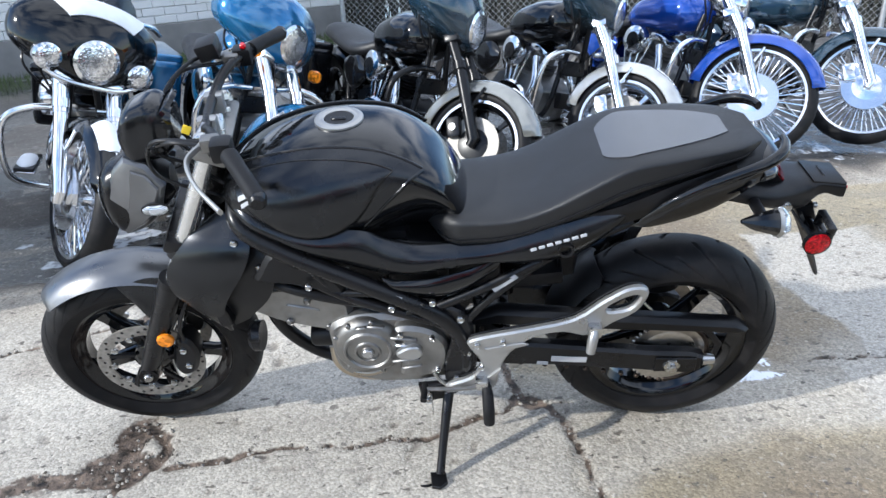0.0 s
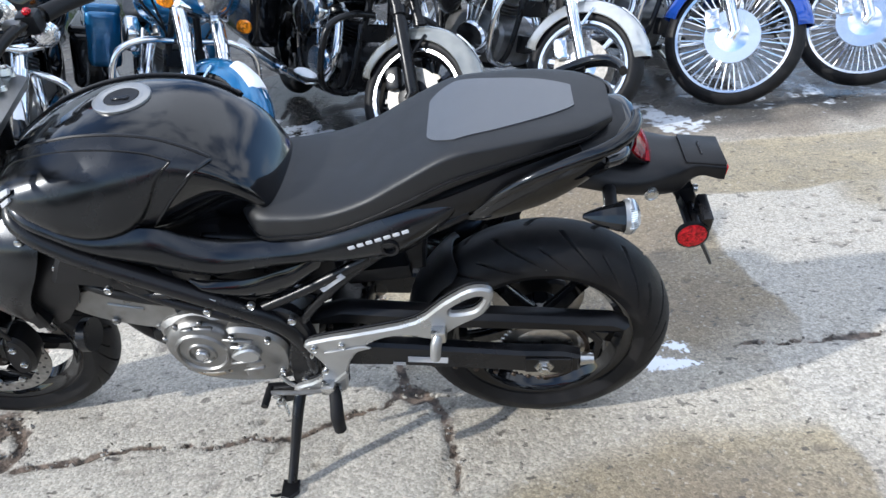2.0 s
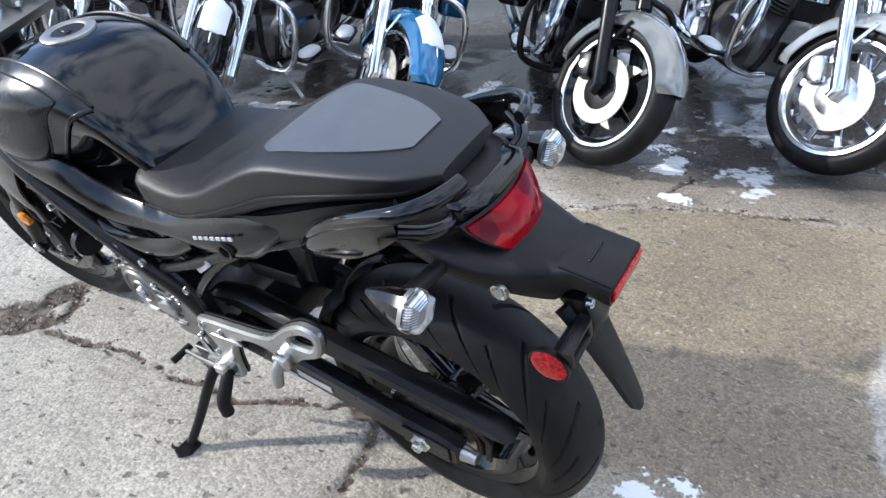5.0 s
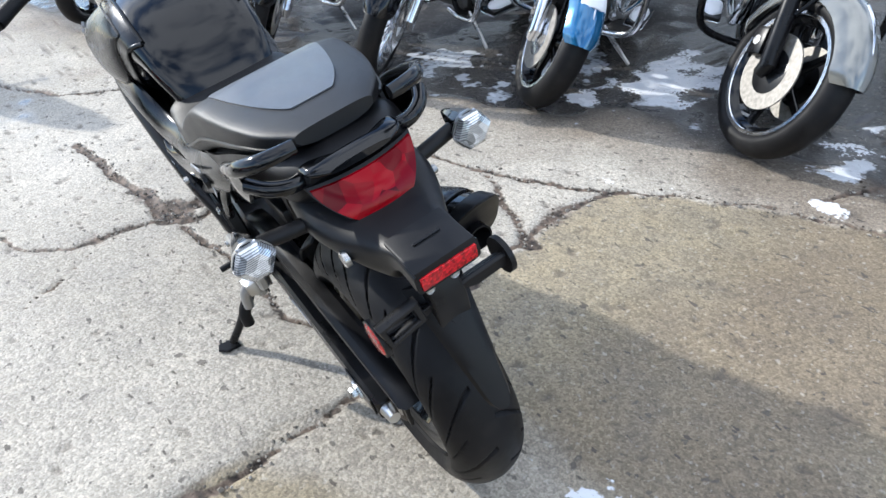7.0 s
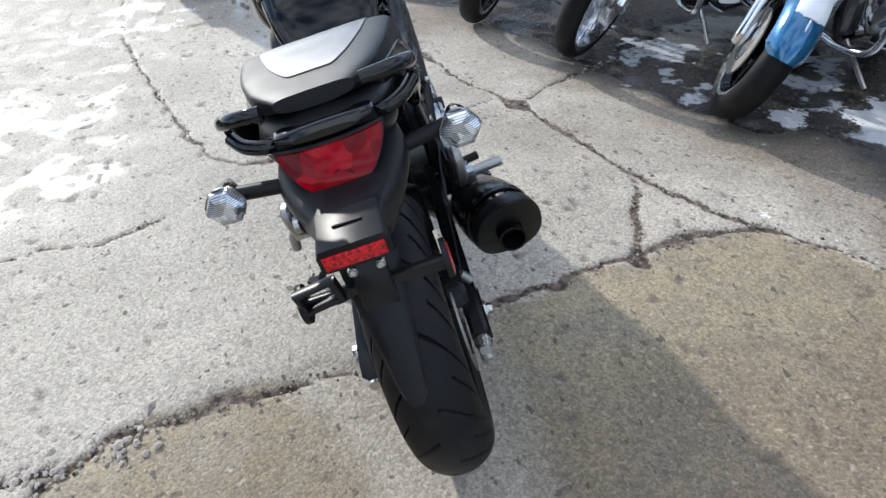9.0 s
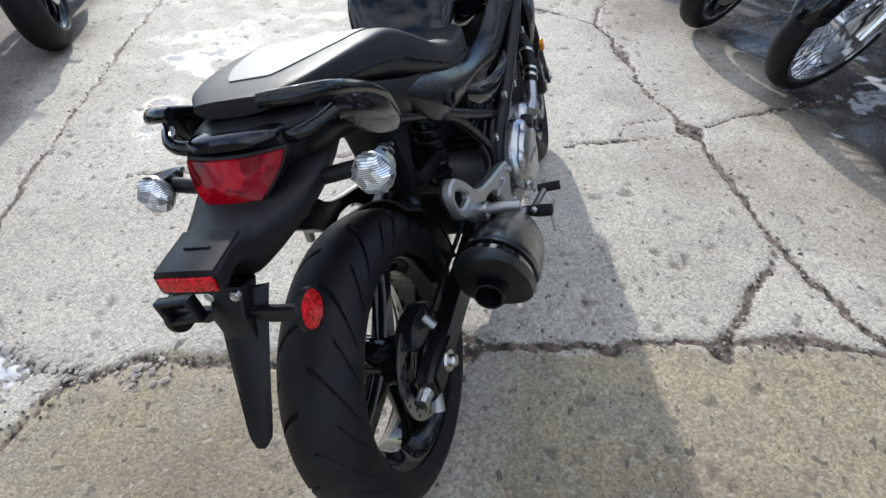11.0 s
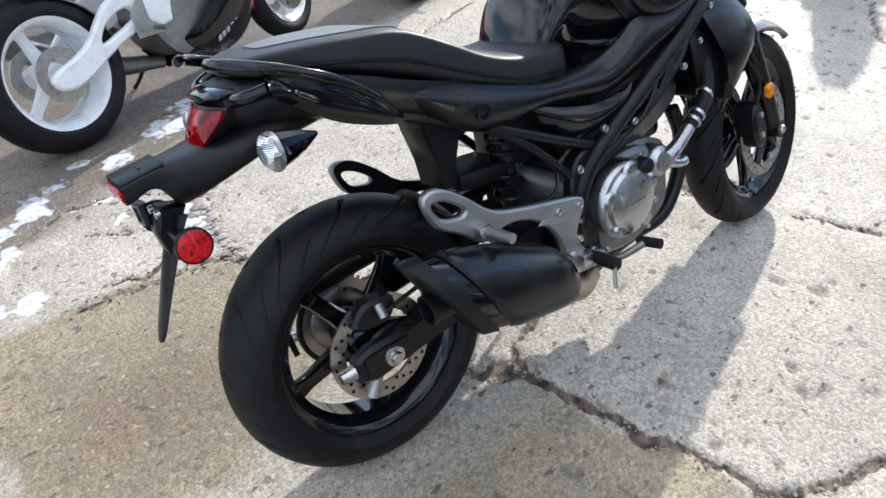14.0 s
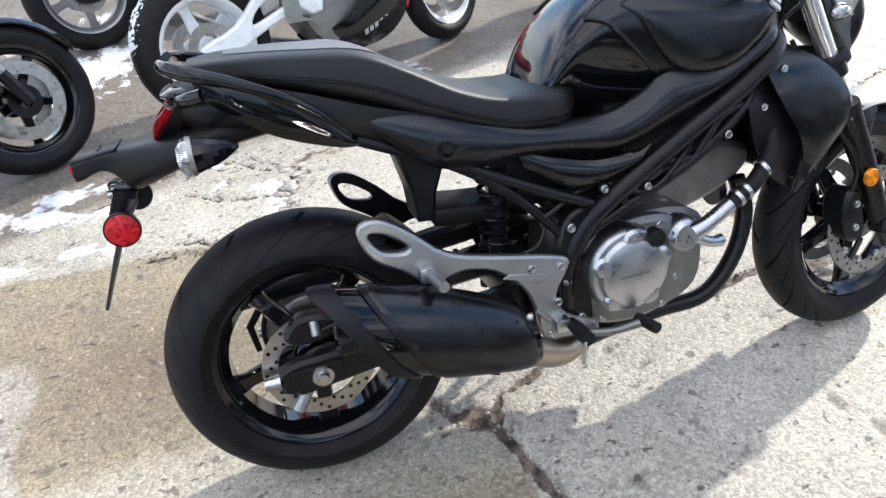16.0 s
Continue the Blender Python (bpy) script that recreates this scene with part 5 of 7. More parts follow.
for k in range(5):
    a = radians(20 + 72 * k)
    part("cover_boss", lathe([(0, 0.006), (0.018, 0.004), (0.024, -0.004), (0, -0.004)], 20), POLISH, clutch, m=pose(0.074 * math.cos(a), 0.018, 0.074 * math.sin(a)))
part("cover_badge", box(0.070, 0.002, 0.008, 0.0006, 1, pose(0.0, 0.0285, 0.0)), ALU, clutch, "plain bar of raised lettering")
part("oil_cap", lathe([(0, 0.018), (0.017, 0.018), (0.020, 0.012), (0.020, -0.01), (0, -0.01)], 24), PLASTIC, clutch, m=pose(-0.055, 0.012, 0.070))
part("right_engine_case", plate([(-0.235, 0.43), (-0.20, 0.49), (-0.10, 0.50), (0.0, 0.47), (0.015, 0.37), (0.0, 0.28), (-0.10, 0.255), (-0.19, 0.275), (-0.235, 0.33)], 0.10, 0.160, 0.012, smooth=4), ALU, H, "grey cast engine side case")
pump = part("water_pump", lathe([(0, 0.02), (0.028, 0.02), (0.038, 0.012), (0.042, 0.0), (0.042, -0.05), (0, -0.05)], 36), POLISH, H, "polished water pump", m=pose(-0.222, 0.165, 0.445))
part("pump_outlet", tube([(-0.232, 0.185, 0.452), (-0.27, 0.187, 0.468), (-0.335, 0.180, 0.500)], [0.022, 0.018, 0.017], 14, 16), POLISH, H, "polished coolant pipe")
part("coolant_hose", tube([(-0.330, 0.180, 0.498), (-0.40, 0.172, 0.535), (-0.45, 0.150, 0.585), (-0.475, 0.12, 0.65)], 0.019, 14, 24), RUBBER, H, "black coolant hose")
for x, y, z in ((-0.350, 0.178, 0.508), (-0.372, 0.176, 0.519), (-0.425, 0.162, 0.556)):
    part("hose_clip", lathe([(0.0215, 0.005), (0.0225, 0.003), (0.0225, -0.003), (0.0215, -0.005), (0.019, -0.005), (0.019, 0.005), (0.0215, 0.005)], 20), STEEL, H, m=pose(x, y, z) @ pose(0, 0, 0, 0, 28, 0) @ pose(0, 0, 0, 0, 0, 90))
part("drain_pipe", tube([(-0.245, 0.175, 0.435), (-0.285, 0.180, 0.418), (-0.315, 0.172, 0.412)], [0.014, 0.012, 0.015], 12, 12), POLISH, H)
for x, z in ((-0.165, 0.48), (-0.03, 0.47), (-0.205, 0.345), (-0.02, 0.285), (-0.17, 0.285)):
    part("engine_bolt", bolt(0.008, 0.007), STEEL, H, m=pose(x, 0.160, z))
part("sump", box(0.26, 0.16, 0.06, 0.02, 3, pose(-0.12, 0.0, 0.245)), ALU, H)
part("oil_filter", lathe([(0, 0.05), (0.030, 0.05), (0.036, 0.042), (0.036, -0.05), (0, -0.05)], 28), PLASTIC, H, "black oil filter", m=pose(-0.325, -0.02, 0.345, 0, 0, 90))

# exhaust
part("front_header", tube([(-0.47, 0.02, 0.49), (-0.49, 0.03, 0.40), (-0.455, 0.04, 0.29), (-0.37, 0.045, 0.205), (-0.25, 0.03, 0.185), (-0.10, 0.06, 0.190), (0.05, 0.12, 0.215), (0.16, 0.165, 0.265)], 0.021, 14, 60), FRAME, H, "black exhaust header pipe")
part("left_header", tube([(-0.315, -0.02, 0.30), (-0.305, -0.035, 0.240), (-0.255, -0.04, 0.205), (-0.17, -0.035, 0.195), (-0.08, 0.0, 0.187)], 0.020, 14, 30), PIPE, H, "heat-tinted exhaust pipe")
part("pipe_clamp", tube([(-0.195, -0.038, 0.199), (-0.160, -0.034, 0.195)], 0.026, 14), ALU, H)
part("link_pipe", tube([(0.02, 0.13, 0.222), (0.10, 0.17, 0.235), (0.19, 0.195, 0.288)], [0.028, 0.032, 0.036], 16, 20), PIPE, H, "heat-tinted link pipe")
MX = Matrix(((0.478, 0.0, 0.0, 0.150), (0.062, 1, 0, 0.200), (0.205, 0, 1, 0.300), (0, 0, 0, 1)))
MUF = Body([(0.0, 0.050, -0.045, 0.040, 0.0, 2.2, 2.2), (0.10, 0.074, -0.058, 0.056, 0.0, 2.1, 2.3), (0.30, 0.088, -0.074, 0.068, -0.004, 2.0, 2.4), (0.55, 0.088, -0.088, 0.072, -0.010, 2.0, 2.5),
            (0.80, 0.076, -0.090, 0.066, -0.014, 2.0, 2.4), (0.92, 0.066, -0.078, 0.056, -0.010, 2.0, 2.4), (1.0, 0.050, -0.060, 0.042, -0.006, 2.0, 2.2)])


def muffler_part(name, x0, x1, slant0, slant1, grow, material, parent, label=""):
    """A sleeve of the muffler, its two ends cut aslant."""
    b = bmesh.new()
    rings = []
    for i in range(24):
        ring = []
        for j in range(44):
            a = (j + 0.5) * 2 * math.pi / 44
            q = math.cos(a)
            lo, hi = x0 + slant0 * q, x1 + slant1 * q
            x = min(max(lo + (hi - lo) * i / 23, 0.0), 1.0)
            g = grow if 0 < i < 23 else grow * 0.3
            ring.append(b.verts.new(MX @ MUF.pt(x, a, g)))
        rings.append(ring)
    grid_faces(b, rings, close_v=True)
    b.faces.new(rings[0])
    b.faces.new(rings[-1])
    return part(name, b, material, parent, label)


muffler = muffler_part("muffler", 0.02, 0.76, 0.0, 0.150, 0.0, GLOSS, H, "stubby black exhaust muffler")
muffler_part("muffler_shield", 0.05, 0.615, 0.02, 0.135, 0.007, SATIN, muffler, "satin charcoal heat shield")
muffler_part("shield_lip", 0.595, 0.625, 0.133, 0.135, 0.0045, FRAME, muffler)
muffler_part("end_cap", 0.705, 0.805, 0.145, 0.150, 0.006, PLASTIC, muffler, "matt black end cap")
part("outlet", lathe([(0.026, 0.03), (0.030, 0.03), (0.030, -0.03), (0.026, -0.03), (0.024, 0.02), (0.026, 0.03)], 24), FRAME, muffler, m=pose(0.535, 0.248, 0.440, 0, 0, -90))
part("muffler_lug", box(0.06, 0.02, 0.02, 0.004, 1, pose(0.27, 0.20, 0.262, 0, -24, 0)), FRAME, muffler)
part("shield_screw", bolt(0.007, 0.004), STEEL, muffler, m=pose(0.19, 0.262, 0.395, 50, 0, 0))

# swing arm, chain, hugger, shock
swing = bmesh.new()
for sd in (-1, 1):
    pts = [(0.05, 0.395), (0.12, 0.41), (0.30, 0.388), (0.55, 0.355), (0.650, 0.350), (0.690, 0.335), (0.690, 0.285), (0.65, 0.270), (0.50, 0.290), (0.28, 0.315), (0.10, 0.325), (0.05, 0.345)]
    plate(pts, sd * 0.100, sd * 0.138, 0.008, bm=swing)
box(0.10, 0.24, 0.075, 0.015, 2, pose(0.13, 0, 0.365), bm=swing)
arm = part("swing_arm", swing, FRAME, H, "black box-section swing arm")
for sd in (-1, 1):
    nut = part("axle_nut", lathe([(0, 0.022), (0.011, 0.022), (0.013, 0.018), (0.013, 0.010), (0.022, 0.009), (0.024, 0.004), (0.024, 0.0), (0, 0)], 6 if sd < 0 else 24), STEEL, arm, "steel axle nut", m=side_pose(0.604, sd * 0.139, 0.312, sd))
    part("axle_plate", plate([(0.56, 0.340), (0.67, 0.335), (0.67, 0.288), (0.56, 0.290)], sd * 0.138, sd * 0.143, 0.002), FRAME, arm)
    part("adjuster", tube([(0.690, sd * 0.12, 0.31), (0.722, sd * 0.12, 0.310)], [0.017, 0.013], 12), STEEL, arm)
part("arm_label", box(0.095, 0.0015, 0.020, 0.0004, 1, pose(0.330, -0.1395, 0.342, 0, 5, 0)), DECAL, arm, "pale warning label")
part("arm_label", box(0.03, 0.0015, 0.012, 0.0004, 1, pose(0.26, -0.1395, 0.33, 0, 5, 0)), DECAL, arm)
chain_path = [(0.604 + 0.106 * math.cos(a), -0.092, 0.312 + 0.106 * math.sin(a)) for a in np.linspace(radians(95), radians(-95), 22)] + [(0.35, -0.092, 0.262), (0.02, -0.092, 0.315), (-0.045, -0.092, 0.36), (0.02, -0.092, 0.41), (0.35, -0.092, 0.413)]
cp = bez(chain_path, 150, True)
bm = bmesh.new()
for a, b in zip(cp, np.roll(cp, -1, 0)):
    d = b - a
    box(0.0125, 0.014, 0.012, 0.003, 1, pose(*((a + b) / 2), 0, -math.degrees(math.atan2(d[2], d[0])), 0), bm=bm)
tagged(part("chain", bm, RUSTY, H, "greasy drive chain"), kind="stuff")
part("chain_guard", plate([(0.02, 0.455), (0.14, 0.500), (0.40, 0.470), (0.765, 0.432), (0.800, 0.405), (0.765, 0.392), (0.42, 0.418), (0.14, 0.445)], -0.118, -0.068, 0.012), PLASTIC, arm, "black chain guard")
part("chain_guard_lower", plate([(0.62, 0.42), (0.70, 0.405), (0.745, 0.345), (0.735, 0.275), (0.722, 0.277), (0.728, 0.340), (0.69, 0.388), (0.62, 0.405)], -0.100, -0.092, 0.002), PLASTIC, arm)
part("wheel_hugger", fan((0.604, 0, 0.312), 0.334, 0.086, 128, 176, 0.004, 18, 13, 0.0, 0.28), PLASTIC, arm, "black wheel hugger")
shock = part("shock_absorber", tube([(0.155, 0.055, 0.69), (0.175, 0.055, 0.42)], 0.020, 14), FRAME, H, "rear shock absorber")
part("spring", tube([(0.175 + 0.028 * math.cos(a), 0.050 + 0.028 * math.sin(a), 0.655 - 0.028 * a / 6.283) for a in np.linspace(0, 6.283 * 6.5, 130)], 0.0055, 8), FRAME, shock, "steel coil spring")
part("inner_fender", plate([(0.22, 0.705), (0.372, 0.745), (0.362, 0.69), (0.345, 0.62), (0.340, 0.560), (0.300, 0.555), (0.296, 0.61), (0.275, 0.665), (0.22, 0.668)], -0.054, 0.054, 0.008), PLASTIC, H, "black inner mudguard")
part("splash_tray", box(0.15, 0.14, 0.040, 0.008, 2, pose(0.235, 0.0, 0.560, 0, -6, 0)), PLASTIC, H)
part("battery_box", box(0.16, 0.15, 0.14, 0.02, 2, pose(0.07, -0.01, 0.615)), PLASTIC, H)
part("airbox", box(0.30, 0.19, 0.12, 0.03, 2, pose(-0.22, 0, 0.69)), PLASTIC, H)
part("throttle_body", box(0.16, 0.16, 0.10, 0.03, 2, pose(-0.16, 0, 0.60)), FRAME, H)
part("side_duct", plate([(-0.385, 0.750), (-0.430, 0.690), (-0.440, 0.660), (-0.353, 0.645), (-0.246, 0.615), (-0.230, 0.640), (-0.270, 0.690), (-0.316, 0.726)], -0.172, -0.105, 0.012, smooth=3), PLASTIC, H, "black plastic side duct")
part("hose", tube([(-0.42, -0.12, 0.62), (-0.33, -0.14, 0.60), (-0.22, -0.135, 0.565), (-0.12, -0.12, 0.54)], 0.014, 10, 20), RUBBER, H)
for y0, y1 in ((-0.135, -0.12), (0.14, 0.15)):
    part("cable", tube([(-0.30, y0, 0.72), (-0.20, y1 * 1.2, 0.62), (-0.12, y1 * 1.2, 0.57), (-0.02, y1, 0.60), (0.10, y1, 0.55)], 0.006, 8, 30), FRAME, H)
part("brake_hose", tube([(0.08, 0.13, 0.55), (0.13, 0.16, 0.49), (0.25, 0.15, 0.485), (0.38, 0.135, 0.45), (0.52, 0.125, 0.42), (0.60, 0.12, 0.40)], 0.005, 8, 40), FRAME, H)

# rear brake
cal = part("rear_brake_caliper", plate([(0.56, 0.425), (0.63, 0.435), (0.665, 0.395), (0.63, 0.375), (0.575, 0.380)], 0.072, 0.118, 0.008, smooth=3), FRAME, H, "black rear brake caliper")
part("caliper_carrier", plate([(0.555, 0.355), (0.605, 0.362), (0.645, 0.335), (0.642, 0.290), (0.60, 0.272), (0.562, 0.29)], 0.099, 0.112, 0.005, smooth=3), FRAME, H)
part("caliper_pin", tube([(0.60, 0.118, 0.425), (0.60, 0.135, 0.400)], 0.010, 10), SILVER, cal)
part("torque_tip", tube([(0.635, 0.112, 0.275), (0.668, 0.118, 0.232)], [0.012, 0.015], 12), SILVER, H, "silver brake line tip")

# peg brackets
BR = [(0.060, 0.452), (0.100, 0.476), (0.200, 0.500), (0.320, 0.535), (0.385, 0.592), (0.440, 0.632), (0.478, 0.636), (0.492, 0.615), (0.470, 0.560), (0.415, 0.522), (0.385, 0.495), (0.350, 0.480), (0.300, 0.492), (0.230, 0.475), (0.170, 0.420), (0.145, 0.360), (0.130, 0.290), (0.060, 0.275), (0.000, 0.270), (0.010, 0.300), (0.070, 0.330), (0.095, 0.385)]
BH = [(0.405, 0.560), (0.400, 0.575), (0.440, 0.605), (0.468, 0.612), (0.470, 0.598), (0.450, 0.570)]
for sd in (-1, 1):
    tilt = lambda x, z, s=sd: s * (0.03 * (x - 0.06))
    br = part("footpeg_bracket", plate(BR, sd * 0.166, sd * 0.186, 0.005, holes=[BH], bend=tilt, smooth=3), SILVER, H, "silver cast footpeg bracket")
    # added black sheet: the shade on the bracket's back, put in as colour
    part("bracket_back_shade", plate([(x * 0.98 + 0.005, z * 0.99 + 0.005) for x, z in BR], sd * 0.160, sd * 0.1655, 0.001, holes=[BH], bend=tilt, smooth=3), FRAME, br)
    part("bracket_groove", plate([(0.105, 0.440), (0.200, 0.462), (0.215, 0.455), (0.130, 0.425)], sd * 0.184, sd * 0.1905, 0.002, bend=tilt), SILVER, br)
    part("bracket_rib", plate([(0.110, 0.335), (0.145, 0.372), (0.150, 0.362), (0.118, 0.326)], sd * 0.184, sd * 0.1925, 0.002, bend=tilt), SILVER, br)
    for x, z in ((0.085, 0.452), (0.095, 0.372), (0.115, 0.298), (0.040, 0.290), (0.15, 0.462)):
        part("bracket_bolt", bolt(0.0085, 0.006), STEEL, br, m=side_pose(x, sd * 0.189, z, sd))
    clevis = part("passenger_peg_mount", box(0.034, 0.030, 0.034, 0.008, 2, pose(0.372, sd * 0.205, 0.512)), STEEL, br, "steel peg mount")
    peg = part("passenger_footpeg", tube([(0.372, sd * 0.210, 0.518), (0.366, sd * 0.225, 0.498), (0.362, sd * 0.232, 0.462)] if sd < 0 else [(0.372, 0.205, 0.515), (0.366, 0.245, 0.516), (0.360, 0.285, 0.514)], [0.011, 0.0125, 0.011], 12, 10), SILVER, H, "folded silver passenger footpeg")
    fp = part("rider_footpeg", tube([(0.105, sd * 0.195, 0.318), (0.110, sd * 0.215, 0.300), (0.112, sd * 0.245, 0.262), (0.113, sd * 0.250, 0.225)] if sd < 0 else [(0.075, 0.20, 0.322), (0.072, 0.235, 0.318), (0.070, 0.275, 0.316)], [0.012, 0.015, 0.016, 0.015] if sd < 0 else [0.012, 0.016, 0.016], 14, 14), RUBBER, H, "black rubber footpeg")
    part("peg_joint", box(0.034, 0.034, 0.030, 0.007, 2, pose(0.095, sd * 0.197, 0.322)), STEEL, fp)
    if sd > 0:
        part("peg_feeler", tube([(0.078, 0.272, 0.312), (0.084, 0.276, 0.262)], 0.005, 8), STEEL, fp)
        pedal = part("brake_pedal", tube([(0.05, 0.195, 0.285), (-0.02, 0.205, 0.275), (-0.09, 0.225, 0.290)], [0.009, 0.009, 0.010], 10, 14), ALU, H, "brake pedal")
        part("pedal_pad", tube([(-0.085, 0.205, 0.290), (-0.095, 0.265, 0.292)], 0.013, 12), RUBBER, pedal)
    else:
        lever = part("gear_lever", tube([(0.09, -0.190, 0.300), (0.02, -0.195, 0.298), (-0.05, -0.197, 0.302)], 0.006, 8, 14), ALU, H, "slim gear lever")
        part("gear_pad", tube([(-0.055, -0.180, 0.302), (-0.058, -0.235, 0.300)], 0.009, 10), RUBBER, lever)
        part("gear_link", tube([(0.08, -0.175, 0.275), (0.0, -0.165, 0.285), (-0.03, -0.16, 0.32)], 0.005, 8, 12), STEEL, lever)

# side stand
stand = part("side_stand", tube([(0.008, -0.165, 0.262), (0.0, -0.205, 0.225), (-0.014, -0.27, 0.142), (-0.022, -0.314, 0.094)], [0.015, 0.014, 0.012, 0.012], 10, 20), FRAME, H, "black steel side stand")
part("stand_foot", plate([(-0.024, 0.026), (0.018, 0.026), (0.024, -0.012), (0.004, -0.034), (-0.018, -0.028)], -0.005, 0.005, 0.002), FRAME, stand, m=pose(-0.026, -0.327, 0.0845) @ pose(0, 0, 0, -103.3, 0, 0))
part("stand_prong", tube([(-0.03, -0.325, 0.070), (-0.055, -0.345, 0.085), (-0.075, -0.340, 0.078), (-0.060, -0.322, 0.068)], 0.004, 8, 16), FRAME, stand)
part("stand_bracket", plate([(-0.075, 0.275), (0.02, 0.285), (0.035, 0.25), (0.0, 0.225), (-0.04, 0.215), (-0.07, 0.235)], -0.165, -0.145, 0.004), FRAME, H, "black stand bracket")
for x, z in ((0.005, 0.258), (-0.05, 0.26), (-0.048, 0.232)):
    part("stand_bolt", bolt(0.010, 0.006), STEEL, stand, m=side_pose(x, -0.176, z, -1))
part("stand_spring", tube([(-0.04 + 0.0 * a, -0.172 + 0.006 * math.cos(a), 0.245 - 0.0012 * a + 0.006 * math.sin(a)) for a in np.linspace(0, 60, 120)], 0.0016, 5), STEEL, stand)

# front end, turned with the bars
for sd in (-1, 1):
    leg = part("fork_leg", tube([(-0.690, sd * 0.104, 0.625), (-0.745, sd * 0.104, 0.510), (-0.80, sd * 0.102, 0.395), (-0.845, sd * 0.100, 0.300)], [0.031, 0.029, 0.027, 0.024], 18, 24), FRAME, H, "black fork slider", m=STEER)
    part("stanchion", tube([(-0.498, sd * 0.104, 1.010), (-0.694, sd * 0.104, 0.612)], 0.0185, 18), STANCHION, leg, "bare metal fork tube")
    part("upper_tube", tube([(-0.505, sd * 0.104, 0.995), (-0.640, sd * 0.104, 0.722)], 0.0200, 18), STANCHION, leg)
    part("dust_seal", tube([(-0.690, sd * 0.104, 0.620), (-0.682, sd * 0.104, 0.640)], 0.033, 18), RUBBER, leg)
    part("clamp_ring", tube([(-0.632, sd * 0.104, 0.738), (-0.645, sd * 0.104, 0.712)], 0.030, 18), FRAME, leg)
    part("fork_cap", lathe([(0, 0.012), (0.014, 0.012), (0.018, 0.006), (0.022, 0.004), (0.022, -0.01), (0, -0.01)], 18), STEEL, leg, m=pose(-0.494, sd * 0.104, 1.014, 64, 0, 0))
    rf = part("side_reflector", lathe([(0, 0.006), (0.019, 0.005), (0.022, 0.002), (0.022, -0.006), (0, -0.006)], 28), AMBER, H, "round amber fork reflector", m=STEER @ side_pose(-0.750, sd * 0.136, 0.450, sd))
    part("reflector_stay", box(0.02, 0.03, 0.012, 0.003, 1, pose(-0.752, sd * 0.125, 0.450)), PLASTIC, H, m=STEER)
    cal = part("front_caliper", plate([(-0.765, 0.335), (-0.735, 0.420), (-0.700, 0.415), (-0.690, 0.355), (-0.715, 0.290), (-0.755, 0.285)], sd * 0.045, sd * 0.118, 0.010, smooth=3), FRAME, H, "black front brake caliper", m=STEER)
    for x, z in ((-0.725, 0.385), (-0.725, 0.325)):
        part("caliper_bolt", bolt(0.009, 0.006), STEEL, cal, m=side_pose(x, sd * 0.118, z, sd))
    part("axle_clamp", tube([(-0.841, sd * 0.085, 0.302), (-0.841, sd * 0.125, 0.302)], 0.026, 16), FRAME, H, m=STEER)
    part("axle_end", lathe([(0, 0.008), (0.011, 0.008), (0.013, 0.004), (0.013, 0.0), (0, 0)], 16), STEEL, H, m=STEER @ side_pose(-0.841, sd * 0.125, 0.302, sd))
    part("brake_hose", tube([(-0.715, sd * 0.112, 0.42), (-0.70, sd * 0.13, 0.50), (-0.64, sd * 0.10, 0.62), (-0.56, sd * 0.06, 0.80)], 0.0055, 8, 30), FRAME, H, m=STEER)
part("lower_clamp", box(0.07, 0.26, 0.04, 0.012, 2, pose(-0.635, 0, 0.745, 0, 26, 0)), FRAME, H, "black lower fork clamp", m=STEER)
part("upper_clamp", box(0.075, 0.26, 0.03, 0.010, 2, pose(-0.500, 0, 0.985, 0, 26, 0)), ALU, H, "grey upper fork clamp", m=STEER)
for y in (-0.104, -0.05, 0.05, 0.104):
    part("clamp_bolt", bolt(0.008, 0.007), STEEL, H, m=STEER @ pose(-0.478, y, 1.003, 64, 0, 0))
part("clutch_cable", tube([(-0.485, -0.195, 1.060), (-0.56, -0.17, 1.06), (-0.62, -0.10, 1.00), (-0.56, -0.05, 0.92), (-0.44, -0.10, 0.84), (-0.36, -0.14, 0.76)], 0.005, 8, 44), FRAME, H, "black clutch cable", m=STEER)
part("wiring_loom", tube([(-0.44, -0.20, 1.045), (-0.49, -0.13, 1.00), (-0.53, -0.08, 0.94), (-0.55, -0.05, 0.86)], 0.008, 8, 24), FRAME, H, "black wiring loom", m=STEER)
part("throttle_cable", tube([(-0.45, 0.21, 1.05), (-0.55, 0.17, 1.08), (-0.62, 0.06, 1.03), (-0.55, 0.03, 0.92), (-0.42, 0.08, 0.84)], 0.005, 8, 40), FRAME, H, "black throttle cable", m=STEER)
part("hose_union", tube([(-0.500, -0.085, 1.045), (-0.520, -0.120, 1.030)], [0.010, 0.007], 10), STEEL, H, m=STEER)
part("lever_adjuster", lathe([(0, 0.014), (0.008, 0.012), (0.010, 0.0), (0.008, -0.010), (0, -0.010)], 12), STEEL, H, m=STEER @ pose(-0.492, -0.170, 1.066, 0, 0, 90))
# front mudguard: round the wheel, angles counted from the back (+x) over the top
fg = part("front_mudguard", fan((-0.841, 0, 0.302), 0.338, 0.078, 60, 131, 0.004, 34, 17, 0.0, 0.42), SATIN_LIT, H, "satin charcoal front mudguard", m=STEER)
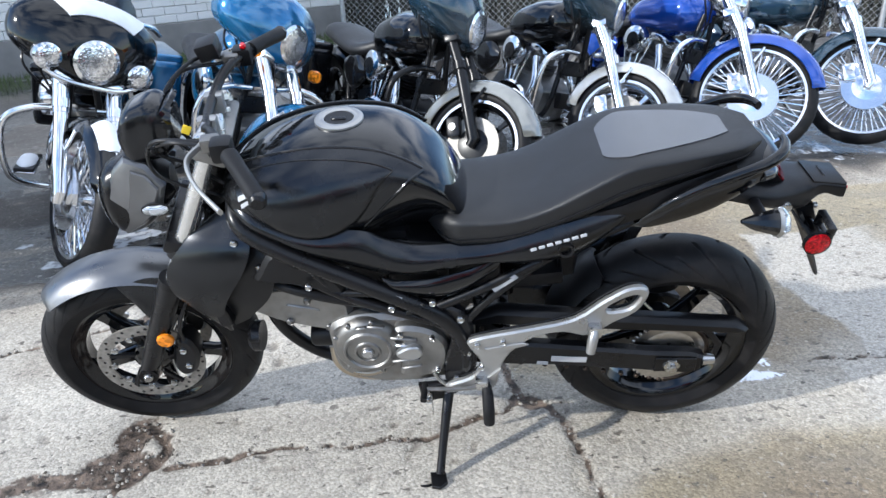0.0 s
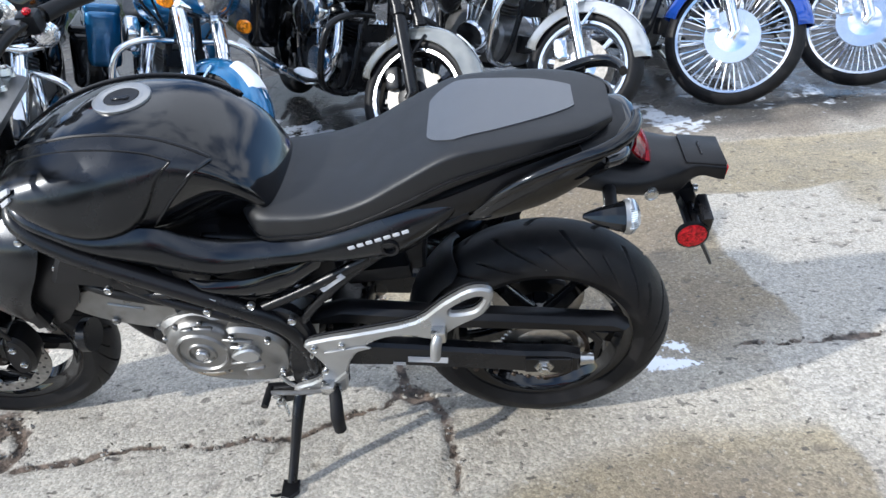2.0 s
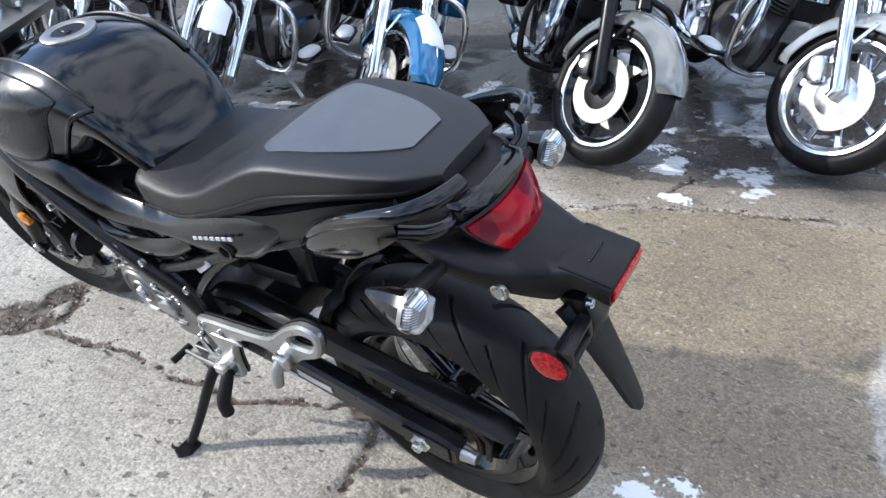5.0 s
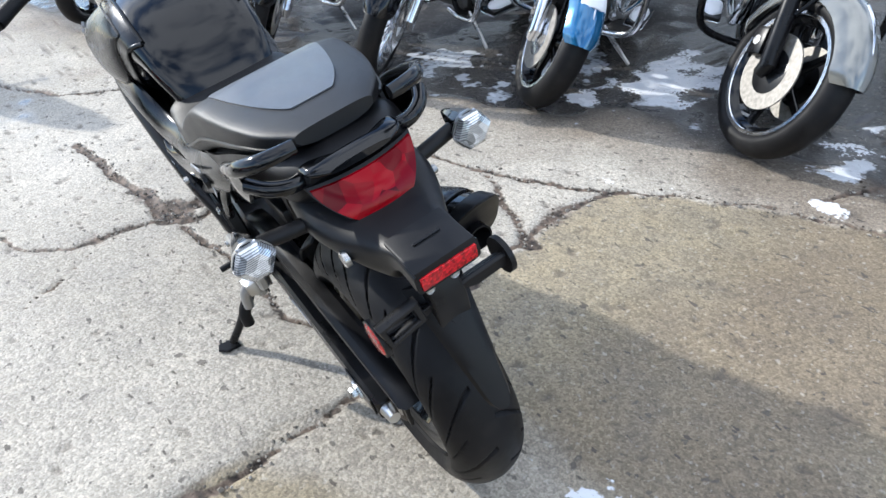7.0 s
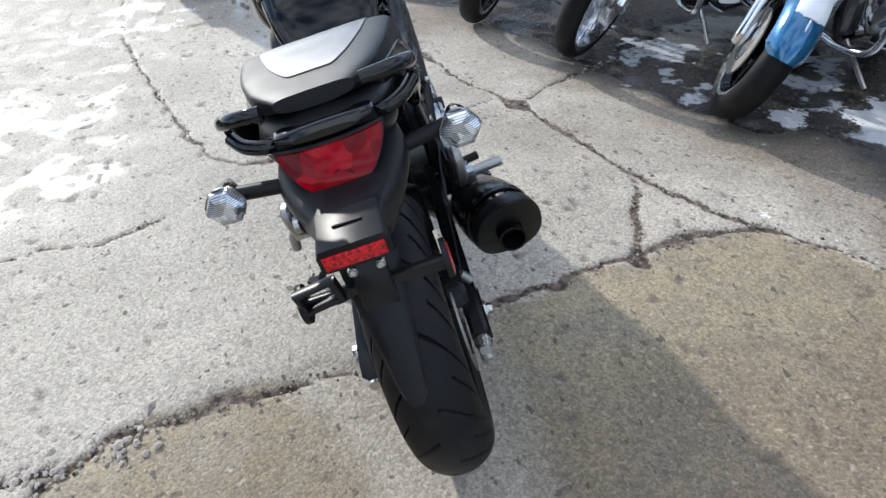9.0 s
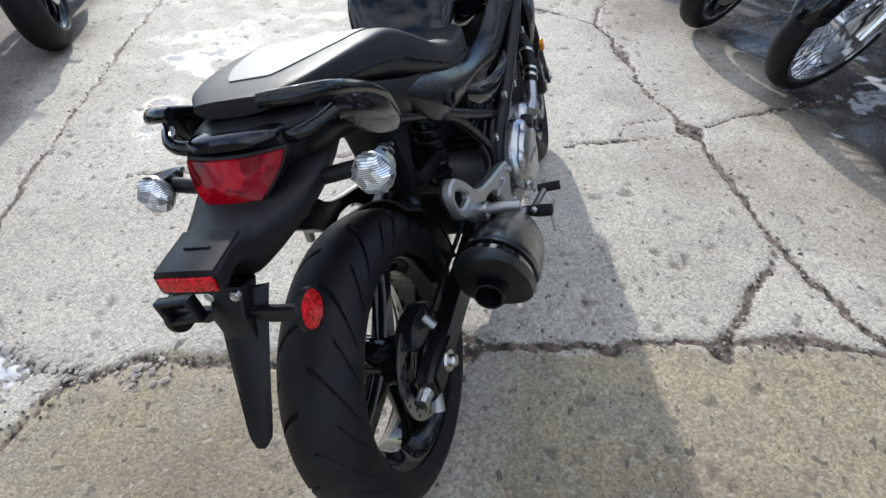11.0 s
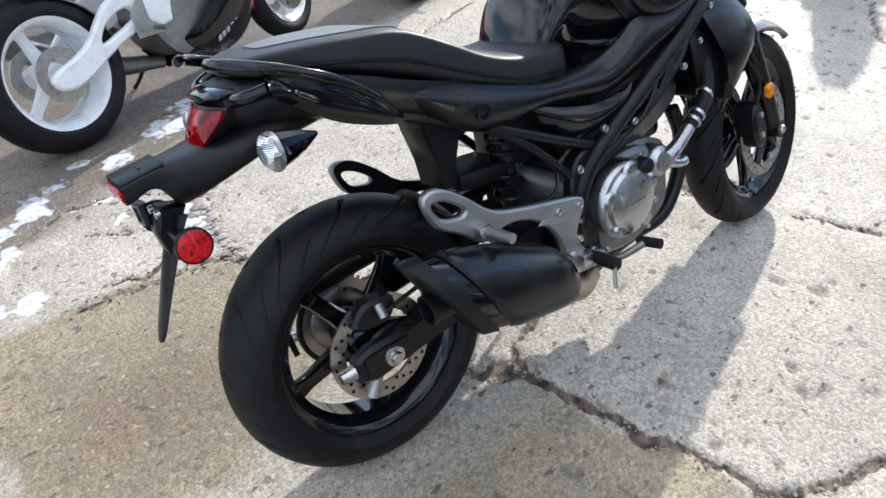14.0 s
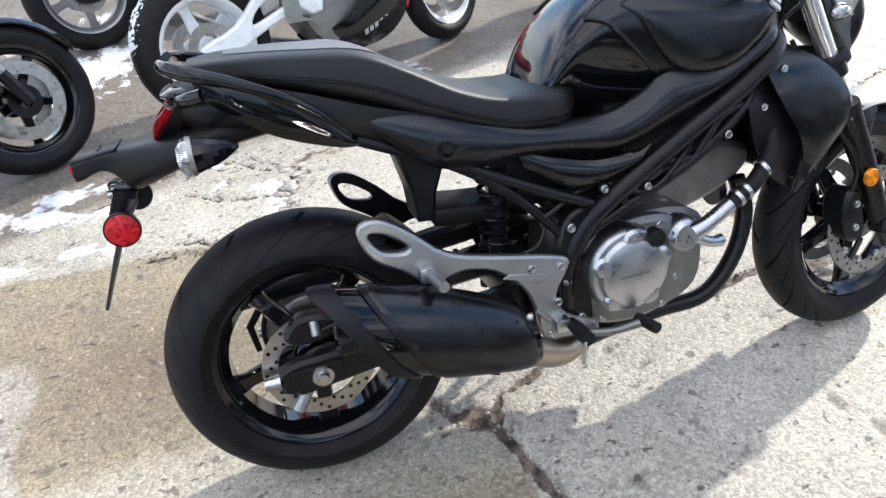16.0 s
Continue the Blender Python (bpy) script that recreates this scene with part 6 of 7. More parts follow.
for sd in (-1, 1):
    part("mudguard_stay", shell([(-0.70, 0.066, 0.600), (-0.76, 0.070, 0.615), (-0.84, 0.074, 0.600)], [(-0.745, 0.090, 0.470), (-0.78, 0.088, 0.480), (-0.82, 0.078, 0.560)], 0.006, 0.005, 16, 8, sd), SATIN, fg)
# headlight and its cowl
HL = Body([(-0.800, 0.875, 0.775, 0.040, 0.825, 2.2, 2.0), (-0.785, 0.905, 0.735, 0.062, 0.825, 2.4, 1.8), (-0.750, 0.930, 0.728, 0.068, 0.835, 2.6, 1.8), (-0.70, 0.935, 0.760, 0.066, 0.85, 2.6, 2.0), (-0.655, 0.918, 0.805, 0.055, 0.86, 2.4, 2.2), (-0.632, 0.90, 0.83, 0.03, 0.865, 2.2, 2.2)])
hl = part("headlight", HL.mesh(30, 40), FRAME, H, "charcoal headlight cowl", m=STEER)
part("headlight_glass", HL.mesh(10, 40, 0.003, -0.7999, -0.788), GLASS, hl, "clear headlight glass")
for sd in (-1, 1):
    cowl = part("cowl_panel", plate([(-0.712, 0.960), (-0.664, 0.944), (-0.630, 0.895), (-0.652, 0.838), (-0.715, 0.775), (-0.772, 0.738), (-0.786, 0.79), (-0.772, 0.87), (-0.745, 0.93)], sd * 0.058, sd * 0.082, 0.008, bend=lambda x, z, s=sd: s * (0.16 * (x + 0.70) - 0.25 * abs(z - 0.85))), SATIN_LIT, hl, "satin charcoal cowl panel")
    part("cowl_crease", plate([(-0.700, 0.935), (-0.668, 0.925), (-0.645, 0.892), (-0.660, 0.852), (-0.70, 0.82), (-0.735, 0.83)], sd * 0.080, sd * 0.088, 0.004, bend=lambda x, z, s=sd: s * (0.16 * (x + 0.70) - 0.25 * abs(z - 0.85))), SATIN_LIT, cowl)
    fs = part("front_turn_signal", Body([(-0.690, 0.852, 0.840, 0.006, 0.846, 2.2, 2.2), (-0.682, 0.857, 0.835, 0.010, 0.846, 2.4, 2.4), (-0.663, 0.860, 0.832, 0.012, 0.846, 2.4, 2.4), (-0.642, 0.857, 0.835, 0.010, 0.846, 2.4, 2.4), (-0.634, 0.852, 0.840, 0.006, 0.846, 2, 2)], sd * 0.098).mesh(14, 22), RIBBED, H, "clear oval front turn signal", m=STEER)
    part("signal_rim", tube([(-0.663 + 0.030 * math.cos(a), sd * 0.097, 0.846 + 0.016 * math.sin(a)) for a in np.linspace(0, 6.283, 24, endpoint=False)], 0.003, 6, closed=True), FRAME, fs)
# instruments
IN = Body([(-0.712, 1.010, 0.955, 0.030, 0.985, 3.6, 3.0), (-0.695, 1.045, 0.935, 0.052, 0.99, 3.6, 3.0), (-0.650, 1.078, 0.935, 0.060, 1.005, 3.6, 3.0), (-0.605, 1.076, 0.955, 0.058, 1.01, 3.6, 3.0), (-0.582, 1.052, 0.980, 0.044, 1.01, 3.6, 3.0)])
ins = part("instrument_pod", IN.mesh(24, 36), GLOSS, H, "rounded black instrument pod", m=STEER)
dial = part("dial_face", lathe([(0, 0.004), (0.042, 0.003), (0.047, -0.004), (0, -0.004)], 32), GLASSDARK, ins, "dark round dial", m=pose(-0.606, -0.004, 1.052, 48, 0, 90))
part("dial_ring", lathe([(0.046, 0.006), (0.051, 0.004), (0.052, -0.006), (0.046, -0.006), (0.046, 0.006)], 36), GLOSS, dial)
part("pod_trim", IN.patch(-0.70, -0.60, lambda u: radians(-112), lambda u: radians(-52), 0.003, 20, 6, 0.0, 0.004), SATIN, ins)
# handlebar and controls
bar = part("handlebar", tube([(-0.368, -0.365, 1.040), (-0.418, -0.26, 1.060), (-0.470, -0.16, 1.062), (-0.500, -0.08, 1.040), (-0.500, 0.08, 1.040), (-0.470, 0.16, 1.062), (-0.418, 0.26, 1.060), (-0.368, 0.365, 1.040)], 0.0115, 12, 60), FRAME, H, "black tubular handlebar", m=STEER)
for sd in (-1, 1):
    part("grip", tube([(-0.428, sd * 0.242, 1.060), (-0.400, sd * 0.30, 1.053), (-0.367, sd * 0.368, 1.040)], [0.0185, 0.017, 0.018], 16, 12), RUBBER, bar, "black rubber grip")
    part("bar_end", lathe([(0, 0.022), (0.012, 0.022), (0.017, 0.016), (0.017, 0.0), (0, 0)], 18), FRAME, bar, m=side_pose(-0.366, sd * 0.366, 1.040, sd))
    part("switch_box", box(0.045, 0.045, 0.045, 0.010, 2, pose(-0.445, sd * 0.215, 1.060)), PLASTIC, bar)
    part("lever_perch", box(0.04, 0.03, 0.03, 0.006, 2, pose(-0.470, sd * 0.190, 1.062)), ALU, bar)
    part("hand_lever", tube([(-0.490, sd * 0.195, 1.062), (-0.515, sd * 0.235, 1.050), (-0.492, sd * 0.30, 1.035), (-0.440, sd * 0.372, 1.020)], [0.007, 0.008, 0.007, 0.009], 10, 24, squash=0.6), SILVER, bar, "silver hand lever")
    part("bar_clamp", box(0.045, 0.03, 0.05, 0.008, 2, pose(-0.502, sd * 0.055, 1.022)), SILVER, bar)
    part("control_cable", tube([(-0.485, sd * 0.18, 1.062), (-0.60, sd * 0.15, 1.05), (-0.63, sd * 0.09, 0.93), (-0.52, sd * 0.06, 0.84), (-0.42, sd * 0.09, 0.78)], 0.0045, 8, 40), FRAME, bar)
part("fluid_reservoir", box(0.050, 0.062, 0.042, 0.008, 2, pose(-0.515, 0.185, 1.098, 0, -12, 0), taper=1.06), PLASTIC, bar, "black brake fluid reservoir")
part("red_switch", box(0.014, 0.018, 0.012, 0.003, 1, pose(-0.438, 0.205, 1.088)), REFLECT, bar, "red kill switch")
part("yellow_tag", box(0.018, 0.003, 0.030, 0.0012, 1, pose(-0.545, -0.075, 1.032, 20, 30, 0)), YELLOW, bar, "yellow warning tag")
part("yellow_tag", box(0.014, 0.012, 0.020, 0.002, 1, pose(-0.455, -0.200, 1.035)), YELLOW, bar)
part("key_switch", lathe([(0, 0.016), (0.014, 0.016), (0.017, 0.01), (0.017, -0.02), (0, -0.02)], 20), STEEL, H, "steel ignition switch", m=STEER @ pose(-0.495, 0, 1.005, 64, 0, 0))
# radiator and its side wings
part("radiator", box(0.035, 0.30, 0.22, 0.006, 1, pose(-0.575, 0, 0.605, 0, -14, 0)), FRAME, H, "black radiator")
bm = bmesh.new()
for k in range(24):
    box(0.006, 0.27, 0.0025, 0, 1, pose(-0.595, 0, 0.515 + 0.0078 * k), bm=bm)
part("radiator_fins", bm, DISC, H)
for sd in (-1, 1):
    wing = part("radiator_shroud", shell([(-0.520, 0.085, 0.812), (-0.595, 0.128, 0.762), (-0.650, 0.150, 0.695), (-0.655, 0.156, 0.630), (-0.615, 0.146, 0.555), (-0.562, 0.120, 0.462)],
                                         [(-0.450, 0.095, 0.808), (-0.440, 0.150, 0.752), (-0.465, 0.170, 0.690), (-0.512, 0.168, 0.620), (-0.545, 0.150, 0.550), (-0.552, 0.120, 0.460)], 0.008, 0.010, 34, 14, sd, 2.4), SATIN, H, "satin charcoal radiator shroud")
    part("shroud_inner", shell([(-0.50, 0.085, 0.79), (-0.55, 0.125, 0.70), (-0.56, 0.130, 0.60), (-0.545, 0.110, 0.47)], [(-0.44, 0.085, 0.775), (-0.395, 0.145, 0.70), (-0.42, 0.145, 0.60), (-0.50, 0.120, 0.50)], 0.004, 0.006, 16, 6, sd), PLASTIC, wing)
    for x, z, y in ((-0.475, 0.765, 0.150), (-0.430, 0.690, 0.150)):
        part("shroud_screw", bolt(0.008, 0.004), STEEL, wing, m=side_pose(x, sd * y, z, sd))
part("horn", lathe([(0, 0.02), (0.03, 0.018), (0.042, 0.006), (0.042, -0.015), (0, -0.015)], 28), FRAME, H, m=pose(-0.50, -0.10, 0.42, 0, 0, 90))


# ---- the row of big cruisers behind ----
# each in its own frame: x ahead, y to its left, z up, the front tyre standing on the origin
def laced_wheel(name, parent, m, R, rim_r, w, count, rim_mat, tyre_mat=RUBBER, label="chrome wheel with many straight spokes", spoke_r=0.0042):
    rim = part(name, lathe([(rim_r, w * 0.42), (rim_r - 0.014, w * 0.40), (rim_r - 0.020, w * 0.15), (rim_r - 0.026, 0), (rim_r - 0.020, -w * 0.15), (rim_r - 0.014, -w * 0.40), (rim_r, -w * 0.42), (rim_r - 0.004, 0), (rim_r, w * 0.42)], 64), rim_mat, parent, label, m=m)
    part("tyre", tyre_mesh(R, rim_r - 0.006, w, 90, 17), tyre_mat, rim, "black cruiser tyre")
    part("hub", lathe([(0, 0.055), (0.032, 0.055), (0.048, 0.04), (0.03, 0.02), (0.03, -0.02), (0.048, -0.04), (0.032, -0.055), (0, -0.055)], 28), CHROME, rim, "chrome hub")
    bm = tube([(0.044, 0.036, 0), (rim_r - 0.018, 0.006, 0)], [spoke_r, spoke_r * 1.25], 6)
    first = part("spoke", bm, CHROME, rim)
    for k in range(1, count):
        ob = new("spoke", first.data)
        ob.parent = rim
        ob.matrix_local = Matrix.Rotation(2 * math.pi * k / count, 4, "Y") @ (Matrix.Identity(4) if k % 2 == 0 else Matrix.Scale(-1, 4, Vector((0, 1, 0))))
    return rim


def plain_wheel(name, parent, m, R, rim_r, w, spokes, rim_mat, label="cast wheel", sw=0.04, lip_mat=None):
    rim = cast_rim(name, parent, m, rim_mat, rim_r, w * 0.82, spokes, 0.05, 0.12, sw, 0.03, label=label)
    part("tyre", tyre_mesh(R, rim_r - 0.005, w, 96, 19, 0.004, 15), RUBBER, rim, "black tyre")
    if lip_mat:
        part("rim_edge", lathe([(rim_r + 0.001, w * 0.43), (rim_r - 0.013, w * 0.425), (rim_r - 0.016, w * 0.40), (rim_r - 0.001, w * 0.38), (rim_r + 0.001, w * 0.43)], 60), lip_mat, rim)
        part("rim_edge", lathe([(rim_r + 0.001, -w * 0.43), (rim_r - 0.013, -w * 0.425), (rim_r - 0.016, -w * 0.40), (rim_r - 0.001, -w * 0.38), (rim_r + 0.001, -w * 0.43)], 60), lip_mat, rim)
    return rim


def finned_cylinder(parent, m, material=ALU, size=0.085, height=0.2):
    prof = [(0, 0), (size * 0.85, 0)]
    for k in range(8):
        y = height * (0.06 + 0.1 * k)
        prof += [(size * 0.85, y - 0.004), (size * 1.2, y - 0.003), (size * 1.2, y + 0.003), (size * 0.85, y + 0.004)]
    prof += [(size * 0.85, height), (0, height)]
    cyl = part("cylinder", lathe(prof, 20), material, parent, "finned engine cylinder", m=m @ pose(0, 0, 0, 90, 0, 0))
    part("rocker_cover", box(size * 2.1, 0.05, size * 1.9, 0.016, 2, pose(0, height + 0.01, 0)), CHROME, cyl)
    return cyl


def cruiser(label, at, heading, steer, lean, paint, fender_paint, fork_mat, wheel="cast", R=0.315, fairing=None, bags=False, tank_mat=None, lamps=1, crash=CHROME, rim_mat=CHROME, engine=ALU, spokes=40, snow=False, signal=False):
    top = tagged(new("motorcycle"), label, "motorcycle", group="parked motorcycles")
    rake = radians(29)
    axis = Vector((-math.sin(rake), 0, math.cos(rake)))
    head = Vector((-0.40, 0, 0.86))
    st = Matrix.Translation(head) @ Matrix.Rotation(radians(steer), 4, axis) @ Matrix.Translation(-head)
    foot = st @ Vector((0, 0, R))
    base = pose(*at, 0.0) @ pose(0, 0, 0, 0, 0, heading) @ pose(0, 0, 0, -lean, 0, 0) @ pose(-foot.x, -foot.y, 0)
    top.matrix_world = base
    w = 0.13 if wheel != "laced" else 0.115
    rim_r = R - 0.075 if wheel != "laced" else R - 0.062
    hubm = st @ pose(0, 0, R)
    if wheel == "laced":
        fw = laced_wheel("front_wheel", top, hubm, R, rim_r, w, spokes, rim_mat, spoke_r=0.0042 if spokes < 50 else 0.003)
    else:
        fw = plain_wheel("front_wheel", top, hubm, R, rim_r, w, 5 if wheel == "five" else 9, rim_mat, "cast front wheel with a bright rim edge", 0.03, CHROME)
    for y in (-0.075, 0.075):
        part("brake_disc", disc_mesh(0.145, 0.085, 0.006), CASTDISC if wheel != "laced" else CHROME, fw, "steel brake disc", m=pose(0, y, 0))
        part("disc_centre", lathe([(0, 0.012), (0.05, 0.010), (0.088, 0.002), (0.088, -0.004), (0, -0.004)], 32), CHROME if fork_mat is CHROME else FRAME, fw, m=side_pose(0, y, 0, 1 if y > 0 else -1))
    for y in (-0.115, 0.115):
        up = (-0.445, 1.02)
        leg = part("fork_leg", tube([(0.0, y, R - 0.02), (0.012, y, R + 0.02), (-0.175, y, R + 0.335)], [0.024, 0.031, 0.031], 16), fork_mat, top, "fork slider", m=st)
        part("fork_tube", tube([(-0.17, y, R + 0.33), (up[0], y, up[1] - (0.315 - R) * 0.5)], 0.026 if fork_mat is not CHROME else 0.034, 16), fork_mat, leg)
        part("fork_cover", tube([(-0.185, y, R + 0.352), (-0.205, y, R + 0.388)], 0.037, 16), fork_mat, leg)
        cal = part("brake_caliper", box(0.075, 0.05, 0.11, 0.016, 2, pose(-0.125, y * 0.82, R + 0.055, 0, -24, 0)), FRAME if fork_mat is FRAME else CHROME, top, "brake caliper", m=st)
        part("caliper_cap", lathe([(0, 0.006), (0.018, 0.005), (0.02, 0), (0, 0)], 16), STEEL, cal, m=side_pose(-0.125, y * 1.02, R + 0.055, 1 if y > 0 else -1))
    part("fork_bridge", box(0.08, 0.30, 0.05, 0.012, 2, pose(-0.285, 0, R + 0.50 - (R - 0.315), 0, -29, 0)), fork_mat, top, "fork bridge", m=st)
    fd = part("front_mudguard", fan((0, 0, R), R + 0.042, 0.088, 24, 176, 0.004, 40, 15, 0.1, 0.55, 0.03), fender_paint, top, "deep painted front mudguard", m=st)
    part("mudguard_trim", tube([((R + 0.03) * math.cos(a), 0.0, R + (R + 0.044) * math.sin(a)) for a in np.linspace(radians(28), radians(75), 16)], 0.006, 6), CHROME, fd)
    if snow or paint is SKYBLUE:
        part("snow_cap", fan((0, 0, R), R + 0.050, 0.060, 52, 84, 0.010, 14, 9, 0.0, 0.5), SNOW, fd, "snow on the mudguard")
    for y in (-0.092, 0.092):
        part("mudguard_stay", tube([(-0.06, y * 1.1, R + 0.20), (-0.03, y * 0.95, R + 0.30)], 0.008, 6), fork_mat, fd)
    # headlight and fairing
    hy = R + 0.60 - (R - 0.315)
    hlm = st @ pose(-0.235, 0, hy, 0, 0, -90)
    hl = part("headlight", lathe([(0.085, 0.03), (0.100, 0.022), (0.105, 0.0), (0.10, -0.06), (0.06, -0.12), (0, -0.13)], 40), CHROME, top, "round chrome headlight", m=hlm)
    part("headlight_glass", lathe([(0, 0.040), (0.05, 0.036), (0.088, 0.026), (0.088, 0.018), (0, 0.018)], 40), GLASS, hl, "clear round glass")
    if lamps > 1:
        for y in (-0.20, 0.20):
            aux = part("passing_lamp", lathe([(0.048, 0.02), (0.058, 0.014), (0.060, 0.0), (0.055, -0.04), (0, -0.07)], 28), CHROME, top, "small chrome passing lamp", m=st @ pose(-0.23, y, hy - 0.02, 0, 0, -90))
            part("lamp_glass", lathe([(0, 0.028), (0.03, 0.024), (0.050, 0.016), (0.050, 0.01), (0, 0.01)], 28), GLASS, aux)
        part("lamp_bar", tube([(-0.24, -0.20, hy - 0.08), (-0.22, -0.10, hy - 0.11), (-0.22, 0.10, hy - 0.11), (-0.24, 0.20, hy - 0.08)], 0.012, 10, 24), CHROME, top, "chrome lamp bar", m=st)
    if fairing:
        FB = Body([(-0.52, hy + 0.20, hy - 0.06, 0.30, hy + 0.06, 2.4, 2.2), (-0.42, hy + 0.24, hy - 0.09, 0.33, hy + 0.06, 2.4, 2.4), (-0.33, hy + 0.23, hy - 0.11, 0.29, hy + 0.04, 2.3, 2.3), (-0.26, hy + 0.18, hy - 0.12, 0.20, hy + 0.02, 2.2, 2.2), (-0.215, hy + 0.10, hy - 0.10, 0.11, hy, 2, 2)])
        fb = part("fairing", FB.mesh(26, 44), fairing, top, "painted batwing fairing", m=st)
        part("windscreen", shell([(-0.44, 0.0, hy + 0.23), (-0.46, 0.14, hy + 0.21), (-0.49, 0.26, hy + 0.15)], [(-0.55, 0.0, hy + 0.42), (-0.56, 0.12, hy + 0.39), (-0.55, 0.23, hy + 0.26)], 0.0, 0.005, 14, 6, 1), GLASSDARK, fb)
        part("windscreen", shell([(-0.44, 0.0, hy + 0.23), (-0.46, 0.14, hy + 0.21), (-0.49, 0.26, hy + 0.15)], [(-0.55, 0.0, hy + 0.42), (-0.56, 0.12, hy + 0.39), (-0.55, 0.23, hy + 0.26)], 0.0, 0.005, 14, 6, -1), GLASSDARK, fb)
        if snow:
            part("snow_cap", FB.patch(-0.47, -0.27, lambda u: radians(-34), lambda u: radians(40), 0.006, 20, 14, 0.008, 0.01), SNOW, fb, "crust of snow")
    else:
        part("nacelle", Body([(-0.46, hy + 0.13, hy - 0.05, 0.10, hy + 0.03, 2.2, 2.2), (-0.36, hy + 0.12, hy - 0.10, 0.125, hy, 2.2, 2.2), (-0.25, hy + 0.105, hy - 0.105, 0.11, hy, 2, 2)]).mesh(14, 30), fork_mat, top, m=st)
    part("handlebar", tube([(-0.62, 0.40, 1.08), (-0.56, 0.33, 1.11), (-0.47, 0.18, 1.10), (-0.45, 0.06, 1.02), (-0.45, -0.06, 1.02), (-0.47, -0.18, 1.10), (-0.56, -0.33, 1.11), (-0.62, -0.40, 1.08)], 0.014, 10, 50), CHROME, top, "chrome handlebar", m=st)
    if signal:
        for y in (-0.24, 0.24):
            part("turn_signal", lathe([(0, 0.022), (0.028, 0.016), (0.034, 0.0), (0.03, -0.03), (0, -0.04)], 20), AMBER, top, "amber turn signal", m=st @ pose(-0.22, y, hy - 0.10, 0, 0, -90))
    # body
    TK = Body([(-1.02, 0.78, 0.70, 0.08, 0.74, 2.3, 2.3), (-0.95, 0.86, 0.68, 0.145, 0.77, 2.3, 2.3), (-0.80, 0.93, 0.67, 0.185, 0.80, 2.3, 2.3), (-0.62, 0.95, 0.68, 0.185, 0.82, 2.3, 2.3), (-0.48, 0.93, 0.72, 0.14, 0.83, 2.2, 2.2), (-0.42, 0.88, 0.77, 0.06, 0.83, 2, 2)])
    tk = part("fuel_tank", TK.mesh(26, 36), tank_mat or paint, top, "painted teardrop fuel tank")
    part("tank_console", TK.patch(-0.92, -0.52, lambda u: radians(-16), lambda u: radians(16), 0.008, 16, 6, 0.004, 0.01), CHROME, tk)
    ST = Body([(-1.75, 0.80, 0.72, 0.10, 0.76, 2.4, 2.6), (-1.62, 0.83, 0.70, 0.15, 0.76, 2.5, 2.8), (-1.42, 0.79, 0.66, 0.17, 0.72, 2.5, 2.8), (-1.22, 0.73, 0.63, 0.18, 0.68, 2.5, 2.8), (-1.05, 0.76, 0.65, 0.14, 0.70, 2.4, 2.6), (-0.97, 0.80, 0.68, 0.08, 0.73, 2.2, 2.2)])
    part("seat", ST.mesh(26, 32), SEAT, top, "black two-up saddle")
    part("rear_mudguard", fan((-1.62, 0, R), R + 0.05, 0.10, 5, 150, 0.005, 30, 13, 0.0, 0.5, 0.03), paint, top, "painted rear mudguard")
    plain_wheel("rear_wheel", top, pose(-1.62, 0, 0.315), 0.315, 0.215, 0.15, 5, rim_mat if wheel != "laced" else ALU, "cast rear wheel", 0.045)
    for y in (-0.135, 0.135):
        part("side_cover", Body([(-1.30, 0.62, 0.50, 0.02, 0.56, 2.2, 2.2), (-1.20, 0.66, 0.44, 0.035, 0.55, 2.4, 2.4), (-1.08, 0.65, 0.46, 0.03, 0.56, 2.4, 2.4), (-1.02, 0.60, 0.52, 0.01, 0.56, 2, 2)], y).mesh(12, 20), paint, top, "painted side cover")
        if bags:
            bag = part("saddlebag", box(0.60, 0.19, 0.34, 0.05, 4, pose(-1.72, y * 2.05, 0.50, 0, 3, 0), taper=1.04), paint, top, "hard painted saddlebag")
            part("bag_lid", box(0.61, 0.20, 0.06, 0.025, 3, pose(-1.72, y * 2.05, 0.675, 0, 3, 0)), paint, bag)
            part("latch", box(0.06, 0.012, 0.04, 0.005, 2, pose(-1.70, y * 2.80, 0.635)), CHROME, bag)
        part("exhaust_pipe", tube([(-0.66, y * 0.9, 0.60), (-0.60, y * 1.2, 0.42), (-0.70, y * 1.35, 0.27), (-1.0, y * 1.5, 0.22), (-1.30, y * 1.65, 0.22)], 0.024, 12, 40), CHROME, top, "chrome exhaust pipe")
        part("muffler", tube([(-1.25, y * 1.65, 0.22), (-1.40, y * 1.68, 0.225), (-2.05, y * 1.72, 0.25)], [0.028, 0.046, 0.046], 18, 14), CHROME, top, "long chrome muffler")
        part("crash_bar", tube([(-0.36, y * 0.5, 0.66), (-0.34, y * 1.5, 0.66), (-0.34, y * 2.35, 0.60), (-0.36, y * 2.55, 0.46), (-0.40, y * 2.3, 0.30), (-0.48, y * 1.2, 0.24), (-0.52, y * 0.5, 0.24)], 0.0165, 12, 50), crash, top, "tubular crash bar")
        fbm = part("floorboard", box(0.30, 0.095, 0.022, 0.009, 2, pose(-0.72, y * 2.15, 0.285)), FRAME, top, "rider floorboard")
